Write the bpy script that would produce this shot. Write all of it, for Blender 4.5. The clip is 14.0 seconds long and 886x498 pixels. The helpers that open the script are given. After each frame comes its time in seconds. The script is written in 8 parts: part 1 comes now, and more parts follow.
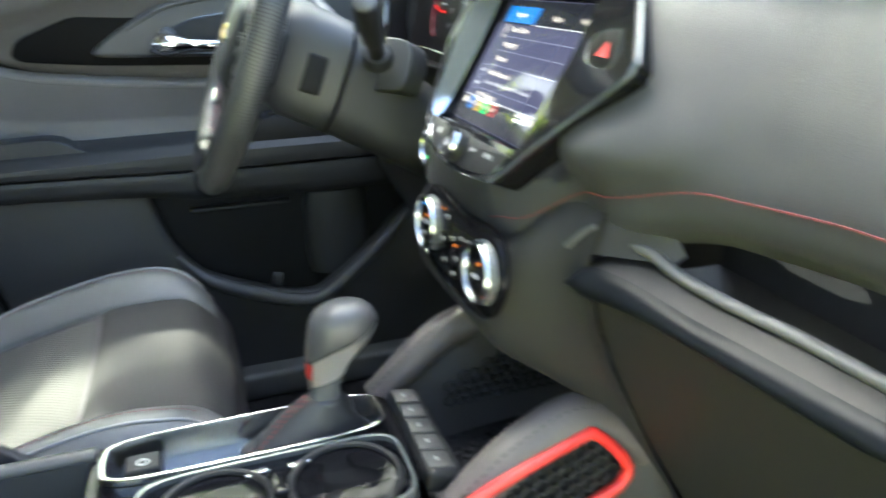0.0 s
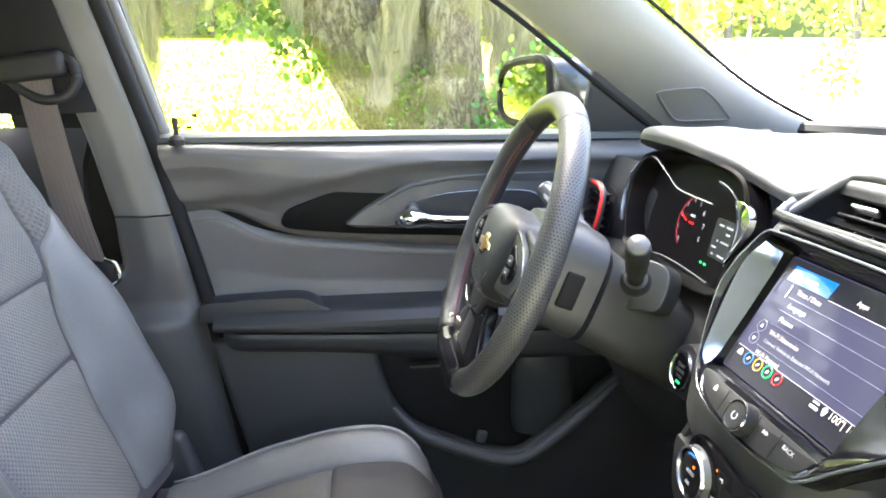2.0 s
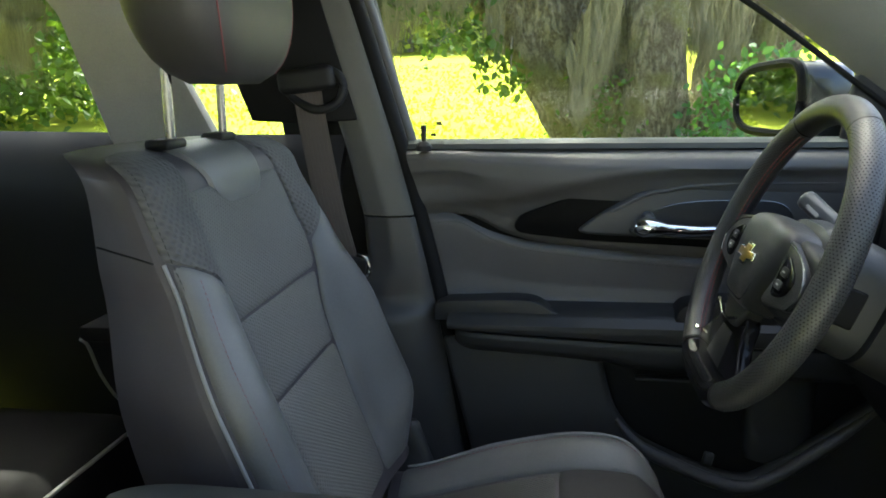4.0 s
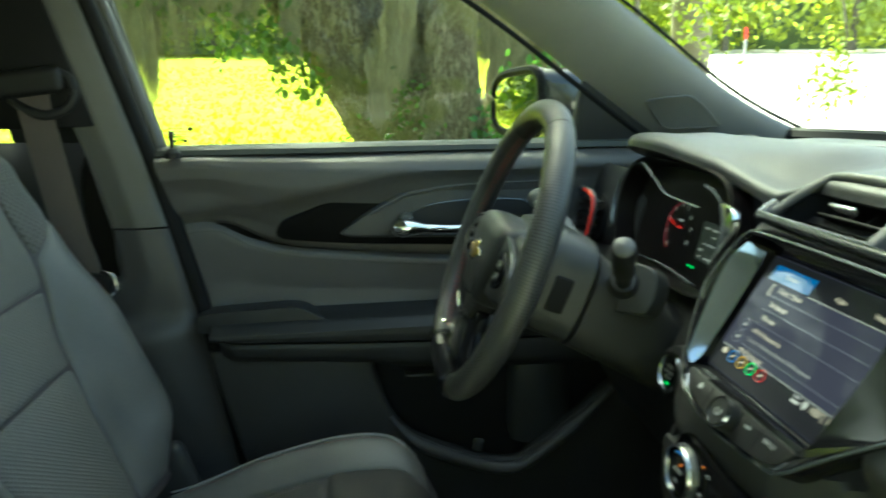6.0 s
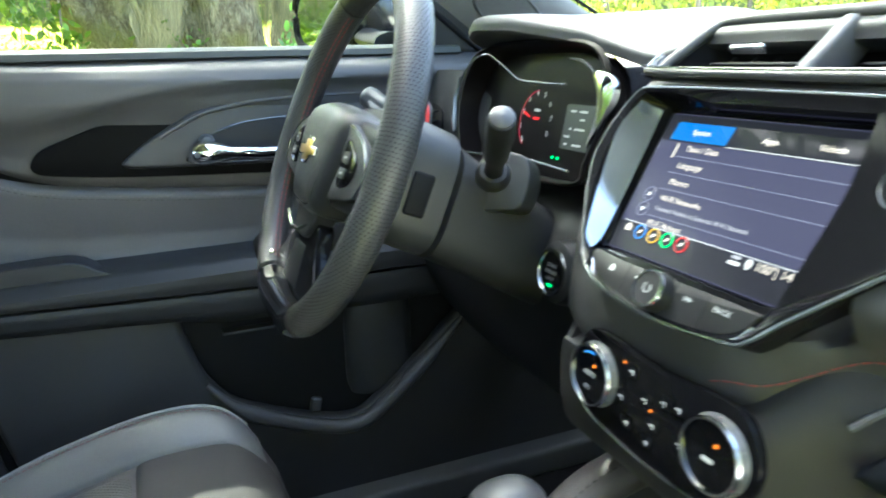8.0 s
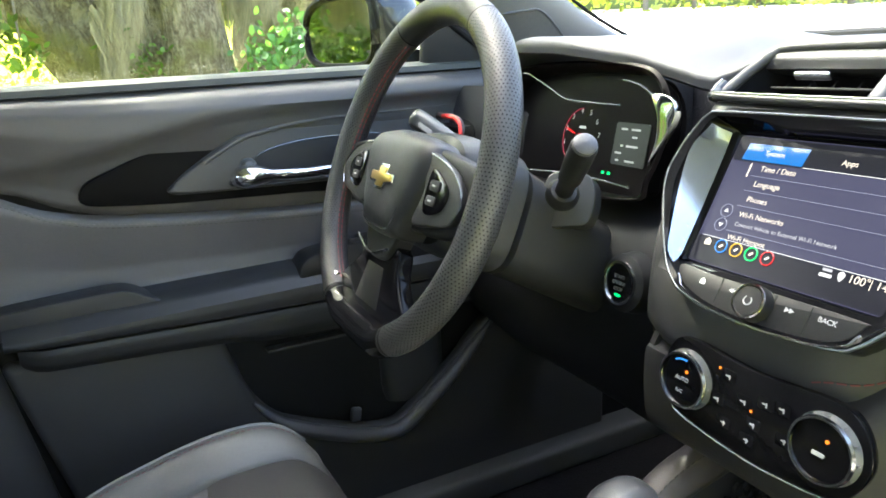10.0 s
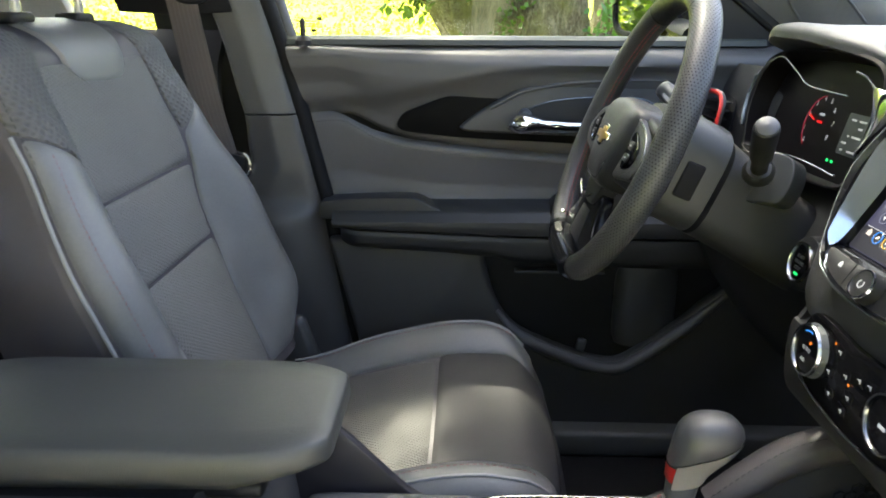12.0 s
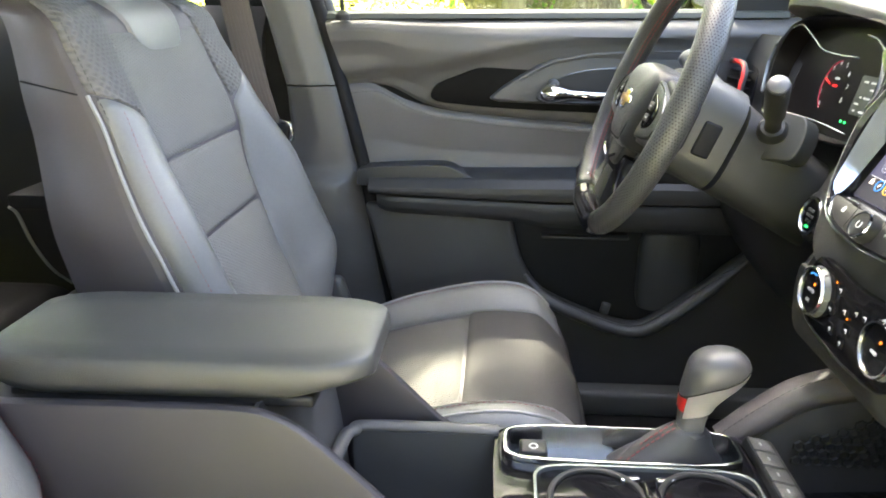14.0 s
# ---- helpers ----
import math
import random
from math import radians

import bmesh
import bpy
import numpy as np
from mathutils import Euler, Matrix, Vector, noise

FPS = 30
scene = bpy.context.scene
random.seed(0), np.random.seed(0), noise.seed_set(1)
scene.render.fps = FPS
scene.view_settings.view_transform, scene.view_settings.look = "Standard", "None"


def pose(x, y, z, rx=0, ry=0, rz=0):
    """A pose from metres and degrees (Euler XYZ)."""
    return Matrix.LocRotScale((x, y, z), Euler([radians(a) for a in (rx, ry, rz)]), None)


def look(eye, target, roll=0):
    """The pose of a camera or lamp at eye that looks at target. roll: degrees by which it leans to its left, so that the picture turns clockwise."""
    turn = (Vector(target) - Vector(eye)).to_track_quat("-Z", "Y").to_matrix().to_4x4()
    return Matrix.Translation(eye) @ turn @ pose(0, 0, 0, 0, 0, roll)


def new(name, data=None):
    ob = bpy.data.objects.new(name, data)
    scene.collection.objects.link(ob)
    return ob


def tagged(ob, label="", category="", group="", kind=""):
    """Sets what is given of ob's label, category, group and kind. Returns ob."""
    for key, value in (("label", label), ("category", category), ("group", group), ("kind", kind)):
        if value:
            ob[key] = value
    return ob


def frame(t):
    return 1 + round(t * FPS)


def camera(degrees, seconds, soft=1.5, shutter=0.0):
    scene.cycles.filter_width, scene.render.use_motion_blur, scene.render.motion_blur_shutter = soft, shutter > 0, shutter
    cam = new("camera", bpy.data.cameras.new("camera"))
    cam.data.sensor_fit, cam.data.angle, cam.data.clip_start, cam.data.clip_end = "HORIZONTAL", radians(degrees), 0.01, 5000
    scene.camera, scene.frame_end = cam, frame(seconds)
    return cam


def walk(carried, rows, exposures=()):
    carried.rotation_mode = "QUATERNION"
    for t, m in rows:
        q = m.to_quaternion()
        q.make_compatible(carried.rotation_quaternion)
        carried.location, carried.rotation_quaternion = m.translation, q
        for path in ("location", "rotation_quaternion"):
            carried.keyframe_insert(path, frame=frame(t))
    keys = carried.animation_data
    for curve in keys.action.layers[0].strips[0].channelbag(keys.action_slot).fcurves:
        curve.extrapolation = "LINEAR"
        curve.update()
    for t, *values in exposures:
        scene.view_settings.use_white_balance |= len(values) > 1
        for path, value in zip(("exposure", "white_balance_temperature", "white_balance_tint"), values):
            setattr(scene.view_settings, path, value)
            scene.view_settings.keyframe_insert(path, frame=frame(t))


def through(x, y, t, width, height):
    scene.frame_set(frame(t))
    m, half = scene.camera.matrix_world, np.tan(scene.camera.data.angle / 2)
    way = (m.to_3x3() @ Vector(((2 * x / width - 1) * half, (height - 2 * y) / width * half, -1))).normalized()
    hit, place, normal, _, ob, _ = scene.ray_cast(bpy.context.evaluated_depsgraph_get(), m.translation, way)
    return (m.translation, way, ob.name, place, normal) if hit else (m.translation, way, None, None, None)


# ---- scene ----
cam = camera(64.8, 14.0, soft=1.7, shutter=0.5)
PATH = [
    (0, (0.029, -0.498, 1.059), (0.63, 1.262, 0.323), -1.0),
    (0.5, (-0.038, -0.467, 1.092), (0.339, 1.372, 0.401), 0.5),
    (1, (-0.063, -0.449, 1.157), (0.207, 1.451, 0.596), 0.2),
    (1.5, (-0.066, -0.453, 1.187), (0.156, 1.467, 0.674), 0.3),
    (2, (-0.067, -0.459, 1.193), (0.13, 1.472, 0.709), -0.1),
    (2.5, (-0.071, -0.464, 1.192), (0.061, 1.477, 0.727), -0.4),
    (3, (-0.115, -0.471, 1.189), (-0.17, 1.476, 0.733), -0.6),
    (3.2, (-0.155, -0.481, 1.187), (-0.324, 1.46, 0.734), -0.6),
    (5.3, (-0.124, -0.469, 1.186), (-0.478, 1.449, 0.743), -1.1),
    (5.5, (-0.103, -0.468, 1.185), (-0.268, 1.476, 0.741), -1.0),
    (6, (-0.057, -0.474, 1.186), (0.139, 1.467, 0.743), -0.8),
    (6.5, (-0.028, -0.489, 1.188), (0.368, 1.421, 0.749), 0.2),
    (7, (-0.032, -0.485, 1.156), (0.425, 1.41, 0.71), -0.7),
    (7.5, (-0.035, -0.411, 1.103), (0.516, 1.449, 0.62), -1.8),
    (8, (-0.078, -0.334, 1.083), (0.666, 1.446, 0.553), -1.4),
    (8.2, (-0.104, -0.314, 1.094), (0.639, 1.456, 0.535), -1.4),
    (10.3, (-0.189, -0.314, 1.119), (0.659, 1.413, 0.574), -3.2),
    (10.5, (-0.181, -0.321, 1.118), (0.597, 1.44, 0.577), -3.0),
    (11, (-0.135, -0.366, 1.121), (0.339, 1.503, 0.589), -4.2),
    (11.5, (-0.092, -0.44, 1.129), (-0.004, 1.465, 0.527), -1.5),
    (12, (-0.103, -0.509, 1.133), (-0.16, 1.388, 0.503), 0.2),
    (12.5, (-0.098, -0.546, 1.131), (-0.182, 1.345, 0.487), -0.1),
    (13, (-0.101, -0.558, 1.129), (-0.192, 1.329, 0.472), -0.1),
    (13.5, (-0.102, -0.563, 1.126), (-0.199, 1.322, 0.463), 0.5),
    (14, (-0.103, -0.581, 1.115), (-0.242, 1.3, 0.45), -0.2),
]
EXPOSURES = [(0.0, 4.43, 5850, 0), (0.5, 5.1, 6350, 5), (1.0, 5.50, 6500, 7), (1.5, 5.10, 6250, 10), (2.5, 4.27, 6150, 11), (3.0, 3.57, 6050, 11), (5.5, 2.77, 6250, -23), (6.0, 2.92, 6350, -25), (6.5, 3.06, 6350, -20), (7.0, 2.83, 6200, -19), (7.5, 2.83, 5900, -18), (8.0, 4.18, 5700, -3), (10.5, 4.08, 6300, 4), (12.0, 3.68, 6350, 7), (13.0, 3.75, 6250, 10), (13.5, 4.22, 6600, 8), (14.0, 4.70, 6650, 8)]
walk(cam, [(t, look(eye, target, roll)) for t, eye, target, roll in PATH], EXPOSURES)

# ---- world and sun ----
SUN = Vector((-0.16, 0.53, 0.83)).normalized()
world = bpy.data.worlds.new("daylight")
scene.world = world
world.use_nodes = True
wn = world.node_tree.nodes
sky = wn.new("ShaderNodeTexSky")
sky.sky_type = "NISHITA"
sky.sun_disc = False
sky.sun_elevation = math.asin(SUN.z)
sky.sun_rotation = math.atan2(SUN.x, SUN.y)
sky.air_density, sky.dust_density, sky.ozone_density = 0.7, 6.0, 0.2
wn["Background"].inputs["Strength"].default_value = 0.15
world.node_tree.links.new(sky.outputs["Color"], wn["Background"].inputs["Color"])
sun = new("sun", bpy.data.lights.new("sun", "SUN"))
sun.data.energy, sun.data.angle, sun.data.color = 5.0, radians(0.6), (1.0, 0.95, 0.76)
sun.matrix_world = look(SUN * 50, (0, 0, 0))

# ---- materials ----


def mat(name, base, rough=0.5, metal=0.0, vary=0.15, scale=6.0, bump=0.0, grain=900.0, cells=False, rand=0.0,
        coat=0.0, spec=0.5, bump_scale=0.0005, emit=None, power=0.0, second=None, second_scale=1.5):
    """A surface with broad stains, fine grain in colour and roughness, and a fine relief."""
    m = bpy.data.materials.new(name)
    m.use_nodes = True
    nt = m.node_tree
    n, l = nt.nodes, nt.links
    b = n["Principled BSDF"]
    b.inputs["Metallic"].default_value = metal
    b.inputs["Coat Weight"].default_value = coat
    b.inputs["Coat Roughness"].default_value = 0.06
    b.inputs["Specular IOR Level"].default_value = spec
    co = n.new("ShaderNodeTexCoord")
    big = n.new("ShaderNodeTexNoise")
    big.inputs["Scale"].default_value, big.inputs["Detail"].default_value = scale, 5.0
    l.new(co.outputs["Object"], big.inputs["Vector"])
    fine = n.new("ShaderNodeTexNoise")
    fine.inputs["Scale"].default_value, fine.inputs["Detail"].default_value = grain * 0.35, 3.0
    l.new(co.outputs["Object"], fine.inputs["Vector"])
    mixn = n.new("ShaderNodeMath")
    mixn.operation = "MULTIPLY_ADD"
    l.new(big.outputs["Fac"], mixn.inputs[0])
    mixn.inputs[1].default_value = 0.7
    half = n.new("ShaderNodeMath")
    half.operation = "MULTIPLY"
    half.inputs[1].default_value = 0.3
    l.new(fine.outputs["Fac"], half.inputs[0])
    l.new(half.outputs[0], mixn.inputs[2])
    ramp = n.new("ShaderNodeValToRGB")
    dark = [max(0.0, c * (1 - vary)) for c in base]
    light = [min(1.0, c * (1 + vary)) for c in (second or base)]
    ramp.color_ramp.elements[0].position, ramp.color_ramp.elements[1].position = 0.3, 0.7
    ramp.color_ramp.elements[0].color, ramp.color_ramp.elements[1].color = (*dark, 1), (*light, 1)
    l.new(mixn.outputs[0], ramp.inputs["Fac"])
    out = ramp.outputs["Color"]
    if rand:
        info = n.new("ShaderNodeNewGeometry")
        hsv = n.new("ShaderNodeHueSaturation")
        span = n.new("ShaderNodeMapRange")
        span.inputs["To Min"].default_value, span.inputs["To Max"].default_value = 1 - rand, 1 + rand
        l.new(info.outputs["Random Per Island"], span.inputs["Value"])
        l.new(span.outputs["Result"], hsv.inputs["Value"])
        l.new(out, hsv.inputs["Color"])
        out = hsv.outputs["Color"]
    l.new(out, b.inputs["Base Color"])
    rr = n.new("ShaderNodeMapRange")
    rr.inputs["To Min"].default_value, rr.inputs["To Max"].default_value = max(0.02, rough - min(0.08, 0.3 * vary)), min(1.0, rough + min(0.08, 0.3 * vary))
    l.new(mixn.outputs[0], rr.inputs["Value"])
    l.new(rr.outputs["Result"], b.inputs["Roughness"])
    if bump:
        bn = n.new("ShaderNodeBump")
        bn.inputs["Strength"].default_value, bn.inputs["Distance"].default_value = bump, bump_scale
        if cells:
            vor = n.new("ShaderNodeTexVoronoi")
            vor.inputs["Scale"].default_value = grain
            l.new(co.outputs["Object"], vor.inputs["Vector"])
            l.new(vor.outputs["Distance"], bn.inputs["Height"])
        else:
            l.new(fine.outputs["Fac"], bn.inputs["Height"])
        l.new(bn.outputs["Normal"], b.inputs["Normal"])
    if emit:
        b.inputs["Emission Color"].default_value, b.inputs["Emission Strength"].default_value = (*emit, 1), power
    return m


def dotted(name, base, rough, pitch, depth, angle=0.0, vary=0.12, hole=0.5, pit=0.35, plane=None):
    """Cloth or leather with a regular field of small round dimples."""
    m = mat(name, base, rough, vary=vary, scale=5.0)
    nt = m.node_tree
    n, l = nt.nodes, nt.links
    co = n.new("ShaderNodeTexCoord")
    turn = n.new("ShaderNodeMapping")
    turn.inputs["Rotation"].default_value = (0.35, 0.2, angle)
    if plane == "upright":
        turn.inputs["Scale"].default_value, turn.inputs["Rotation"].default_value = (0, 1, 1), (angle, 0, 0)
    elif plane == "level":
        turn.inputs["Scale"].default_value, turn.inputs["Rotation"].default_value = (1, 1, 0), (0, 0, angle)
    l.new(co.outputs["Object"], turn.inputs["Vector"])
    vor = n.new("ShaderNodeTexVoronoi")
    vor.inputs["Scale"].default_value, vor.inputs["Randomness"].default_value = 1.0 / pitch, 0.0
    l.new(turn.outputs["Vector"], vor.inputs["Vector"])
    rise = n.new("ShaderNodeMapRange")
    rise.inputs["From Max"].default_value = hole
    l.new(vor.outputs["Distance"], rise.inputs["Value"])
    bn = n.new("ShaderNodeBump")
    bn.inputs["Strength"].default_value, bn.inputs["Distance"].default_value = 0.9, depth
    l.new(rise.outputs["Result"], bn.inputs["Height"])
    b = n["Principled BSDF"]
    # shade in each dimple is mixed into the base colour
    shade = n.new("ShaderNodeMix")
    shade.data_type, shade.blend_type = "RGBA", "MULTIPLY"
    deep = n.new("ShaderNodeMapRange")
    deep.inputs["From Max"].default_value = hole * 0.7
    deep.inputs["To Min"].default_value, deep.inputs["To Max"].default_value = pit, 0.0
    l.new(vor.outputs["Distance"], deep.inputs["Value"])
    l.new(deep.outputs["Result"], shade.inputs["Factor"])
    l.new(b.inputs["Base Color"].links[0].from_socket, shade.inputs["A"])
    shade.inputs["B"].default_value = (0.05, 0.05, 0.05, 1)
    l.new(shade.outputs["Result"], b.inputs["Base Color"])
    l.new(bn.outputs["Normal"], n["Principled BSDF"].inputs["Normal"])
    return m


def pane(name, tint=(1, 1, 1), gloss=1.0):
    """Thin clear glass: lets light straight through and mirrors at its face."""
    m = bpy.data.materials.new(name)
    m.use_nodes = True
    nt = m.node_tree
    n, l = nt.nodes, nt.links
    n.remove(n["Principled BSDF"])
    clear, shine, mixer, fr = (n.new("ShaderNode" + k) for k in ("BsdfTransparent", "BsdfGlossy", "MixShader", "LayerWeight"))
    clear.inputs["Color"].default_value = (*tint, 1)
    shine.inputs["Roughness"].default_value = 0.02
    fr.inputs["Blend"].default_value = 0.10
    steep = n.new("ShaderNodeMath")
    steep.operation = "POWER"
    steep.inputs[1].default_value = 3.0
    l.new(fr.outputs["Facing"], steep.inputs[0])
    gain = n.new("ShaderNodeMath")
    gain.operation = "MULTIPLY_ADD"
    gain.inputs[1].default_value, gain.inputs[2].default_value = 0.25 * gloss, 0.03 * gloss
    l.new(steep.outputs[0], gain.inputs[0])
    l.new(gain.outputs[0], mixer.inputs["Fac"])
    l.new(clear.outputs["BSDF"], mixer.inputs[1])
    l.new(shine.outputs["BSDF"], mixer.inputs[2])
    l.new(mixer.outputs["Shader"], n["Material Output"].inputs["Surface"])
    return m


def leafy(name, base, rand=0.5, through=0.35):
    """Leaves: half of the light that falls on them shines through."""
    m = mat(name, base, 0.5, vary=0.35, scale=3.0, rand=rand, spec=0.3)
    nt = m.node_tree
    n, l = nt.nodes, nt.links
    b = n["Principled BSDF"]
    tr, mixer = n.new("ShaderNodeBsdfTranslucent"), n.new("ShaderNodeMixShader")
    tr.inputs["Color"].default_value = (min(1, base[0] * 2.8), min(1, base[1] * 2.6), base[2] * 0.8, 1)
    mixer.inputs["Fac"].default_value = through
    l.new(b.outputs["BSDF"], mixer.inputs[1])
    l.new(tr.outputs["BSDF"], mixer.inputs[2])
    l.new(mixer.outputs["Shader"], n["Material Output"].inputs["Surface"])
    return m


M_TRIM = mat("dark_grained_plastic", (0.042, 0.042, 0.042), 0.48, bump=0.25, grain=1800, cells=True)
M_TRIM2 = mat("charcoal_plastic", (0.066, 0.064, 0.063), 0.5, bump=0.25, grain=1800, cells=True)
M_BLACK = mat("black_plastic", (0.013, 0.013, 0.014), 0.52, bump=0.15, grain=1600, cells=True, spec=0.28)
M_DASH = mat("soft_dash_skin", (0.036, 0.036, 0.037), 0.46, bump=0.3, grain=1500, cells=True)
M_PILLAR = mat("grey_pillar_plastic", (0.175, 0.174, 0.174), 0.55, bump=0.3, grain=1500, cells=True)
M_VINYL = mat("grey_vinyl", (0.086, 0.084, 0.088), 0.42, bump=0.35, grain=1100, cells=True)
M_LEATHER = mat("charcoal_leatherette", (0.120, 0.117, 0.112), 0.40, bump=0.4, grain=900, cells=True, scale=9)
M_SIDE = mat("seat_side_vinyl", (0.052, 0.045, 0.049), 0.5, bump=0.35, grain=900, cells=True)
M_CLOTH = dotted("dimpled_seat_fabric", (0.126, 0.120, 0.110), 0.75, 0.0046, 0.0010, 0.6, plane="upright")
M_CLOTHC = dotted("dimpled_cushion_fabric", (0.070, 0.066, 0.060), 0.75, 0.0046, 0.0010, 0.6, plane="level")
M_CLOTH2 = dotted("quilted_seat_fabric", (0.094, 0.090, 0.086), 0.8, 0.0066, 0.0016, 0.785, plane="upright")
M_WHEEL = mat("smooth_wheel_leather", (0.019, 0.019, 0.020), 0.42, bump=0.35, grain=1300, cells=True, spec=0.36)
M_PERF = mat("perforated_wheel_leather", (0.036, 0.036, 0.037), 0.40, bump=0.3, grain=1300, cells=True)
M_PIT = mat("punched_hole_black", (0.004, 0.004, 0.004), 0.9, vary=0.05, spec=0.05)
M_GLOSS = mat("piano_black", (0.005, 0.005, 0.006), 0.08, vary=0.1, coat=0.0, spec=0.13)
M_TRIMGLOSS = mat("gloss_black_trim", (0.005, 0.005, 0.005), 0.45, vary=0.05, spec=0.04)
M_SATIN = mat("satin_grey_plastic", (0.075, 0.077, 0.08), 0.38, vary=0.08, bump=0.1, grain=2000)
M_CHROME = mat("chrome", (0.78, 0.79, 0.80), 0.07, 1.0, vary=0.02)
M_SILVER = mat("satin_silver", (0.46, 0.47, 0.48), 0.20, 1.0, vary=0.02)
M_PIPE = mat("pale_grey_piping", (0.24, 0.24, 0.235), 0.5, vary=0.1)
M_RED = mat("red_plastic", (0.62, 0.025, 0.02), 0.42, vary=0.12)
M_THREAD = mat("red_thread", (0.15, 0.032, 0.036), 0.7, vary=0.2)
M_DARK_THREAD = mat("dark_thread", (0.02, 0.018, 0.018), 0.7, vary=0.2)
M_GREY_THREAD = mat("grey_thread", (0.14, 0.13, 0.13), 0.7, vary=0.2)
M_RUBBER = mat("black_rubber", (0.008, 0.008, 0.009), 0.7, bump=0.2, spec=0.16)
M_CARPET = mat("black_carpet", (0.020, 0.019, 0.019), 0.95, bump=1.0, grain=700, bump_scale=0.003, spec=0.1)
M_BELT = mat("grey_brown_webbing", (0.085, 0.070, 0.062), 0.75, bump=0.6, grain=1500, bump_scale=0.0008)
M_RIB = mat("webbing_ribs", (0.092, 0.076, 0.068), 0.7, vary=0.1)
M_LINER = mat("dark_grey_headliner", (0.11, 0.108, 0.104), 0.9, bump=0.3)
M_CTRIM = mat("light_grey_rear_pillar_trim", (0.40, 0.39, 0.38), 0.8, bump=0.3)
M_GLASS = pane("window_glass", (0.97, 0.99, 0.97), 0.3)
M_MIRROR = mat("mirror_glass", (0.48, 0.50, 0.48), 0.02, 1.0, vary=0.01)
M_PAINT = mat("black_car_paint", (0.008, 0.009, 0.013), 0.12, vary=0.1, coat=0.25)
M_GOLD = mat("gold_badge", (0.55, 0.36, 0.10), 0.3, 0.9, vary=0.1)
M_STEEL = mat("bright_steel", (0.26, 0.26, 0.26), 0.24, 1.0, vary=0.05)


GLOW = 0.118  # how bright lit displays are beside the daylight


def glow(name, colour, power, back=(0.01, 0.01, 0.012), rough=0.05):
    return mat(name, back, rough, vary=0.0, emit=colour, power=power * GLOW)


M_SCREEN = glow("lit_screen", (0.050, 0.048, 0.085), 1.0)
M_SCREEN.node_tree.nodes["Principled BSDF"].inputs["Specular IOR Level"].default_value = 0.06
M_SCREEN_LOW = glow("dark_screen_band", (0.012, 0.012, 0.016), 1.0)
M_SCREEN_LOW.node_tree.nodes["Principled BSDF"].inputs["Specular IOR Level"].default_value = 0.06
M_TAB = glow("blue_screen_tab", (0.008, 0.13, 0.42), 1.0)
M_WHITE = glow("white_screen_text", (0.75, 0.72, 0.70), 1.0)
M_CREAM = glow("cream_screen_text", (0.80, 0.68, 0.56), 1.0)
M_LINE = glow("grey_screen_line", (0.20, 0.20, 0.27), 1.0)
M_LRED = glow("red_light", (0.85, 0.02, 0.02), 0.7)
M_DRED = glow("dull_red_light", (0.50, 0.02, 0.05), 0.45)
M_LGREEN = glow("green_light", (0.03, 0.75, 0.15), 1.2)
M_LORANGE = glow("orange_light", (0.9, 0.22, 0.02), 1.0)
M_LBLUE = glow("blue_light", (0.05, 0.25, 0.7), 0.9)
M_LYEL = glow("amber_light", (0.8, 0.45, 0.04), 0.9)
M_INFO = glow("dim_green_display", (0.012, 0.016, 0.012), 1.0, rough=0.35)
# white print, given a faint glow of its own
M_MARK = glow("glowing_white_marking", (0.30, 0.30, 0.31), 0.5, (0.30, 0.30, 0.30), 0.5)



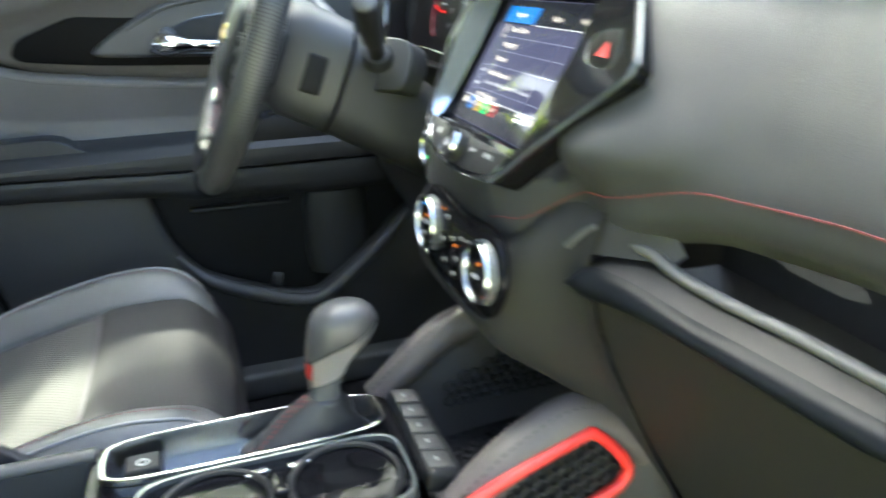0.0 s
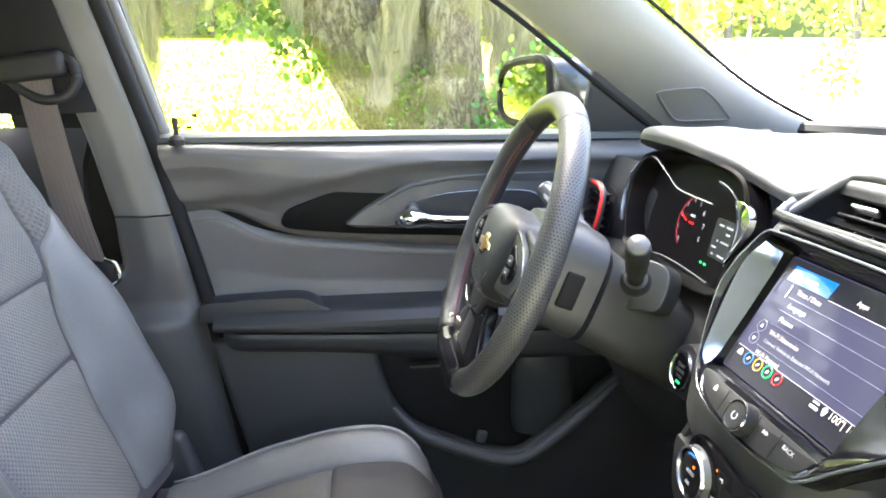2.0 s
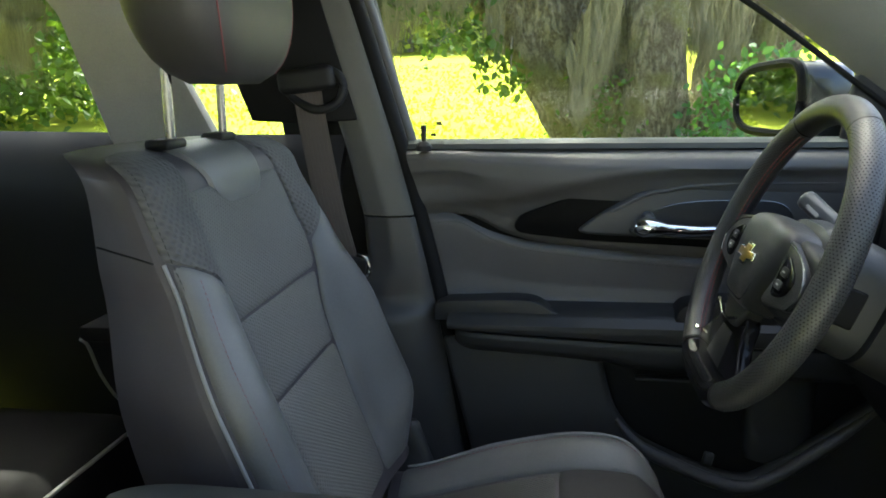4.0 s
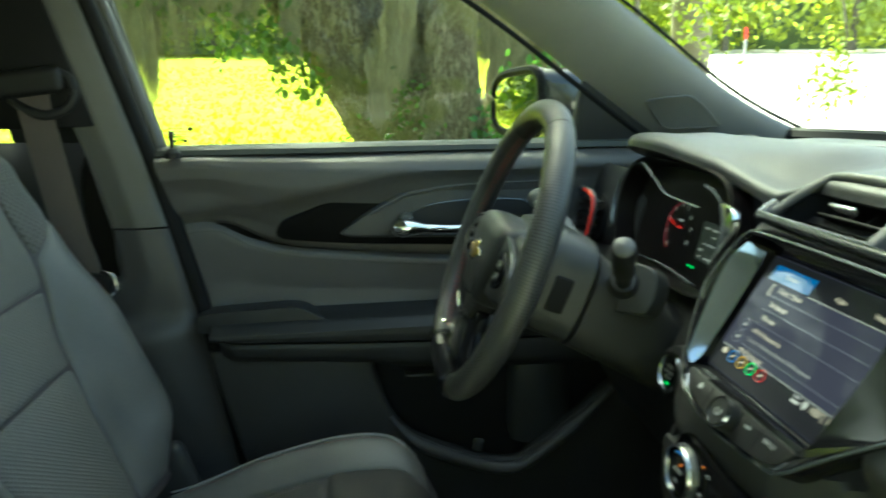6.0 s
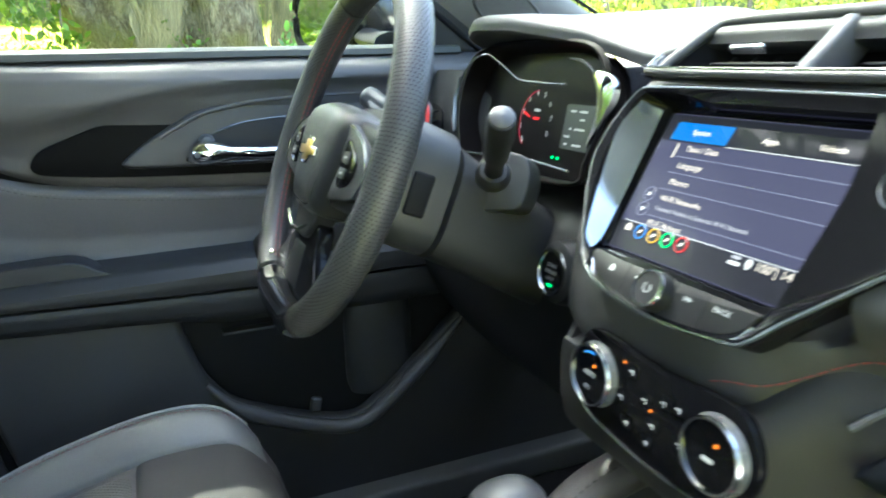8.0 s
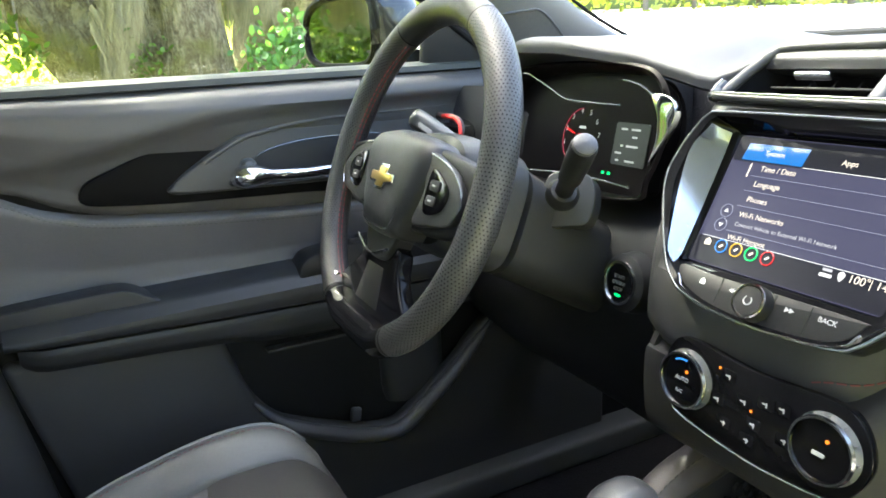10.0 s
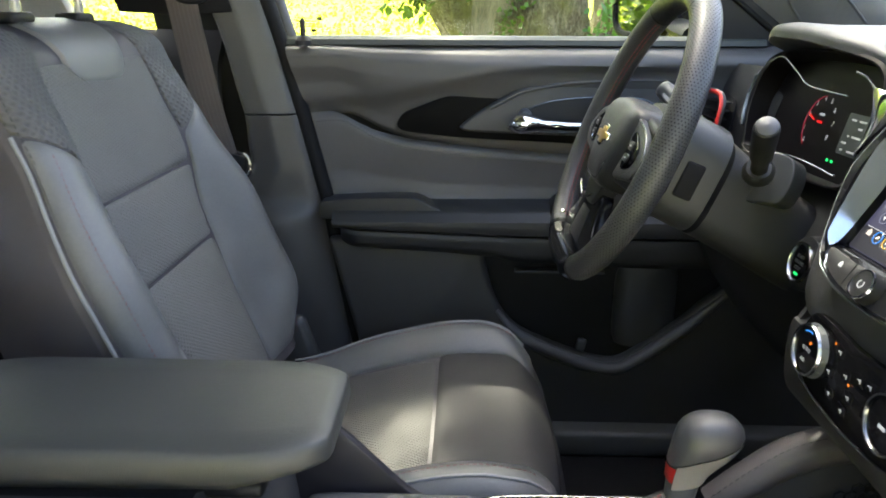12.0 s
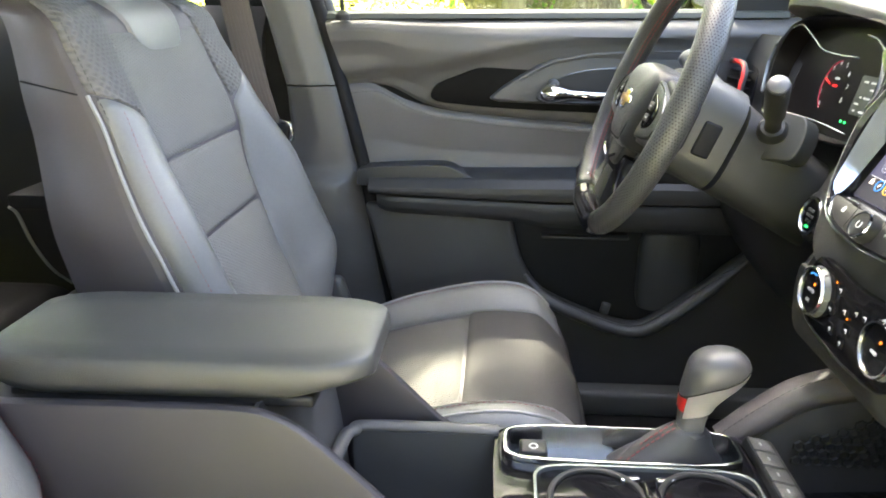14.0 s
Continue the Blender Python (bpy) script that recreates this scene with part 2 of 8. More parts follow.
def bark(name, crack, ridge, moss):
    """Furrowed bark: dark cracks, pale ridges that run up the trunk, and moss in broad patches."""
    m = bpy.data.materials.new(name)
    m.use_nodes = True
    n, l = m.node_tree.nodes, m.node_tree.links
    b = n["Principled BSDF"]
    b.inputs["Roughness"].default_value, b.inputs["Specular IOR Level"].default_value = 0.95, 0.15
    co, mp = n.new("ShaderNodeTexCoord"), n.new("ShaderNodeMapping")
    mp.inputs["Scale"].default_value = (1.0, 1.0, 0.36)
    l.new(co.outputs["Object"], mp.inputs["Vector"])
    warp = n.new("ShaderNodeTexNoise")
    warp.inputs["Scale"].default_value, warp.inputs["Detail"].default_value = 6.0, 5.0
    l.new(mp.outputs["Vector"], warp.inputs["Vector"])
    add = n.new("ShaderNodeVectorMath")
    add.operation = "MULTIPLY_ADD"
    l.new(warp.outputs["Color"], add.inputs[0])
    add.inputs[1].default_value = (0.22, 0.22, 0.22)
    l.new(mp.outputs["Vector"], add.inputs[2])
    ridge_n = n.new("ShaderNodeTexNoise")
    ridge_n.inputs["Scale"].default_value, ridge_n.inputs["Detail"].default_value = 15.0, 7.0
    l.new(add.outputs[0], ridge_n.inputs["Vector"])
    off, vor = n.new("ShaderNodeMath"), n.new("ShaderNodeMath")
    off.operation, vor.operation = "SUBTRACT", "ABSOLUTE"
    off.inputs[1].default_value = 0.5
    l.new(ridge_n.outputs["Fac"], off.inputs[0])
    l.new(off.outputs[0], vor.inputs[0])
    fine = n.new("ShaderNodeTexNoise")
    fine.inputs["Scale"].default_value, fine.inputs["Detail"].default_value, fine.inputs["Roughness"].default_value = 38.0, 8.0, 0.7
    l.new(co.outputs["Object"], fine.inputs["Vector"])
    relief = n.new("ShaderNodeMath")
    relief.operation = "MULTIPLY_ADD"
    l.new(fine.outputs["Fac"], relief.inputs[0])
    relief.inputs[1].default_value = 0.42
    l.new(vor.outputs[0], relief.inputs[2])
    ramp = n.new("ShaderNodeValToRGB")
    e = ramp.color_ramp.elements
    e[0].position, e[1].position = 0.17, 0.38
    e[0].color, e[1].color = (*crack, 1), (*ridge, 1)
    l.new(relief.outputs[0], ramp.inputs["Fac"])
    patch_n = n.new("ShaderNodeTexNoise")
    patch_n.inputs["Scale"].default_value, patch_n.inputs["Detail"].default_value = 2.6, 9.0
    l.new(co.outputs["Object"], patch_n.inputs["Vector"])
    where = n.new("ShaderNodeMapRange")
    where.inputs["From Min"].default_value, where.inputs["From Max"].default_value = 0.47, 0.62
    l.new(patch_n.outputs["Fac"], where.inputs["Value"])
    mixer = n.new("ShaderNodeMix")
    mixer.data_type = "RGBA"
    half = n.new("ShaderNodeMath")
    half.operation = "MULTIPLY"
    half.inputs[1].default_value = 0.75
    l.new(where.outputs["Result"], half.inputs[0])
    l.new(half.outputs[0], mixer.inputs["Factor"])
    l.new(ramp.outputs["Color"], mixer.inputs["A"])
    mixer.inputs["B"].default_value = (*moss, 1)
    l.new(mixer.outputs["Result"], b.inputs["Base Color"])
    bn = n.new("ShaderNodeBump")
    bn.inputs["Strength"].default_value, bn.inputs["Distance"].default_value = 1.0, 0.12
    l.new(relief.outputs[0], bn.inputs["Height"])
    l.new(bn.outputs["Normal"], b.inputs["Normal"])
    return m


M_BARK = bark("mossy_oak_bark", (0.075, 0.063, 0.040), (0.25, 0.22, 0.15), (0.17, 0.165, 0.060))
M_MOSS = mat("hanging_moss", (0.17, 0.155, 0.080), 0.95, vary=0.35, scale=2.0, rand=0.3)
M_LEAF = leafy("oak_leaves", (0.062, 0.110, 0.020), 0.5, 0.28)
M_LEAF2 = leafy("yellow_green_leaves", (0.11, 0.15, 0.03), 0.5, 0.4)
M_FERN = leafy("blue_green_fern", (0.07, 0.15, 0.06), 0.35)
# leaf colour chosen to tint the light entering the open side
M_LIGHTBLOCK = leafy("light_block_leaves", (0.145, 0.150, 0.100), 0.3, 0.18)
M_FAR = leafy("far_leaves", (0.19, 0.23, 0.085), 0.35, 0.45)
M_FLOWER = leafy("orange_flowers", (0.75, 0.35, 0.03), 0.3, 0.3)
M_TRUNK2 = mat("grey_far_bark", (0.14, 0.12, 0.09), 0.95, vary=0.3)
M_GRASSB = leafy("grass_blades", (0.14, 0.18, 0.018), 0.3, 0.4)


def ground_material():
    """Sunlit grass on the far side of the car, pale sandy drive ahead of it."""
    m = mat("grass_and_sand", (0.205, 0.235, 0.030), 0.95, vary=0.15, scale=0.9, bump=0.3, grain=12, bump_scale=0.04, second=(0.255, 0.275, 0.038), spec=0.0)
    nt = m.node_tree
    n, l = nt.nodes, nt.links
    b = n["Principled BSDF"]
    grass = b.inputs["Base Color"].links[0].from_socket
    co, sep = n.new("ShaderNodeTexCoord"), n.new("ShaderNodeSeparateXYZ")
    l.new(co.outputs["Object"], sep.inputs["Vector"])
    slope = n.new("ShaderNodeMath")
    slope.operation = "MULTIPLY_ADD"
    l.new(sep.outputs["Y"], slope.inputs[0])
    slope.inputs[1].default_value = -0.42
    l.new(sep.outputs["X"], slope.inputs[2])
    wob = n.new("ShaderNodeTexNoise")
    wob.inputs["Scale"].default_value = 0.7
    l.new(co.outputs["Object"], wob.inputs["Vector"])
    add = n.new("ShaderNodeMath")
    add.operation = "MULTIPLY_ADD"
    l.new(wob.outputs["Fac"], add.inputs[0])
    add.inputs[1].default_value = 1.6
    l.new(slope.outputs[0], add.inputs[2])
    # sand also runs, unseen, along the open side to bounce light into the cabin
    edge = n.new("ShaderNodeMapRange")
    edge.inputs["From Min"].default_value, edge.inputs["From Max"].default_value = 0.7, 1.5
    l.new(add.outputs[0], edge.inputs["Value"])
    sand = n.new("ShaderNodeValToRGB")
    sand.color_ramp.elements[0].color, sand.color_ramp.elements[1].color = (0.36, 0.345, 0.32, 1), (0.52, 0.505, 0.475, 1)
    sn = n.new("ShaderNodeTexNoise")
    sn.inputs["Scale"].default_value, sn.inputs["Detail"].default_value = 1.3, 8.0
    l.new(co.outputs["Object"], sn.inputs["Vector"])
    l.new(sn.outputs["Fac"], sand.inputs["Fac"])
    mixer = n.new("ShaderNodeMix")
    mixer.data_type = "RGBA"
    l.new(edge.outputs["Result"], mixer.inputs["Factor"])
    l.new(grass, mixer.inputs["A"])
    l.new(sand.outputs["Color"], mixer.inputs["B"])
    l.new(mixer.outputs["Result"], b.inputs["Base Color"])
    return m


M_GROUND = ground_material()

# ---- shape helpers ----


def spline(pts, n, closed=False):
    """n points along a smooth curve through pts."""
    pts = [Vector(p) for p in pts]
    k = len(pts)
    out = []
    spans = k if closed else k - 1
    count = n if closed else n - 1
    for i in range(n):
        s = i * spans / count
        j = min(int(s), spans - 1)
        f = s - j
        if closed:
            p0, p1, p2, p3 = (pts[(j + d) % k] for d in (-1, 0, 1, 2))
        else:
            p1, p2 = pts[j], pts[j + 1]
            p0 = pts[j - 1] if j > 0 else p1 * 2 - p2
            p3 = pts[j + 2] if j + 2 < k else p2 * 2 - p1
        out.append(0.5 * (2 * p1 + (p2 - p0) * f + (2 * p0 - 5 * p1 + 4 * p2 - p3) * f * f + (3 * p1 - p0 - 3 * p2 + p3) * f ** 3))
    return out


def lerp(x, table):
    """Smooth-stepped look-up in rows of (x, value)."""
    if x <= table[0][0]:
        return table[0][1]
    for (a, va), (b, vb) in zip(table, table[1:]):
        if x <= b:
            f = (x - a) / (b - a)
            return va + (vb - va) * f
    return table[-1][1]


def soft(x, table):
    if x <= table[0][0]:
        return table[0][1]
    for (a, va), (b, vb) in zip(table, table[1:]):
        if x <= b:
            f = (x - a) / (b - a)
            f = f * f * (3 - 2 * f)
            return va + (vb - va) * f
    return table[-1][1]


def grid(rows, close_u=False, close_v=False, caps=False, bm=None):
    bm = bm or bmesh.new()
    vs = [[bm.verts.new(p) for p in row] for row in rows]
    nv, nu = len(rows), len(rows[0])
    for i in range(nv if close_v else nv - 1):
        for j in range(nu if close_u else nu - 1):
            a, b = vs[i], vs[(i + 1) % nv]
            try:
                bm.faces.new((a[j], a[(j + 1) % nu], b[(j + 1) % nu], b[j]))
            except ValueError:
                pass
    if caps:
        bm.faces.new(vs[0])
        bm.faces.new(vs[-1][::-1])
    return bm


def sheet(fn, nu, nv, thick=0.0):
    """A surface fn(u, v), u and v from 0 to 1, with a thickness."""
    bm = grid([[fn(i / nu, j / nv) for i in range(nu + 1)] for j in range(nv + 1)])
    if thick:
        bmesh.ops.recalc_face_normals(bm, faces=bm.faces)
        bmesh.ops.solidify(bm, geom=bm.faces[:], thickness=thick)
    return bm


def bevelled(bm, width, segments=2, angle=0.5):
    if width:
        bmesh.ops.recalc_face_normals(bm, faces=bm.faces)
        edges = [e for e in bm.edges if len(e.link_faces) == 2 and e.calc_face_angle(0) > angle]
        bmesh.ops.bevel(bm, geom=edges, offset=width, segments=segments, profile=0.5, affect="EDGES", clamp_overlap=True)
    return bm


def box(c, s, bevel=0.0, turn=None, segments=2):
    bm = bmesh.new()
    bmesh.ops.create_cube(bm, size=1.0)
    bmesh.ops.scale(bm, vec=s, verts=bm.verts)
    bevelled(bm, bevel, segments)
    bmesh.ops.transform(bm, matrix=Matrix.Translation(c) @ (turn or Matrix.Identity(4)), verts=bm.verts)
    return bm


def frame_of(o, right, up):
    """The pose whose x and y run along right and up, at o."""
    r = Vector(right).normalized()
    u = Vector(up)
    u = (u - r * u.dot(r)).normalized()
    f = r.cross(u)
    return Matrix(((r.x, u.x, f.x, o[0]), (r.y, u.y, f.y, o[1]), (r.z, u.z, f.z, o[2]), (0, 0, 0, 1)))


def plate(outline, z0, z1, m=None, bevel=0.0, segments=2):
    """A flat outline in x, y, raised from z0 to z1, then set at the pose m."""
    bm = bmesh.new()
    low = [bm.verts.new((p[0], p[1], z0)) for p in outline]
    high = [bm.verts.new((p[0], p[1], z1)) for p in outline]
    k = len(outline)
    bm.faces.new(low[::-1])
    bm.faces.new(high)
    for i in range(k):
        bm.faces.new((low[i], low[(i + 1) % k], high[(i + 1) % k], high[i]))
    bevelled(bm, bevel, segments, 0.35)
    if m:
        bmesh.ops.transform(bm, matrix=m, verts=bm.verts)
    return bm


def tube(path, r, seg=8, closed=False, flat=1.0, caps=True, up=(0, 0, 1)):
    """A round bar along a path; r may be a list or a number; flat squeezes it along up."""
    path = [Vector(p) for p in path]
    k = len(path)
    rows = []
    for i, p in enumerate(path):
        a = path[(i - 1) % k] if closed or i > 0 else p
        b = path[(i + 1) % k] if closed or i < k - 1 else p
        t = (b - a).normalized()
        s = t.cross(Vector(up))
        s = s.normalized() if s.length > 1e-4 else t.orthogonal().normalized()
        w = s.cross(t)
        rr = r[i] if isinstance(r, (list, tuple)) else r
        rows.append([p + (s * math.cos(2 * math.pi * j / seg) + w * flat * math.sin(2 * math.pi * j / seg)) * rr for j in range(seg)])
    return grid(rows, close_u=True, close_v=closed, caps=caps and not closed)


def lathe(profile, m, seg=32):
    """Turns rows of (radius, height) about the z axis of the pose m."""
    rows = [[m @ Vector((r * math.cos(2 * math.pi * j / seg), r * math.sin(2 * math.pi * j / seg), h)) for j in range(seg)] for r, h in profile]
    return grid(rows, close_u=True, caps=True)


def ribbon(path, width, across, thick=0.0015):
    rows = []
    for p in path:
        p, a = Vector(p), Vector(across).normalized() * width / 2
        rows.append([p - a, p, p + a])
    bm = grid(rows)
    bmesh.ops.recalc_face_normals(bm, faces=bm.faces)
    bmesh.ops.solidify(bm, geom=bm.faces[:], thickness=thick)
    return bm


def stitches(path, length=0.0045, gap=0.0028, r=0.00045):
    """Short threads laid end to end along a path."""
    path = [Vector(p) for p in path]
    bm = bmesh.new()
    runs, total = [0.0], 0.0
    for a, b in zip(path, path[1:]):
        total += (b - a).length
        runs.append(total)

    def at(s):
        for i in range(len(path) - 1):
            if s <= runs[i + 1]:
                return path[i].lerp(path[i + 1], (s - runs[i]) / max(1e-9, runs[i + 1] - runs[i]))
        return path[-1]

    s = 0.0
    while s + length < total:
        a, b = at(s), at(s + length)
        t = (b - a).normalized()
        o1 = t.orthogonal().normalized() * r
        o2 = t.cross(o1).normalized() * r
        va = [bm.verts.new(a + d) for d in (o1, o2, -o1, -o2)]
        vb = [bm.verts.new(b + d) for d in (o1, o2, -o1, -o2)]
        for i in range(4):
            bm.faces.new((va[i], va[(i + 1) % 4], vb[(i + 1) % 4], vb[i]))
        s += length + gap
    return bm


def merged(*bms):
    out = bmesh.new()
    for b in bms:
        me = bpy.data.meshes.new("tmp")
        b.to_mesh(me)
        b.free()
        out.from_mesh(me)
        bpy.data.meshes.remove(me)
    return out


def mesh_of(name, bm, material, sharp=40):
    bmesh.ops.recalc_face_normals(bm, faces=bm.faces)
    me = bpy.data.meshes.new(name)
    bm.to_mesh(me)
    bm.free()
    me.materials.append(material)
    me.shade_smooth()
    me.set_sharp_from_angle(angle=radians(sharp))
    return me


def part(name, bm, material, parent=None, label="", sharp=40):
    ob = new(name, mesh_of(name, bm, material, sharp))
    if parent:
        ob.parent = parent
        if parent.type == "EMPTY":
            ob.matrix_parent_inverse = parent.matrix_basis.inverted()
    return tagged(ob, label) if label else ob


def thing(name, base, label, category, group="", kind=""):
    ob = new(name)
    ob.empty_display_size = 0.05
    ob.location = base
    return tagged(ob, label, category, group, kind)


def words(text, size, m, material, parent, name="lettering", align="LEFT"):
    cu = bpy.data.curves.new(name, "FONT")
    cu.body, cu.size, cu.align_x, cu.align_y = text, size, align, "CENTER"
    cu.extrude = 0.0001
    ob = new(name, cu)
    cu.materials.append(material)
    ob.parent = parent
    if parent.type == "EMPTY":
        ob.matrix_parent_inverse = parent.matrix_basis.inverted()
    ob.matrix_basis = m
    return ob


def circle(r, n=24, cx=0.0, cy=0.0, sx=1.0, sy=1.0):
    return [(cx + r * sx * math.cos(2 * math.pi * i / n), cy + r * sy * math.sin(2 * math.pi * i / n)) for i in range(n)]


def rounded(w, h, r, n=5, cx=0.0, cy=0.0):
    out = []
    for qx, qy, a0 in ((1, 1, 0), (-1, 1, 90), (-1, -1, 180), (1, -1, 270)):
        for i in range(n + 1):
            a = radians(a0 + 90 * i / n)
            out.append((cx + qx * (w / 2 - r) + r * math.cos(a), cy + qy * (h / 2 - r) + r * math.sin(a)))
    return out

# ---- the car's shell ----
CY = 0.335  # the driver's middle line


def door_edge(z):
    """The rear edge of the driver's door opening."""
    return lerp(z, [(0.33, -0.24), (0.549, -0.303), (0.83, -0.349), (0.971, -0.382), (1.094, -0.413), (1.315, -0.478), (1.50, -0.54)])


def build_shell():
    floor = part("floor", box((-0.35, 0.0, 0.335), (2.3, 1.46, 0.03), 0.005), M_CARPET)
    tagged(floor, "black carpeted car floor", "floor", kind="structure")
    roof = part("ceiling", sheet(lambda u, v: (-2.05 + 1.97 * u, -0.66 + 1.32 * v, 1.51 - 0.035 * (2 * v - 1) ** 2 - 0.025 * (2 * u - 1.1) ** 2), 12, 12, 0.03), M_LINER)
    tagged(roof, "dark grey cloth headliner under the car roof", "ceiling", kind="structure")
    back = part("wall_rear", box((-2.05, 0, 0.75), (0.04, 1.5, 0.80), 0.01), M_BLACK)
    tagged(back, "dark trim behind the rear seats", "wall", kind="structure")
    fire = part("wall_front", box((0.86, 0, 0.70), (0.04, 1.5, 0.76), 0.01), M_CARPET)
    tagged(fire, "black bulkhead in front of the footwells", "wall", kind="structure")
    sill = part("wall_sill", box((-0.3, -0.75, 0.36), (2.3, 0.10, 0.10), 0.02), M_TRIM)
    tagged(sill, "dark door sill of the open passenger side", "sill", kind="structure")
    inner = part("wall_sill_left", box((0.26, 0.655, 0.375), (1.18, 0.07, 0.052), 0.010, segments=3), M_BPILLAR)
    tagged(inner, "dark grey plastic sill trim beside the driver's footwell", "sill", kind="structure")
    rear = part("wall_right_rear", box((-1.35, -0.72, 0.72), (1.35, 0.06, 0.75), 0.02), M_BLACK)
    tagged(rear, "dark rear door trim on the passenger side", "wall", kind="structure")
    kick = part("wall_left_front", box((0.63, 0.70, 0.70), (0.42, 0.05, 0.72), 0.01), M_CARPET)
    tagged(kick, "dark trim beside the front footwell", "wall", kind="structure")
    # unseen; added to keep light from the open side out of the footwells
    hinge = part("wall_right_front", box((0.66, -0.715, 0.70), (0.42, 0.05, 0.76), 0.01), M_BLACK)
    tagged(hinge, "dark body side ahead of the passenger's door opening", "wall", kind="structure")
    # side members that carry the roof
    outer = part("wall_left_roof_rail", sheet(lambda u, v: (-2.0 + 2.0 * u, 0.60 + 0.10 * v, 1.50 - 0.05 * v ** 1.5 - 0.025 * (2 * u - 1.1) ** 2), 12, 6, 0.03), M_PILLAR)
    tagged(outer, "grey trim along the roof edge above the window", "roof rail", kind="structure")


def build_rear():
    d = thing("rear_door", (-1.0, 0.72, 0.34), "dark rear door with window behind the driver", "car door", kind="structure")
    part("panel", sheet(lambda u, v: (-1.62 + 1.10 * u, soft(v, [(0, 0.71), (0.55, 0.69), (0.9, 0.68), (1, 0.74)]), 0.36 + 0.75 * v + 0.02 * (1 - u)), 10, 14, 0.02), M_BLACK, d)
    part("pane", box((-1.05, 0.745, 1.27), (1.05, 0.004, 0.36)), M_GLASS, d).visible_shadow = False
    c = part("pillar_rear", plate([(-0.955, 1.08), (-0.74, 1.08), (-0.80, 1.2), (-0.87, 1.33), (-0.95, 1.47), (-1.16, 1.47), (-1.04, 1.33)], 0, 0.03, frame_of((0, 0.74, 0), (1, 0, 0), (0, 0, 1)), 0.008), M_CTRIM)
    tagged(c, "light grey cloth-covered rear pillar trim", "pillar", kind="structure")
    b = thing("rear_seat", (-1.35, 0, 0.35), "rear bench seat with pale piping, coloured as in shade", "car seat")
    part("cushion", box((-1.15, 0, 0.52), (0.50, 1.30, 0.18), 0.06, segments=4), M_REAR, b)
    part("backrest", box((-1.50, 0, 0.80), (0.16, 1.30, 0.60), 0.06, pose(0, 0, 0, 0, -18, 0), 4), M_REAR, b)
    edge = spline([(0, 0.547, 0.778), (0, 0.564, 0.759), (0, 0.586, 0.698), (0, 0.626, 0.632), (0, 0.678, 0.581)], 24)
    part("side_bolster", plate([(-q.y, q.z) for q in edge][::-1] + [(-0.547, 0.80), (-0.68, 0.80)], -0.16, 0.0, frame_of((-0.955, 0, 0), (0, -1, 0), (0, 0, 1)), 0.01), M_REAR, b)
    part("piping", tube([q + Vector((-0.953, 0, 0)) for q in edge], 0.0035), M_PIPE, b, "pale grey piping")
    part("piping", tube(spline([(-0.905, 0.62, 0.59), (-0.895, 0.3, 0.60), (-0.90, -0.05, 0.595), (-0.905, -0.4, 0.59)], 20), 0.004), M_PIPE, b, "pale grey piping")


# near-black base puts the shade under the roof into the seat's colour
M_REAR = mat("rear_seat_cloth_in_shade", (0.016, 0.015, 0.016), 0.85, bump=0.3, grain=900, spec=0.15)
M_BPILLAR = mat("dark_grey_pillar_plastic", (0.085, 0.084, 0.078), 0.5, bump=0.3, grain=1500, cells=True)
M_BPILLAR2 = mat("charcoal_pillar_plastic", (0.054, 0.052, 0.052), 0.45, bump=0.3, grain=1500, cells=True)
M_LIP = mat("pale_edge_plastic", (0.115, 0.115, 0.112), 0.4, vary=0.08)


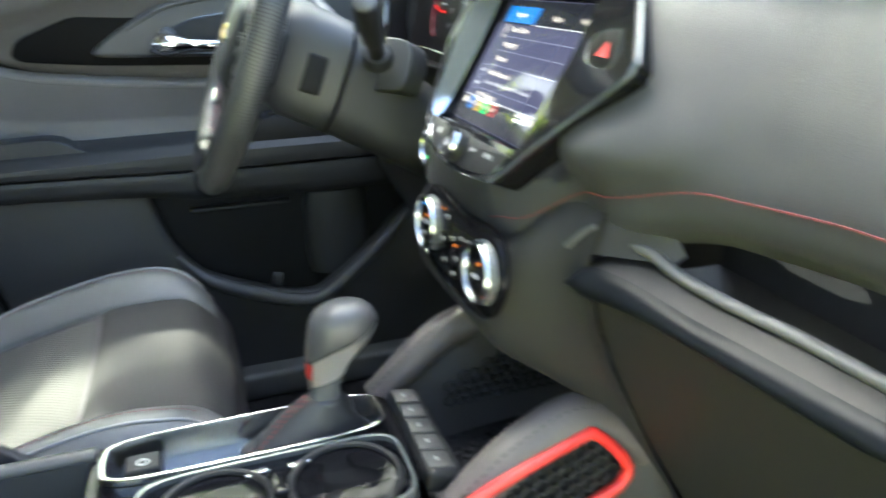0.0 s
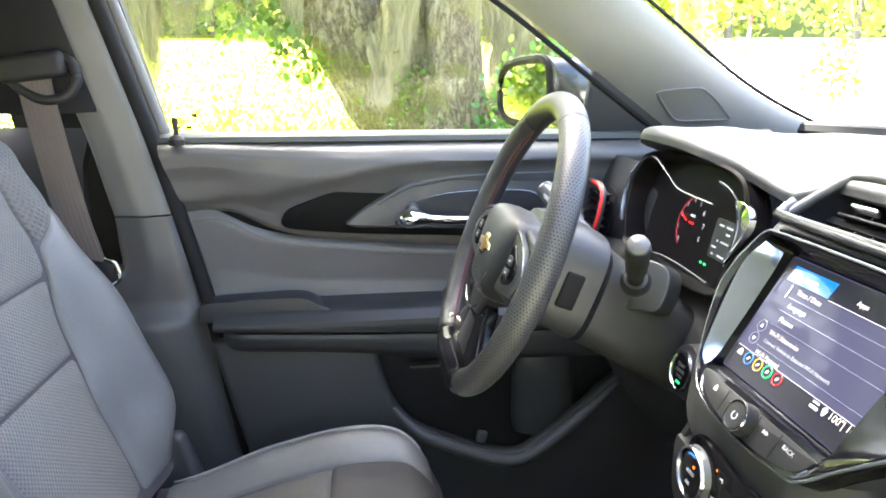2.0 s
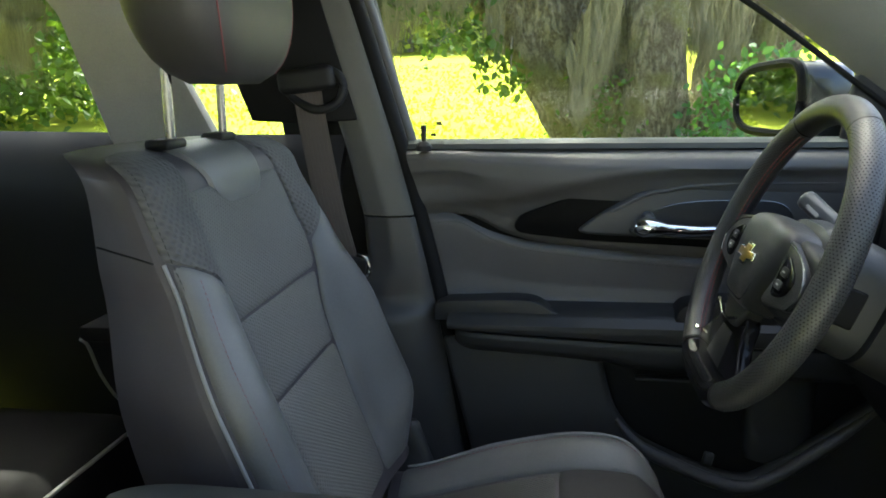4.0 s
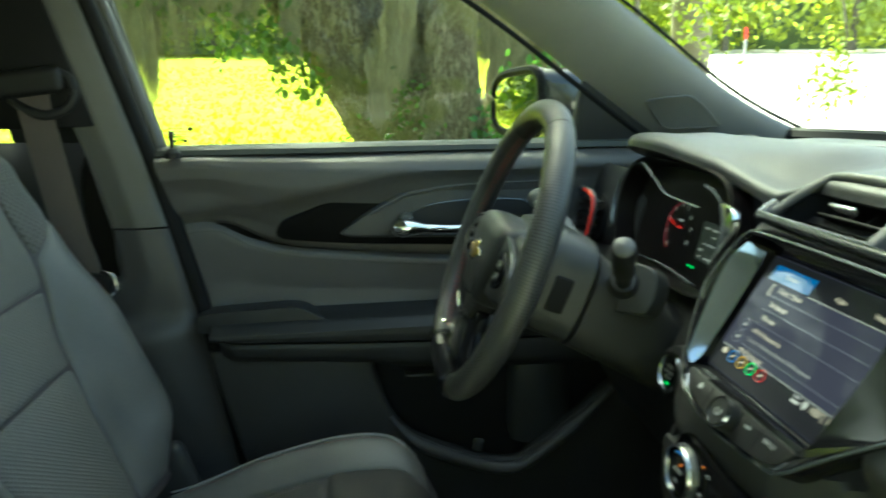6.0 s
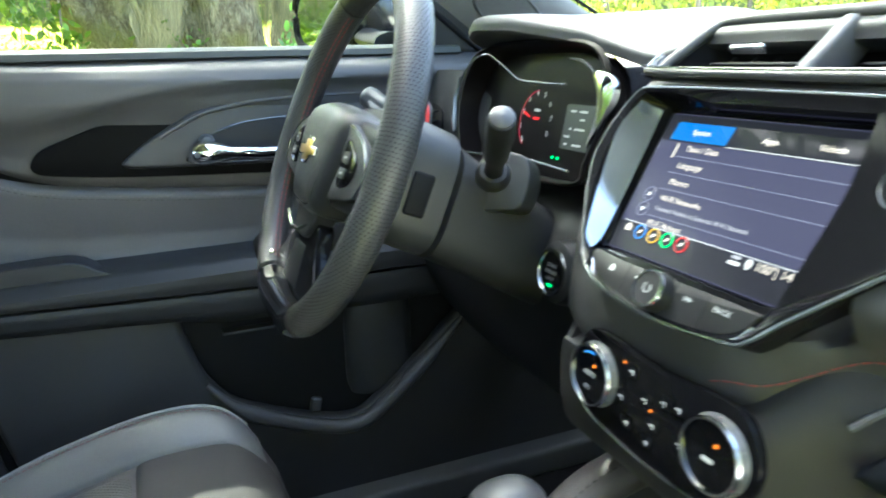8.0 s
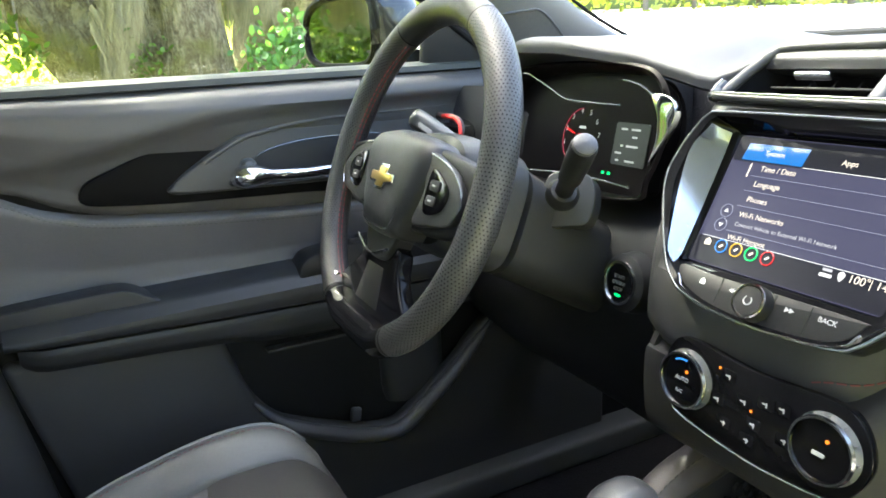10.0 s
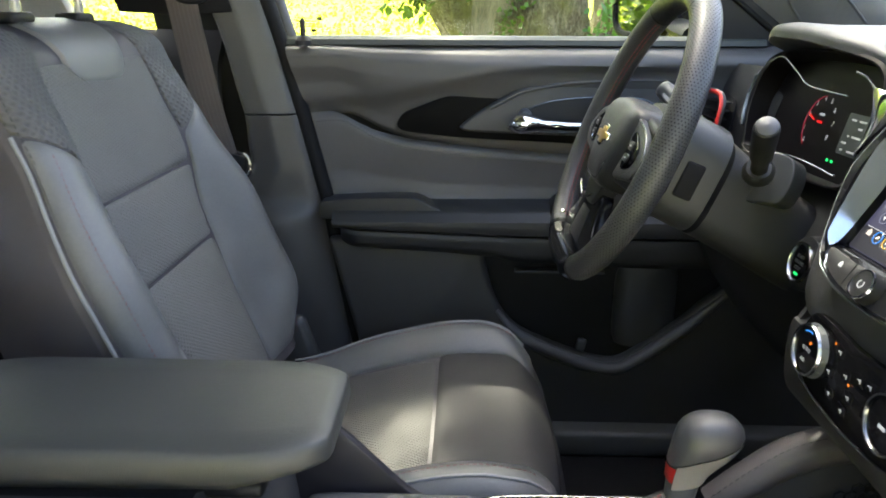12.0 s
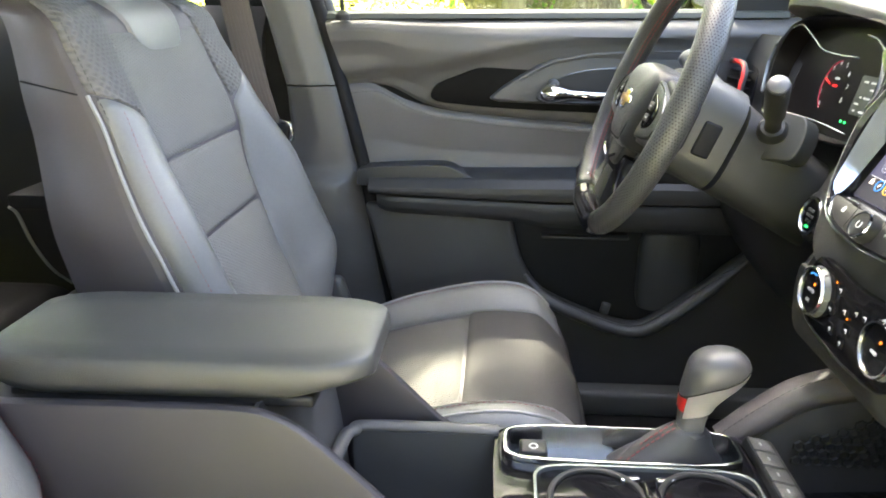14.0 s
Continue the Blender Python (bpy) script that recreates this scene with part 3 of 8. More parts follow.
def build_pillars():
    # driver's B pillar: upper and lower covers, recess and seal
    p = thing("pillar_b", (-0.5, 0.70, 0.34), "grey plastic pillar trim behind the driver's door", "pillar", kind="structure")

    def skin(z0, z1, off):
        def fn(u, v):
            z = z0 + (z1 - z0) * v
            e = door_edge(z) + 0.006
            wide = soft(z, [(0.4, 0.30), (0.78, 0.26), (0.84, 0.19), (0.90, 0.125), (0.98, 0.112), (1.1, 0.108), (1.3, 0.112)])
            y = lerp(u, [(0, 0.705), (0.07, 0.683), (0.14, 0.672), (0.5, 0.664), (0.85, 0.672), (0.93, 0.69), (1, 0.74)])
            bulge = soft(z, [(0.50, 0.012), (0.68, 0.026), (0.795, 0.030), (0.832, 0.0), (2, 0.0)])
            return (e - wide * u, y - off - bulge * math.sin(math.pi * min(1, u * 1.2)), z)
        return fn

    # hidden sheet added so daylight cannot leak between the covers
    part("light_seal", plate([(-0.375, 1.0), (-0.40, 1.10), (-0.50, 1.48), (-0.70, 1.48), (-0.62, 1.0), (-0.62, 0.34), (-0.22, 0.34), (-0.34, 0.83)], 0.0, 0.02, frame_of((0, 0.765, 0), (1, 0, 0), (0, 0, 1))), M_BLACK, p)
    part("upper_cover", sheet(skin(0.978, 1.50, 0.0), 16, 24, 0.012), M_BPILLAR, p)
    part("lower_cover", sheet(skin(0.35, 0.975, 0.001), 16, 60, 0.012), M_BPILLAR2, p, "dark lower pillar cover")
    # guide plate, drawn wider in black to stand for shade behind the belt
    rec = [(-0.476, 1.140), (-0.56, 1.135), (-0.66, 1.14), (-0.72, 1.30), (-0.75, 1.49), (-0.580, 1.49), (-0.538, 1.36)]
    part("guide_plate", plate(rec, 0, 0.006, frame_of((0, 0.662, 0), (1, 0, 0), (0, 0, 1)), 0.003), M_RUBBER, p, "black belt guide plate, widened to cover the shaded pillar")
    part("seal", tube([(door_edge(z) + 0.003, 0.690, z) for z in np.linspace(0.36, 1.48, 40)], 0.0135, 10), M_RUBBER, p, "black rubber door seal")
    # pale tube that draws a bright highlight on the cover's edge
    part("edge_highlight", tube([(door_edge(z) - 0.005, 0.684, z) for z in np.linspace(0.36, 1.48, 40)], 0.0035, 8), M_LIP, p, "highlight drawn along the edge of the pillar cover")

    # driver's A pillar with its loudspeaker grille
    a = thing("pillar_a", (0.5, 0.66, 1.08), "grey plastic windscreen pillar trim with a loudspeaker grille", "pillar", kind="structure")
    rear = spline([(0.452, 0.70, 1.085), (0.318, 0.70, 1.184), (0.140, 0.695, 1.314), (-0.10, 0.665, 1.455)], 24)
    front = spline([(0.70, 0.63, 1.09), (0.53, 0.635, 1.175), (0.32, 0.63, 1.325), (0.06, 0.60, 1.470)], 24)

    def askin(u, v):
        i = min(22, int(v * 23))
        f = v * 23 - i
        r, w = rear[i].lerp(rear[i + 1], f), front[i].lerp(front[i + 1], f)
        q = r.lerp(w, u)
        bow = 0.030 * math.sin(math.pi * u) ** 0.7
        return (q.x, q.y - bow, q.z + 0.3 * bow)

    part("cover", sheet(askin, 14, 30), M_PILLAR, a)
    part("window_seal", tube([q + Vector((-0.010, -0.006, -0.006)) for q in rear], 0.0045, 10), M_RUBBER, a, "black rubber seal")
    part("windscreen_seal", tube([q + Vector((0.006, 0.0, 0.003)) for q in front], 0.0030, 8), M_RUBBER, a, "black windscreen edge")

    def on_cover(u, v, out):
        q, du, dv = Vector(askin(u, v)), Vector(askin(u + 0.01, v)), Vector(askin(u, v + 0.01))
        nrm = (du - q).cross(dv - q).normalized()
        if nrm.y > 0:
            nrm = -nrm
        return q + nrm * out

    ring = [(0.148, 0.101), (0.272, 0.100), (0.393, 0.100), (0.442, 0.112), (0.496, 0.180), (0.548, 0.250), (0.544, 0.285), (0.453, 0.280), (0.367, 0.275), (0.239, 0.263), (0.196, 0.235), (0.157, 0.18), (0.123, 0.125)]
    loop = spline([on_cover(u, v, 0.002) for u, v in ring], 40, True)
    part("grille_rim", tube(loop, 0.0034, 8, True, 0.6), M_LIP, a)
    mid = Vector((0, 0, 0))
    for q in loop:
        mid += q / len(loop)
    bm = bmesh.new()
    k = [[bm.verts.new(mid + (q - mid) * s + Vector((0, -0.0015, 0))) for q in loop] for s in (0.97, 0.6, 0.2)]
    for i in range(2):
        for j in range(40):
            bm.faces.new((k[i][j], k[i][(j + 1) % 40], k[i + 1][(j + 1) % 40], k[i + 1][j]))
    bm.faces.new(k[2])
    part("grille", bm, M_GRILLE, a, "fine dark loudspeaker grille")

    # passenger's windscreen pillar and B pillar, plain
    for name, pts in (("pillar_a_right", [(0.62, -0.66, 1.08), (0.35, -0.66, 1.28), (0.02, -0.63, 1.46)]), ("pillar_b_right", [(-0.80, -0.70, 0.40), (-0.82, -0.70, 1.0), (-0.92, -0.64, 1.48)])):
        ob = part(name, tube(spline(pts, 16), 0.05, 12), M_PILLAR)
        tagged(ob, "grey plastic body pillar on the passenger side", "pillar", kind="structure")

    w = part("windscreen", sheet(lambda u, v: (lerp(v, [(0, 0.82), (1, 0.03)]) - 0.18 * (2 * u - 1) ** 2 * (1 - 0.6 * v), -0.66 + 1.32 * u, 1.095 + 0.385 * v), 14, 14), M_GLASS)
    tagged(w, "clear raked windscreen above the dashboard", "windscreen", kind="structure")
    w.visible_shadow = False
    edge = part("trim_windscreen", tube([(0.81 - 0.18 * (2 * u - 1) ** 2, -0.64 + 1.28 * u, 1.105) for u in np.linspace(0, 1, 30)], 0.014, 8), M_RUBBER)
    tagged(edge, "black lower edge of the windscreen", "trim", kind="structure")


M_GRILLE = dotted("fine_grille", (0.16, 0.16, 0.155), 0.6, 0.0024, 0.0008, pit=0.8)


M_ARMDOOR = mat("dark_door_armrest_vinyl", (0.024, 0.024, 0.024), 0.45, bump=0.35, grain=900, cells=True, spec=0.4)
M_LOWER = mat("dark_lower_door_plastic", (0.040, 0.039, 0.039), 0.52, bump=0.3, grain=1600, cells=True)
M_LEDGE = mat("smooth_grey_ledge", (0.050, 0.055, 0.051), 0.60, vary=0.10, spec=0.22)


SHOULDER = spline([(-0.42, 0.964, 0), (-0.372, 0.976, 0), (-0.319, 0.981, 0), (-0.29, 0.970, 0), (-0.255, 0.950, 0), (-0.20, 0.934, 0), (-0.13, 0.925, 0), (-0.052, 0.917, 0), (0.089, 0.907, 0), (0.30, 0.899, 0), (0.65, 0.89, 0)], 90)


CREASE = spline([(-0.46, 0.994, 0), (-0.36, 0.999, 0), (-0.26, 1.007, 0), (-0.177, 1.022, 0), (-0.093, 1.043, 0), (-0.007, 1.056, 0), (0.10, 1.062, 0), (0.30, 1.065, 0), (0.65, 1.066, 0)], 90)


def crease(x):
    return lerp(x, [(q.x, q.y) for q in CREASE])


def shoulder(x):
    return lerp(x, [(q.x, q.y) for q in SHOULDER])


def build_door():
    d = thing("driver_door", (0.05, 0.70, 0.34), "closed driver's door with black and grey trim and stitched insert", "car door")
    FR = frame_of((0, 0, 0), (1, 0, 0), (0, 0, 1))

    def at(y):
        return frame_of((0, y, 0), (1, 0, 0), (0, 0, 1))

    def xrow(u, z):
        return door_edge(z) + 0.012 + (0.62 - door_edge(z)) * u

    def upper(u, v):
        x = xrow(u, 1.03)
        top = 1.098
        z = top + (shoulder(x) - 0.006 - top) * v
        y = lerp(v, [(0, 0.722), (0.02, 0.716), (0.06, 0.690), (0.11, 0.672), (0.2, 0.664), (0.35, 0.668), (0.55, 0.684), (0.8, 0.697), (0.95, 0.700), (1, 0.708)])
        c = z - crease(x)
        y -= 0.011 * math.exp(-(c / (0.011 if c < 0 else 0.030)) ** 2)
        return (xrow(u, z), y, z)

    part("upper_trim", sheet(upper, 60, 36, 0.008), M_TRIM2, d)

    def insert(u, v):
        x = xrow(u, 0.9)
        z0 = shoulder(x)
        z = z0 + (0.805 - z0) * v
        y = lerp(v, [(0, 0.702), (0.03, 0.6955), (0.10, 0.6925), (0.3, 0.697), (0.6, 0.704), (0.8, 0.702), (0.92, 0.694), (1.0, 0.680)])
        return (xrow(u, z), y, z)

    part("insert", sheet(insert, 60, 24, 0.008), M_VINYL, d, "stitched grey vinyl insert")
    for drop, thread in ((0.0125, M_GREY_THREAD), (0.0165, M_DARK_THREAD)):
        part("stitching", stitches([(x, 0.6920, shoulder(x) - drop) for x in np.linspace(-0.365, 0.3, 80)]), thread, d)

    swoosh = spline([(-0.218, 0.962, 0), (-0.205, 0.979, 0), (-0.165, 0.996, 0), (-0.114, 1.016, 0), (-0.062, 1.037, 0), (-0.011, 1.046, 0), (0.075, 1.0505, 0), (0.20, 1.052, 0), (0.36, 1.052, 0)], 30) + spline([(0.36, 0.912, 0), (0.16, 0.922, 0), (0.082, 0.929, 0), (-0.03, 0.934, 0), (-0.107, 0.938, 0), (-0.164, 0.943, 0), (-0.205, 0.948, 0), (-0.217, 0.955, 0)], 22)
    # hidden backing added to stop daylight leaking past the trim
    part("light_seal", plate([(-0.395, 1.075), (0.62, 1.075), (0.62, 0.345), (-0.22, 0.345), (-0.28, 0.55), (-0.33, 0.83)], 0.0, 0.03, at(0.765)), M_BLACK, d)
    part("swoosh_panel", plate(swoosh, 0.0, 0.022, at(0.702), 0.003), M_TRIMGLOSS, d, "glossy black pointed trim panel")
    bez = spline([(-0.114, 0.956, 0), (-0.086, 0.979, 0), (-0.040, 1.007, 0), (-0.004, 1.026, 0), (0.057, 1.0365, 0), (0.128, 1.041, 0), (0.33, 1.044, 0)], 24) + spline([(0.33, 0.938, 0), (0.15, 0.942, 0), (0.05, 0.945, 0), (-0.05, 0.948, 0), (-0.10, 0.950, 0)], 16)
    part("handle_bezel", plate(bez, 0.0, 0.014, at(0.684), 0.006, 3), M_TRIM, d, "dark satin handle surround")
    accent = [(x, 0.6785, lerp(x, [(-0.09, 1.022), (-0.062, 1.031), (-0.03, 1.037), (0.0, 1.0405), (0.057, 1.0445), (0.128, 1.047), (0.37, 1.049)])) for x in np.linspace(-0.075, 0.37, 30)]
    part("accent_line", tube(accent, 0.0016, 6), M_SILVER, d, "thin bright accent line")
    cup = spline([(-0.030, 0.959, 0), (-0.006, 0.981, 0), (0.027, 0.998, 0), (0.071, 1.006, 0), (0.13, 1.008, 0), (0.20, 1.003, 0), (0.212, 0.968, 0), (0.12, 0.951, 0), (0.04, 0.950, 0), (-0.016, 0.9525, 0)], 50, True)
    part("bezel_ridge", tube([(x, 0.6695, lerp(x, [(-0.07, 0.984), (-0.040, 1.001), (-0.004, 1.019), (0.057, 1.030), (0.128, 1.035), (0.32, 1.038)])) for x in np.linspace(-0.06, 0.32, 26)], 0.0035, 8), M_TRIM2, d, "soft raised ridge of the handle surround", 60)
    part("handle_cup", plate(cup, 0.0, 0.002, at(0.671), 0.001), M_BLACK, d, "black handle recess")
    ring = part("handle_ring", tube([FR @ Vector((q.x, q.y, -0.669)) for q in cup], 0.0014, 6, True), M_SILVER_DARK, d, "thin dark silver ring round the handle")
    lever = spline([(-0.026, 0.664, 0.961), (-0.005, 0.655, 0.967), (0.03, 0.649, 0.966), (0.07, 0.651, 0.963), (0.11, 0.660, 0.962)], 20)
    part("handle", tube(lever, [0.0065 + 0.0095 * math.sin(math.pi * min(1, i / 9)) * (1 - i / 40) + 0.002 for i in range(20)], 14, up=(0, 1, 0)), M_CHROME, d, "polished chrome door handle")
    part("handle_pivot", lathe([(0.0, 0.0), (0.010, 0.0), (0.011, 0.010), (0.007, 0.017), (0.0, 0.018)], frame_of((-0.003, 0.672, 0.980), (1, 0, 0), (0, 0, 1)), 20), M_SATIN, d)

    # armrest: padded upper band, lower band, elbow pad and switch pod
    def pad(u, v):
        x = xrow(u * 0.80, 0.80) + 0.004
        ends = soft(u, [(0, 0.030), (0.04, 0.0), (0.9, 0.0), (1, 0.05)])
        top, low = lerp(x, [(-0.36, 0.804), (-0.12, 0.806), (0.07, 0.808)]), lerp(x, [(-0.36, 0.7910), (-0.28, 0.7860), (-0.067, 0.7780), (0.1, 0.7740)])
        pts = [(0.700, top + 0.020), (0.668, top + 0.0165), (0.646, top + 0.010), (0.634, top), (0.629, top - 0.004), (0.628, 0.5 * (top + low)), (0.6295, low + 0.004), (0.636, low)]
        y = lerp(v, [(i / 7, p[0]) for i, p in enumerate(pts)])
        z = lerp(v, [(i / 7, p[1]) for i, p in enumerate(pts)])
        return (x, y + ends * (0.70 - y), z)

    part("armrest", sheet(pad, 50, 21, 0.006), M_ARMDOOR, d, "soft dark armrest pad")

    def band(u, v):
        x = xrow(u * 0.84, 0.75) + 0.006
        top = lerp(x, [(-0.36, 0.7900), (-0.28, 0.7850), (-0.067, 0.7770), (0.1, 0.7730)])
        low = lerp(x, [(-0.356, 0.757), (-0.279, 0.750), (-0.142, 0.743), (-0.066, 0.737), (0.0, 0.726), (0.2, 0.718)])
        pts = [(0.640, top + 0.0005), (0.6335, top - 0.0015), (0.6315, top - 0.008), (0.634, low + 0.012), (0.642, low + 0.002), (0.685, low - 0.002)]
        return (x, lerp(v, [(i / 5, p[0]) for i, p in enumerate(pts)]) + soft(u, [(0, 0.025), (0.03, 0)]), lerp(v, [(i / 5, p[1]) for i, p in enumerate(pts)]))

    part("armrest_band", sheet(band, 50, 15, 0.006), M_ARMDOOR, d)
    elbow = spline([(-0.352, 0.812, 0), (-0.350, 0.827, 0), (-0.335, 0.8335, 0), (-0.26, 0.838, 0), (-0.20, 0.8395, 0), (-0.176, 0.835, 0), (-0.155, 0.823, 0), (-0.128, 0.813, 0)], 24) + [Vector((-0.128, 0.800, 0)), Vector((-0.352, 0.800, 0))]
    part("elbow_pad", plate(elbow, 0.0, 0.045, at(0.695), 0.009, 4), M_ARMDOOR, d)
    pod = spline([(0.045, 0.818, 0), (0.052, 0.834, 0), (0.075, 0.845, 0), (0.16, 0.852, 0), (0.30, 0.854, 0)], 14) + [Vector((0.30, 0.810, 0)), Vector((0.045, 0.810, 0))]
    pd = part("switch_pod", plate(pod, 0.0, 0.055, at(0.695), 0.004), M_BLACK, d, "black window switch pod")
    for i in range(4):
        part("window_switch", box((0.105 + 0.035 * i, 0.662, 0.853), (0.024, 0.022, 0.007), 0.002), M_BLACK, pd)

    # lower panel with the map pocket cut into it
    lower = [(-0.343, 0.764), (-0.068, 0.746)] + [tuple(q)[:2] for q in spline([(-0.062, 0.715, 0), (-0.043, 0.650, 0), (-0.012, 0.604, 0), (0.026, 0.579, 0), (0.114, 0.543, 0), (0.172, 0.531, 0), (0.208, 0.545, 0), (0.297, 0.615, 0), (0.33, 0.648, 0), (0.38, 0.69, 0)], 34)] + [(0.62, 0.71), (0.62, 0.36), (-0.235, 0.36), (-0.285, 0.52)]
    part("lower_panel", plate(lower, 0.0, 0.03, at(0.690), 0.012, 4), M_LOWER, d)
    part("pocket_back", sheet(lambda u, v: (-0.12 + 0.62 * u, 0.722 - 0.012 * math.sin(math.pi * u), 0.48 + 0.31 * v), 14, 8, 0.006), M_BLACK, d)
    part("pocket_rib", box((0.07, 0.672, 0.702), (0.16, 0.020, 0.005), 0.002), M_TRIM, d)
    part("bottle_holder", tube([(0.235, 0.705, z) for z in np.linspace(0.55, 0.705, 10)], [0.05, 0.056, 0.058, 0.058, 0.058, 0.058, 0.058, 0.058, 0.057, 0.050], 24, flat=0.5, up=(0, 1, 0)), M_TRIM, d, "rounded bottle holder")
    # grey block put in for a small light smudge
    part("pocket_smudge", box((0.117, 0.668, 0.560), (0.018, 0.012, 0.024), 0.005, pose(0, 0, 0, 0, 12, 0), 3), M_SATIN, d, "small grey block for a light smudge in the pocket")
    part("lower_lip", tube(spline([(-0.040, 0.662, 0.628), (-0.008, 0.658, 0.590), (0.030, 0.656, 0.565), (0.114, 0.654, 0.530), (0.172, 0.654, 0.518), (0.215, 0.655, 0.534), (0.30, 0.657, 0.602), (0.38, 0.662, 0.676)], 50), [0.004 + 0.008 * min(1, i / 12, (49 - i) / 8) for i in range(50)], 12), M_LIPBAND, d, "rounded map pocket lip, coloured lighter as lit from above")

    # window, its seals, the lock pin and the mirror's corner cover
    part("window_ledge", sheet(lambda u, v: (-0.415 + 0.80 * u, lerp(v, [(0, 0.724), (0.5, 0.700), (0.8, 0.686), (1, 0.682)]), lerp(v, [(0, 1.104), (0.5, 1.1025), (0.8, 1.098), (1, 1.090)])), 4, 10, 0.004), M_LEDGE, d, "smooth grey window ledge strip")
    glass = [(-0.41, 1.09), (0.36, 1.09), (0.30, 1.20), (0.12, 1.33), (-0.12, 1.45), (-0.52, 1.46), (-0.46, 1.25)]
    part("pane", plate(glass, 0.0, 0.004, at(0.728)), M_GLASS, d).visible_shadow = False
    rearf = [(door_edge(z) + 0.016, 0.712, z) for z in np.linspace(1.09, 1.46, 20)]
    part("window_frame", tube(rearf, 0.012, 10), M_BPILLAR2, d, "dark window frame")
    for i, (w, cx, h) in enumerate(((0.010, -0.378, 0.0040), (0.009, -0.360, 0.0050), (0.034, -0.370, 0.0014), (0.030, -0.372, 0.0014), (0.032, -0.371, 0.0014), (0.026, -0.374, 0.0014), (0.009, -0.350, 0.0060))):
        part("glass_mark", box((cx, 0.7225, (1.111, 1.111, 1.118, 1.122, 1.126, 1.131, 1.130)[i]), (w, 0.0006, h)), M_BLACK, d, "small printed mark on the window glass")
    pin = part("lock_pin", lathe([(0.0, -0.004), (0.012, -0.004), (0.013, 0.004), (0.009, 0.010), (0.004, 0.012), (0.0042, 0.026), (0.005, 0.034), (0.003, 0.038), (0.0, 0.0385)], pose(-0.367, 0.668, 1.092), 18), M_BLACK, d, "black door lock pin")
    sail = [(0.285, 1.088), (0.47, 1.088), (0.41, 1.16), (0.33, 1.215), (0.30, 1.205), (0.29, 1.15)]
    part("mirror_cover", plate(sail, 0.0, 0.02, at(0.715), 0.008, 3), M_BLACK, d, "dark corner cover behind the mirror")


def build_mirror():
    m = thing("side_mirror", (0.24, 0.78, 1.09), "black exterior door mirror reflecting trees", "car mirror")
    C = Vector((0.258, 0.940, 1.158))
    rows = []
    prof = [(0.0, 0.90), (0.006, 0.985), (0.016, 1.0), (0.055, 1.0), (0.085, 0.96), (0.108, 0.82), (0.122, 0.50), (0.126, 0.05)]
    turn = Matrix.Rotation(radians(13), 4, "Z")
    F = Matrix.Translation(C) @ turn

    def outline(k, s):
        pts = []
        for i in range(40):
            a = 2 * math.pi * i / 40
            c, q = math.cos(a), math.sin(a)
            w = 0.120
            h = 0.066 - 0.014 * c if q > 0 else 0.064 - 0.004 * c
            e = 0.55
            pts.append((math.copysign(abs(c) ** e, c) * w * s, math.copysign(abs(q) ** e, q) * h * s))
        return pts

    for dx, s in prof:
        rows.append([F @ Vector((dx - 0.02, p[0], p[1])) for p in outline(0, s)])
    part("shell", grid(rows, close_u=True, caps=True), M_PAINT, m, "glossy black mirror shell", 60)
    part("rim", tube([F @ Vector((-0.021, p[0], p[1])) for p in outline(0, 0.94)], 0.0095, 8, True), M_TRIMGLOSS, m)
    part("glass", merged(grid([[F @ Vector((-0.024, p[0] * s, p[1] * s)) for p in outline(0, 0.85)] for s in (1.0, 0.5, 0.02)], close_u=True)), M_MIRROR, m, "mirror glass")
    part("arm", tube([(0.29, 0.73, 1.105), (0.285, 0.80, 1.112), (0.275, 0.88, 1.13)], [0.03, 0.026, 0.024], 14, flat=0.6), M_BLACK, m)


def build_belt():
    b = thing("seat_belt", (-0.53, 0.65, 0.45), "grey-brown webbing seat belt hanging from the pillar", "seat belt")
    path = spline([(-0.560, 0.655, 1.205), (-0.552, 0.645, 1.16), (-0.535, 0.634, 1.07), (-0.517, 0.626, 0.98), (-0.498, 0.618, 0.905), (-0.488, 0.61, 0.80), (-0.485, 0.60, 0.66), (-0.485, 0.60, 0.45)], 40)
    part("webbing", ribbon(path, 0.047, (1, 0.12, 0.10)), M_BELT, b)
    for k in range(7):
        off = Vector((1, 0.12, 0.10)).normalized() * (-0.0195 + 0.0065 * k) + Vector((0, -0.0016, 0))
        part("webbing_rib", tube([p + off for p in path], 0.0007, 5), M_RIB, b)
    loop = spline([(-0.573, 0.648, 1.172), (-0.540, 0.640, 1.158), (-0.508, 0.644, 1.166), (-0.495, 0.648, 1.188), (-0.503, 0.650, 1.213), (-0.535, 0.652, 1.222), (-0.575, 0.652, 1.212), (-0.588, 0.650, 1.190)], 36, True)
    part("guide_loop", tube(loop, 0.0075, 10, True), M_BLACK, b, "black belt guide loop")
    part("guide_well", plate([(q.x, q.z) for q in loop], 0.0, 0.003, frame_of((0, 0.658, 0), (1, 0, 0), (0, 0, 1))), M_RUBBER, b)
    part("guide_cap", box((-0.556, 0.646, 1.206), (0.098, 0.024, 0.040), 0.0118, pose(0, 0, 0, 0, -7, 0), 5), M_BLACK, b, "black cap over the belt guide")
    t = part("tongue", box((-0.478, 0.606, 0.905), (0.042, 0.014, 0.030), 0.005, pose(0, 0, 0, 0, 10, 0), 3), M_BLACK, b, "belt tongue")
    part("blade", tube(spline([(-0.470, 0.600, 0.925), (-0.453, 0.598, 0.918), (-0.450, 0.598, 0.895), (-0.462, 0.60, 0.885)], 12), 0.003, 8), M_STEEL, t, "bright steel blade")


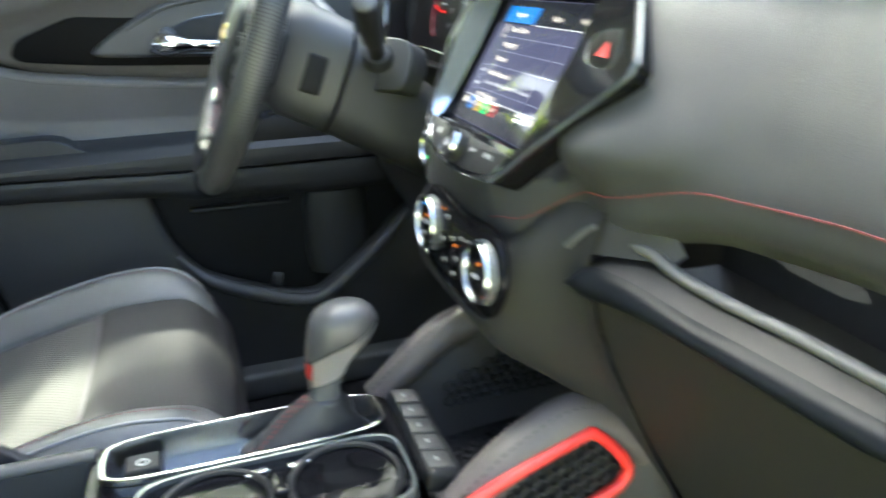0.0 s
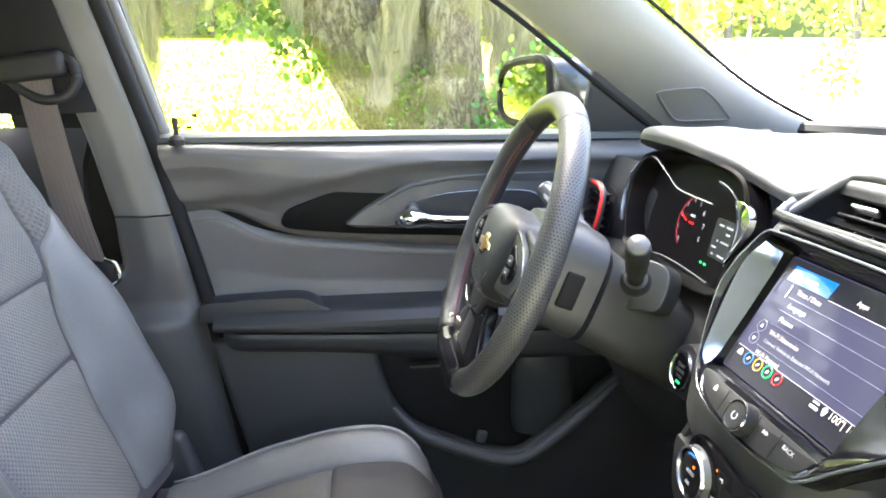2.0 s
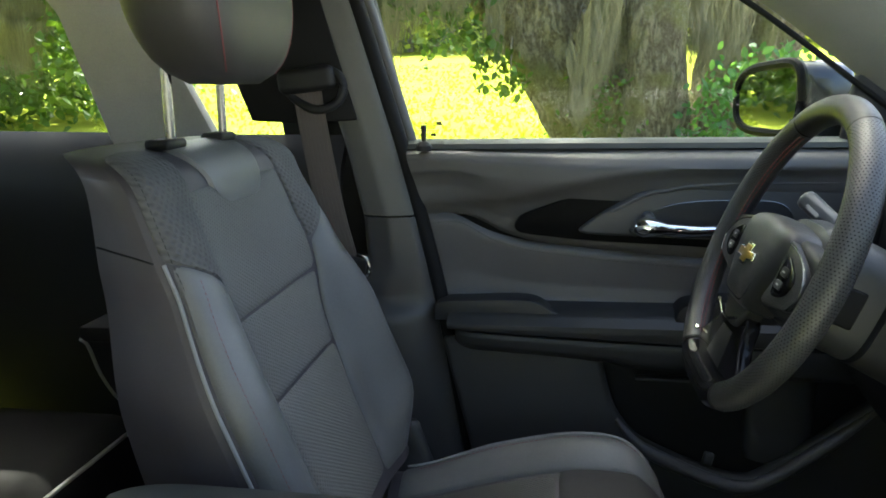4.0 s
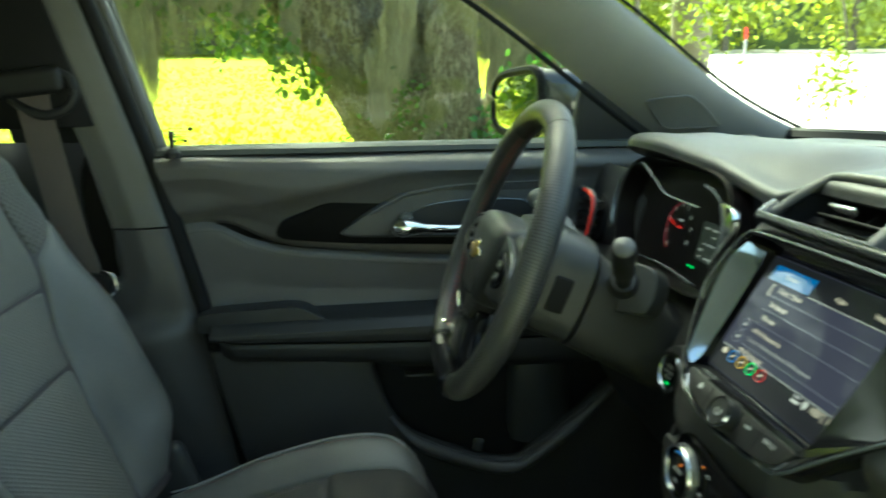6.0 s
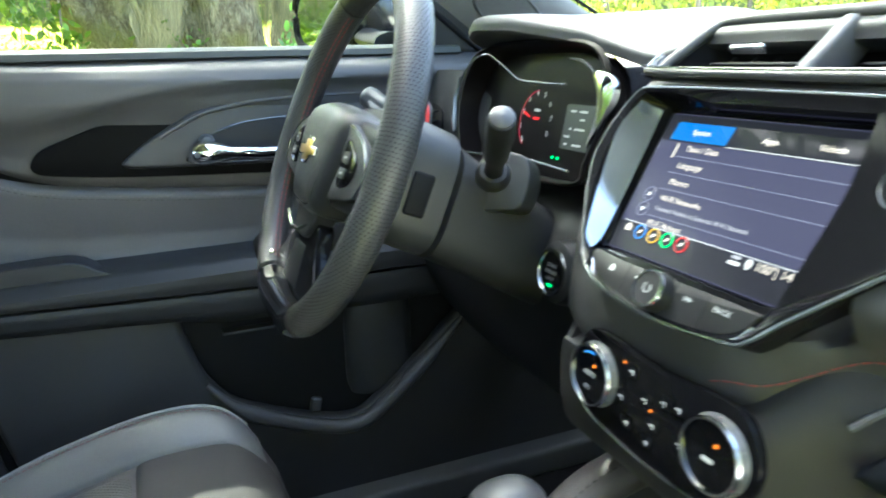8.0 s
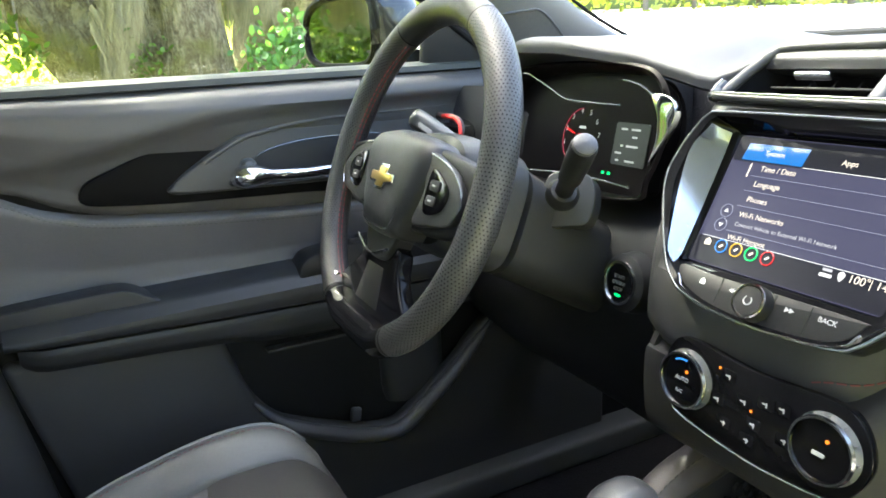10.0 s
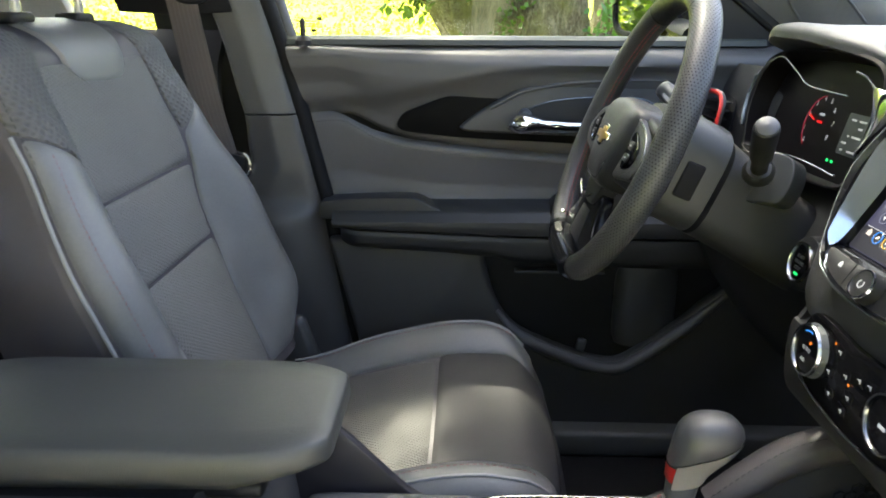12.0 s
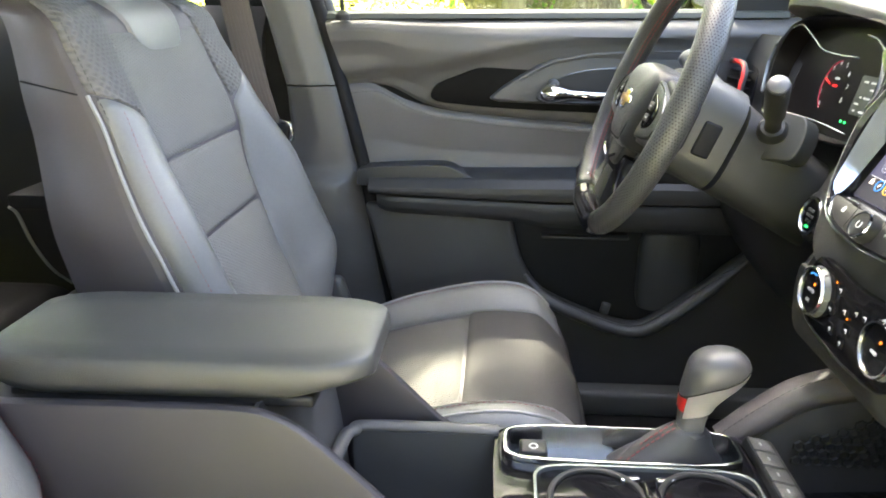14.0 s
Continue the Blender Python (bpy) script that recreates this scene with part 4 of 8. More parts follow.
# ---- seats ----


def seat_width(v):
    w = soft(v, [(0, 0.195), (0.22, 0.240), (0.45, 0.240), (0.72, 0.212), (0.88, 0.203), (1.0, 0.200)])
    return w - 0.060 * (1 - math.sqrt(max(0.0, 1 - (max(0.0, v - 0.88) / 0.125) ** 2)))


def seat_inner(v):
    """Half the width of a backrest's middle panels, as a share of its own half width."""
    return soft(v, [(0, 0.090), (0.22, 0.104), (0.42, 0.118), (0.64, 0.136), (0.80, 0.128), (1.0, 0.110)]) / seat_width(v)


def seat_shape(v, u):
    """The face of a front seat's backrest; u from -1 to 1 across, v up."""
    w = seat_width(v)
    bol = soft(v, [(0, 0.016), (0.18, 0.050), (0.42, 0.048), (0.68, 0.028), (0.9, 0.006), (1.0, 0)])
    a = abs(u)
    d = bol * math.exp(-((a * w - (w - 0.040)) / 0.046) ** 2)
    d -= 0.014 * (max(0, a - 0.92) / 0.08) ** 2
    d -= 0.050 * (max(0, v - 0.88) / 0.12) ** 2.2
    z = 0.625 + 0.520 * v
    x = -0.385 - 0.175 * v - 0.015 * math.sin(math.pi * v)
    return Vector((x + 0.934 * d, w * u, z + 0.358 * d))


def cushion_shape(s, u):
    """The top of a seat cushion; s from the back to the front edge."""
    w = soft(s, [(0, 0.215), (0.4, 0.238), (0.8, 0.232), (1.0, 0.205)])
    a = abs(u)
    bol = soft(s, [(0, 0.018), (0.4, 0.030), (0.75, 0.034), (0.95, 0.018), (1, 0.010)])
    z = 0.566 + 0.056 * soft(s, [(0, 0), (0.72, 1), (1, 1)]) + bol * math.exp(-((a - 0.82) / 0.17) ** 2)
    z -= 0.05 * (max(0, a - 0.88) / 0.12) ** 2
    z -= 0.065 * (max(0, s - 0.84) / 0.16) ** 2
    return Vector((-0.40 + 0.435 * s - 0.012 * a * a * max(0, s - 0.5) * 2, w * u, z))


def patch(fn, u0, u1, v0, v1, lift=0.0015, puff=0.006, nu=16, nv=16, shift=Vector((0, 0, 0)), slope=0.0, rise=0.0):
    """An upholstered panel on a surface, plump in the middle and drawn in at its seams; slope and rise lift its lower and upper seams outwards."""
    rows = []
    for j in range(nv + 1):
        row = []
        for i in range(nu + 1):
            a, b = i / nu, j / nv
            a, b = a * a * (3 - 2 * a) * 0.6 + a * 0.4, b * b * (3 - 2 * b) * 0.6 + b * 0.4
            fu0, fu1 = (u0(v0 + (v1 - v0) * b), u1(v0 + (v1 - v0) * b)) if callable(u0) else (u0, u1)
            u, v = fu0 + (fu1 - fu0) * a, v0 + (v1 - v0) * b
            v += (slope * (1 - b) + rise * b) * (a if fu0 > 0 else 1 - a)
            p = fn(v, u)
            n = (fn(v, u + 0.01) - fn(v, u - 0.01)).cross(fn(v + 0.01, u) - fn(v - 0.01, u)).normalized()
            if n.x + n.z < 0:
                n = -n
            k = (1 - (2 * a - 1) ** 6) * (1 - (2 * b - 1) ** 6)
            row.append(p + n * (lift + puff * k - 0.004 * (1 - min(1, 6 * k))) + shift)
        rows.append(row)
    return grid(rows)


M_FRONT = mat("dark_cushion_front", (0.040, 0.038, 0.037), 0.72, bump=0.35, grain=900, cells=True, spec=0.3)
# dark tone stands for a headrest seen against the light
M_HEAD = mat("backlit_headrest_vinyl", (0.034, 0.032, 0.031), 0.5, bump=0.35, grain=900, cells=True)


def yoke(v):
    """Half the width of the rounded tongue under the headrest."""
    return 0.10 + 0.24 * math.sqrt(max(0.0, 1 - (max(0.0, 0.895 - v) / 0.068) ** 2)) + 1.3 * max(0.0, v - 0.895)


def build_seat(y0, name_label, back=0.0):
    S = Vector((back, y0, 0))
    s = thing("front_seat", (back - 0.2, y0, 0.35), name_label, "car seat", "front seats")
    # backrest body
    rows = []
    for j in range(49):
        v = math.sin(math.pi / 2 * j / 48)
        front = [seat_shape(v, math.sin(math.pi * (i / 64 - 0.5))) for i in range(65)]
        depth = 0.138 - 0.078 * v
        rear = []
        for i in range(13):
            u = 1 - 2 * i / 12
            p = seat_shape(v, u * 0.94)
            base = seat_shape(v, 0)
            rear.append(Vector((base.x - depth - 0.03 * (1 - u * u), p.y * 0.97, base.z + 0.0)))
        rows.append([p + S for p in front + rear])
    shell = part("backrest", grid(rows, close_u=True, caps=True), M_SIDE, s, "smooth dark vinyl backrest shell", 70)
    f = seat_shape
    inner, outer = seat_inner, lambda v: -seat_inner(v)
    part("lumbar_panel", patch(f, outer, inner, 0.03, 0.40, shift=S), M_CLOTH, shell, "dimpled dark fabric panel")
    part("middle_panel", patch(f, outer, inner, 0.40, 0.592, shift=S), M_CLOTH, shell, "dimpled dark fabric panel")
    part("upper_panel", patch(f, outer, inner, 0.592, 0.885, 0.0015, 0.0045, shift=S), M_CLOTH, shell, "dimpled dark fabric panel")
    part("yoke", patch(f, lambda v: -yoke(v), lambda v: yoke(v), 0.828, 0.999, 0.0046, 0.0028, 24, 36, shift=S), M_LEATHER, shell, "smooth leatherette yoke")
    for sg in (-1, 1):
        ui = (lambda v: -0.985) if sg < 0 else (lambda v: seat_inner(v) - 0.01)
        uo = (lambda v: 0.01 - seat_inner(v)) if sg < 0 else (lambda v: 0.985)
        part("shoulder_panel", patch(f, ui, uo, 0.665, 0.999, 0.0018, 0.0030, 36, 30, shift=S, slope=0.10), M_CLOTH2, shell, "quilted dark fabric shoulder panel")
        part("bolster", patch(f, (lambda v: -0.975) if sg < 0 else (lambda v: seat_inner(v)), (lambda v: -seat_inner(v)) if sg < 0 else (lambda v: 0.975), 0.02, 0.668, 0.002, 0.006, 18, 26, shift=S, rise=0.10), M_LEATHER, shell, "charcoal leatherette side bolster")
        part("piping", tube([f(v, sg * 0.984) + S + Vector((0.003, sg * 0.003, 0.002)) for v in np.linspace(0.02, 0.765, 34)], 0.0021, 8), M_PIPE, shell, "pale grey piping")
        part("stitching", stitches([f(v, sg * 0.930) + S + Vector((0.0095, 0, 0.0035)) for v in np.linspace(0.03, 0.72, 60)], 0.0035, 0.0025, 0.0003), M_THREAD, shell, "red stitching")
        part("upper_stitching", stitches([f(v, sg * 0.972) + S + Vector((0.0045, 0, 0.003)) for v in np.linspace(0.68, 0.97, 24)]), M_DARK_THREAD, shell, "dark stitching")
    back_edge = Vector((f(0.775, 0).x - 0.138 + 0.078 * 0.775, -0.912 * seat_width(0.775), f(0.775, 0).z))
    part("side_seam", tube([f(0.775, -1).lerp(back_edge, t) + S + Vector((0, -0.0004, 0.010 * t)) for t in np.linspace(0, 0.97, 14)], 0.0010, 6), M_RUBBER, shell)
    # cushion
    c = cushion_shape
    rows = []
    for j in range(29):
        t = j / 28
        top = [c(t, -1 + 2 * i / 32) for i in range(33)]
        low = [Vector((top[0].x - 0.02 * t, 0.20 * (1 - 2 * i / 12), 0.49)) for i in range(13)]
        rows.append([p + S for p in top + low])
    cu = part("cushion", grid(rows, close_u=True, caps=True), M_SIDE, s, "dark seat cushion", 70)
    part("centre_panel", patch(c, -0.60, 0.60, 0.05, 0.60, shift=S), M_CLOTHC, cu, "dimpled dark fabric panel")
    part("front_panel", patch(c, -0.66, 0.66, 0.60, 0.985, 0.002, 0.006, shift=S), M_FRONT, cu)
    for sg in (-1, 1):
        part("bolster", patch(c, (lambda v: -0.95) if sg < 0 else (lambda v: 0.60 + 0.06 * max(0, v - 0.5)), (lambda v: -0.60 - 0.06 * max(0, v - 0.5)) if sg < 0 else (lambda v: 0.95), 0.03, 0.965, 0.002, 0.006, 14, 26, shift=S), M_LEATHER, cu, "charcoal leatherette side bolster")
        part("piping", tube([c(t, sg * 0.865) + S + Vector((0, sg * 0.001, 0.0085)) for t in np.linspace(0.05, 0.93, 30)], 0.0019, 8), M_PIPE, cu, "pale grey piping")
        part("stitching", stitches([c(t, sg * 0.80) + S + Vector((0, 0, 0.0090)) for t in np.linspace(0.1, 0.90, 40)]), M_THREAD, cu, "red stitching")
    part("seat_base", box((back - 0.20, y0, 0.435), (0.36, 0.40, 0.15), 0.03, segments=3), M_BLACK, s, "black plastic seat base")
    part("side_shield", box((back - 0.22, y0 + 0.215, 0.515), (0.40, 0.03, 0.09), 0.014, segments=3), M_TRIM, s)
    part("recliner_cover", box((back - 0.40, y0 + 0.222, 0.60), (0.10, 0.03, 0.10), 0.014, pose(0, 0, 0, 0, -18, 0), 3), M_TRIM, s)
    # headrest
    H = Vector((back - 0.552, y0, 1.300))
    rows = []
    for j in range(17):
        v = j / 16
        k = math.sin(math.pi * min(max(v, 0.012), 0.988)) ** 0.26
        rows.append([])
        for i in range(36):
            a = 2 * math.pi * i / 36
            ca, sa = math.cos(a), math.sin(a)
            rows[-1].append(H + Vector((math.copysign(abs(ca) ** 0.6, ca) * 0.064 * k - 0.012 * (v - 0.5), math.copysign(abs(sa) ** 0.42, sa) * (0.136 - 0.010 * (1 - v)) * k, (v - 0.5) * 0.205)))
    hr = part("headrest", grid(rows, close_u=True, caps=True), M_HEAD, s, "padded headrest, toned dark for its backlit look", 70)
    for i in (4, 32):
        part("headrest_seam", tube([rows[j][i] for j in range(1, 16)], 0.0010, 6), M_THREAD, hr)
    for dy in (-0.065, 0.065):
        part("headrest_post", tube([(back - 0.588, y0 + dy, 1.10), (back - 0.585, y0 + dy, 1.24)], 0.0058, 12), M_STEEL, s, "bright steel headrest post")
        part("post_guide", box((back - 0.594, y0 + dy, 1.131), (0.032, 0.042, 0.012), 0.005, segments=3), M_BLACK, s)
    return s


# ---- steering wheel and column ----
WHEEL = frame_of((0.087, CY, 1.000), (0, -1, 0), (0.368, 0, 0.930))


def build_wheel():
    w = thing("steering_wheel", (0.087, CY, 1.000), "black leather steering wheel with perforated rim and red stitching", "steering wheel")

    def rim(a):
        """The middle of the rim at an angle from the right; its foot is a little flat."""
        r = 0.1705
        x, y = r * math.cos(a), r * math.sin(a)
        return Vector((x, max(y, -0.160 - 0.004 * math.cos(x / 0.06)), 0))

    def sector(a0, a1, n, rad, squash=1.0, swell=0.0):
        rows = []
        for i in range(n + 1):
            a = radians(a0 + (a1 - a0) * i / n)
            c = rim(a)
            e = c.normalized()
            rows.append([WHEEL @ (c + e * math.cos(2 * math.pi * j / 20) * rad * squash + Vector((0, 0, 1)) * math.sin(2 * math.pi * j / 20) * (rad + swell)) for j in range(20)])
        return rows

    part("rim_core", grid(sector(0, 360, 120, 0.0150)[:-1], close_u=True, close_v=True), M_WHEEL, w, "", 60)
    for name, a0, a1, m in (("rim_grip", -62, 62, M_PERF), ("rim_grip", 118, 242, M_PERF), ("rim_top", 62.6, 117.4, M_WHEEL)):
        part(name, grid(sector(a0, a1, 40, 0.0162), close_u=True), m, w, "perforated black leather grip" if m is M_PERF else "smooth black leather rim top", 60)
    # punched holes of the two grips, in staggered rows
    for a0, a1 in ((-60, 60), (120, 240)):
        bm = bmesh.new()
        for i in range(112):
            for j in range(29):
                b = 2 * math.pi * (j + 0.5 * (i % 2)) / 29
                if abs(b - math.pi) < 0.42:
                    continue
                a = radians(a0 + (a1 - a0) * i / 111)
                c = rim(a)
                e = c.normalized()
                up = Vector((0, 0, 1))
                nrm = e * math.cos(b) + up * math.sin(b)
                along = up.cross(e)
                side = nrm.cross(along)
                q = c + nrm * 0.01628
                bm.faces.new([bm.verts.new(WHEEL @ (q + (along * math.cos(k) + side * math.sin(k)) * 0.00068)) for k in np.linspace(0, 2 * math.pi, 6, endpoint=False)])
        part("perforation", bm, M_PIT, w, "fine punched holes in the leather")["kind"] = "stuff"
    part("rim_foot", grid(sector(244, 296, 24, 0.0162), close_u=True), M_GLOSS, w, "glossy black lower rim section", 60)
    for a in (-62, 62, 118, 242):
        part("rim_seam", grid(sector(a - 0.35, a + 0.35, 2, 0.0168), close_u=True), M_RUBBER, w)
    for a0, a1 in ((-60, 60), (120, 240)):
        for dz in (-0.0022, 0.0022):
            pts = []
            for i in range(90):
                a = radians(a0 + (a1 - a0) * i / 89)
                c = rim(a)
                pts.append(WHEEL @ (c - c.normalized() * 0.0163 + Vector((0, 0, dz))))
            part("stitching", stitches(pts, 0.005, 0.002, 0.0009), M_THREAD, w, "red inner stitching")

    # hub cushion, a little proud of the rim
    HUB = WHEEL @ pose(0, 0, 0.009)
    edge = spline([(-0.060, 0.034, 0), (-0.030, 0.041, 0), (0.0, 0.0435, 0), (0.030, 0.041, 0), (0.060, 0.034, 0), (0.068, 0.014, 0), (0.058, -0.022, 0), (0.044, -0.050, 0), (0.030, -0.062, 0), (-0.030, -0.062, 0), (-0.044, -0.050, 0), (-0.058, -0.022, 0), (-0.068, 0.014, 0)], 78, True)
    rows = []
    for s, h in ((1.02, -0.030), (1.04, -0.014), (1.02, -0.004), (0.97, 0.002), (0.90, 0.0058), (0.78, 0.0088), (0.6, 0.0106), (0.3, 0.0118), (0.02, 0.0120)):
        rows.append([HUB @ Vector((q.x * s * 1.06, q.y * s - 0.004 * (1 - s), h)) for q in edge])
    hub = part("hub", grid(rows, close_u=True, caps=True), M_WHEEL, w, "shield-shaped dark hub cover", 50)
    chin = spline([(-0.046, -0.046, 0), (-0.034, -0.074, 0), (-0.018, -0.088, 0), (0.018, -0.088, 0), (0.034, -0.074, 0), (0.046, -0.046, 0)], 30)
    part("hub_chin", plate([(q.x, q.y) for q in chin], -0.024, -0.003, HUB, 0.006, 3), M_BLACK, hub, "black lower lip of the hub")
    badge = [(1.3 * a, 1.3 * b) for a, b in [(-0.019, -0.0045), (-0.019, 0.0025), (-0.0065, 0.0025), (-0.0045, 0.0075), (0.0085, 0.0075), (0.0065, 0.0025), (0.019, 0.0025), (0.019, -0.0025), (0.0065, -0.0045), (0.0045, -0.0085), (-0.0085, -0.0085), (-0.0065, -0.0045)]]
    part("badge_rim", plate([(1.16 * a, 1.28 * b) for a, b in badge], -0.001, 0.002, HUB @ pose(0, -0.007, 0.0115), 0.0006), M_SILVER, hub, "thin silver badge edge")
    part("badge", plate(badge, 0.0, 0.003, HUB @ pose(0, -0.007, 0.0115), 0.0008), M_GOLD, hub, "gold badge")
    shield = spline([(-0.052, 0.004, 0.0078), (-0.046, -0.020, 0.0078), (-0.037, -0.046, 0.0066), (-0.026, -0.0555, 0.0055), (0.0, -0.0565, 0.0055), (0.026, -0.0555, 0.0055), (0.037, -0.046, 0.0066), (0.046, -0.020, 0.0078), (0.052, 0.004, 0.0078)], 40)
    part("hub_trim", tube([HUB @ q for q in shield], 0.0012, 6), M_SILVER_DARK, hub, "thin satin edge of the shield")
    # side spokes with switch pods
    for sg in (1, -1):
        sp = [(sg * 0.050, 0.036), (sg * 0.10, 0.030), (sg * 0.160, 0.020), (sg * 0.162, -0.030), (sg * 0.118, -0.044), (sg * 0.085, -0.048), (sg * 0.045, -0.050)]
        a = part("spoke", plate(sp if sg < 0 else sp[::-1], -0.032, -0.008, HUB, 0.006, 3), M_BLACK, w, "black side spoke")
        side = HUB @ pose(0, 0, -0.008)
        pod = spline([(sg * 0.062, 0.027, 0), (sg * 0.100, 0.021, 0), (sg * 0.128, 0.010, 0), (sg * 0.145, -0.010, 0), (sg * 0.134, -0.030, 0), (sg * 0.098, -0.038, 0), (sg * 0.064, -0.040, 0), (sg * 0.072, -0.008, 0)], 40, True)
        b = part("switch_pod", plate(pod if sg < 0 else pod[::-1], 0.0, 0.008, side, 0.0025, 3), M_WHEEL, a, "satin black switch pod")
        trim = spline([(sg * 0.064, 0.0275, 0.0082), (sg * 0.100, 0.0215, 0.0082), (sg * 0.128, 0.0105, 0.0082), (sg * 0.146, -0.010, 0.0078), (sg * 0.135, -0.030, 0.0078)], 20)
        part("pod_trim", tube([side @ q for q in trim], 0.0010, 6), M_SILVER if sg < 0 else M_SILVER_DARK, a, "thin silver pod edge")
        key = spline([(sg * 0.082, 0.012, 0), (sg * 0.104, 0.008, 0), (sg * 0.122, -0.004, 0), (sg * 0.114, -0.022, 0), (sg * 0.084, -0.026, 0)], 24, True)
        part("pod_button", plate(key if sg < 0 else key[::-1], 0.0, 0.0022, side @ pose(0, 0, 0.0078), 0.0008), M_GLOSS, a, "gloss black switch field")
        for kx, ky, kw, kh in ((0.097, -0.001, 0.018, 0.010), (0.096, -0.015, 0.018, 0.009)):
            part("pod_button", plate(rounded(kw, kh, 0.003, cx=sg * kx, cy=ky), 0, 0.0018, side @ pose(0, 0, 0.0100), 0.0006), M_BLACK, a)
            part("button_mark", plate(rounded(0.006, 0.0016, 0.0006, cx=sg * kx, cy=ky), 0, 0.0003, side @ pose(0, 0, 0.0119)), M_MARK, a, "white printed symbol")
    # lower spoke: one gloss plate that widens to the rim, with a recess and bright corners
    leg = spline([(-0.036, -0.070, 0), (0.036, -0.070, 0), (0.054, -0.100, 0), (0.094, -0.138, 0), (0.060, -0.158, 0), (0.0, -0.162, 0), (-0.060, -0.158, 0), (-0.094, -0.138, 0), (-0.054, -0.100, 0)], 45, True)
    ls = part("lower_spoke", plate([(q.x, q.y) for q in leg][::-1], -0.016, 0.001, WHEEL, 0.004, 3), M_GLOSS, w, "gloss black lower spoke")
    part("spoke_recess", plate([(-0.030, -0.138), (-0.020, -0.096), (0.020, -0.096), (0.030, -0.138)], 0.001, 0.0022, WHEEL, 0.001), M_BLACK, ls)
    for sg in (1, -1):
        part("spoke_corner", tube(spline([WHEEL @ Vector((sg * x, y, 0.004)) for x, y in ((0.084, -0.132), (0.099, -0.131), (0.107, -0.121))], 8), [0.004, 0.005, 0.006, 0.007, 0.007, 0.007, 0.006, 0.004], 10), M_CHROME, ls, "bright corner of the lower spoke")
    part("hub_edge", tube([HUB @ Vector((x, -0.072 - 0.012 * math.cos(x * 36), 0.004)) for x in np.linspace(-0.040, 0.040, 16)], 0.0016, 6), M_SILVER, hub, "thin bright hub edge")


M_SHROUD = mat("dark_column_plastic", (0.022, 0.022, 0.023), 0.5, bump=0.2, grain=1800, cells=True, spec=0.3)
M_COLUMN = mat("grey_column_plastic", (0.026, 0.027, 0.028), 0.45, vary=0.1, bump=0.2, grain=1800, cells=True, spec=0.4)


def build_column():
    c = thing("steering_column", (0.24, CY, 0.95), "dark grey plastic steering column shroud", "steering column")

    def ring(t, w, h, dz=0.0):
        """A rounded section t metres behind the wheel."""
        out = []
        for i in range(40):
            a = 2 * math.pi * i / 40
            ca, sa = math.cos(a), math.sin(a)
            out.append(WHEEL @ Vector((math.copysign(abs(ca) ** 0.55, ca) * w, math.copysign(abs(sa) ** 0.55, sa) * h + dz, -t)))
        return out

    part("front_cover", grid([ring(0.026, 0.045, 0.040), ring(0.030, 0.066, 0.056, -0.006), ring(0.05, 0.075, 0.064, -0.008), ring(0.100, 0.078, 0.064, -0.012), ring(0.103, 0.070, 0.056, -0.012)], close_u=True, caps=True), M_COLUMN, c, "satin grey front cover", 50)
    part("rear_cover", grid([ring(0.102, 0.060, 0.050, -0.014), ring(0.105, 0.082, 0.060, -0.016), ring(0.16, 0.086, 0.054, -0.028), ring(0.23, 0.088, 0.052, -0.040), ring(0.30, 0.092, 0.055, -0.046)], close_u=True, caps=True), M_SHROUD, c, "", 50)
    part("side_slot", box(WHEEL @ Vector((0.0765, -0.014, -0.070)), (0.006, 0.042, 0.022), 0.003, WHEEL.to_3x3().to_4x4(), 3), M_RUBBER, c, "small dark paddle in the shroud")
    # stalks
    wp = thing("wiper_stalk", (0.225, 0.255, 0.955), "black wiper stalk on the steering column", "control stalk")
    A, B = Vector((0.211, 0.234, 0.978)), Vector((0.183, 0.163, 1.036))
    part("lever", tube([A.lerp(B, t) for t in (0, 0.12, 0.30, 0.36, 0.7, 0.94, 0.985, 1.0)], [0.0095, 0.0088, 0.0088, 0.0112, 0.0122, 0.0124, 0.0116, 0.0090], 24), M_BLACK, wp, "", 50)
    part("end_cap", lathe([(0.0, -0.002), (0.0114, -0.003), (0.0104, 0.0010), (0.0074, 0.0030), (0.0, 0.0040)], Matrix.Translation(B) @ (B - A).to_track_quat("Z", "Y").to_matrix().to_4x4(), 24), M_KNOB, wp, "dark grey end cap")
    part("collar", lathe([(0.0, -0.004), (0.0165, -0.004), (0.0165, 0.002), (0.0125, 0.008), (0.0, 0.009)], Matrix.Translation(A) @ (B - A).to_track_quat("Z", "Y").to_matrix().to_4x4(), 24), M_BLACK, wp)
    part("base_plate", plate(spline([(-0.026, 0.022, 0), (0.012, 0.026, 0), (0.024, 0.008, 0), (0.020, -0.022, 0), (0.002, -0.028, 0), (-0.026, -0.026, 0)], 36, True), -0.040, -0.007, frame_of(A + Vector((0.012, 0.006, -0.006)), (0.62, -0.78, -0.02), (0.28, 0.22, 0.93)), 0.012, 5), M_COLUMN, wp, "satin grey stalk housing")
    ls = thing("light_stalk", (0.20, 0.41, 0.99), "black light stalk on the steering column", "control stalk")
    A, B = Vector((0.215, 0.385, 0.985)), Vector((0.168, 0.478, 1.042))
    part("lever", tube([A.lerp(B, t) for t in (0, 0.12, 0.30, 0.36, 0.7, 0.94, 0.985, 1.0)], [0.011, 0.0095, 0.0095, 0.0115, 0.0125, 0.013, 0.012, 0.009], 24), M_SATIN, ls, "", 50)
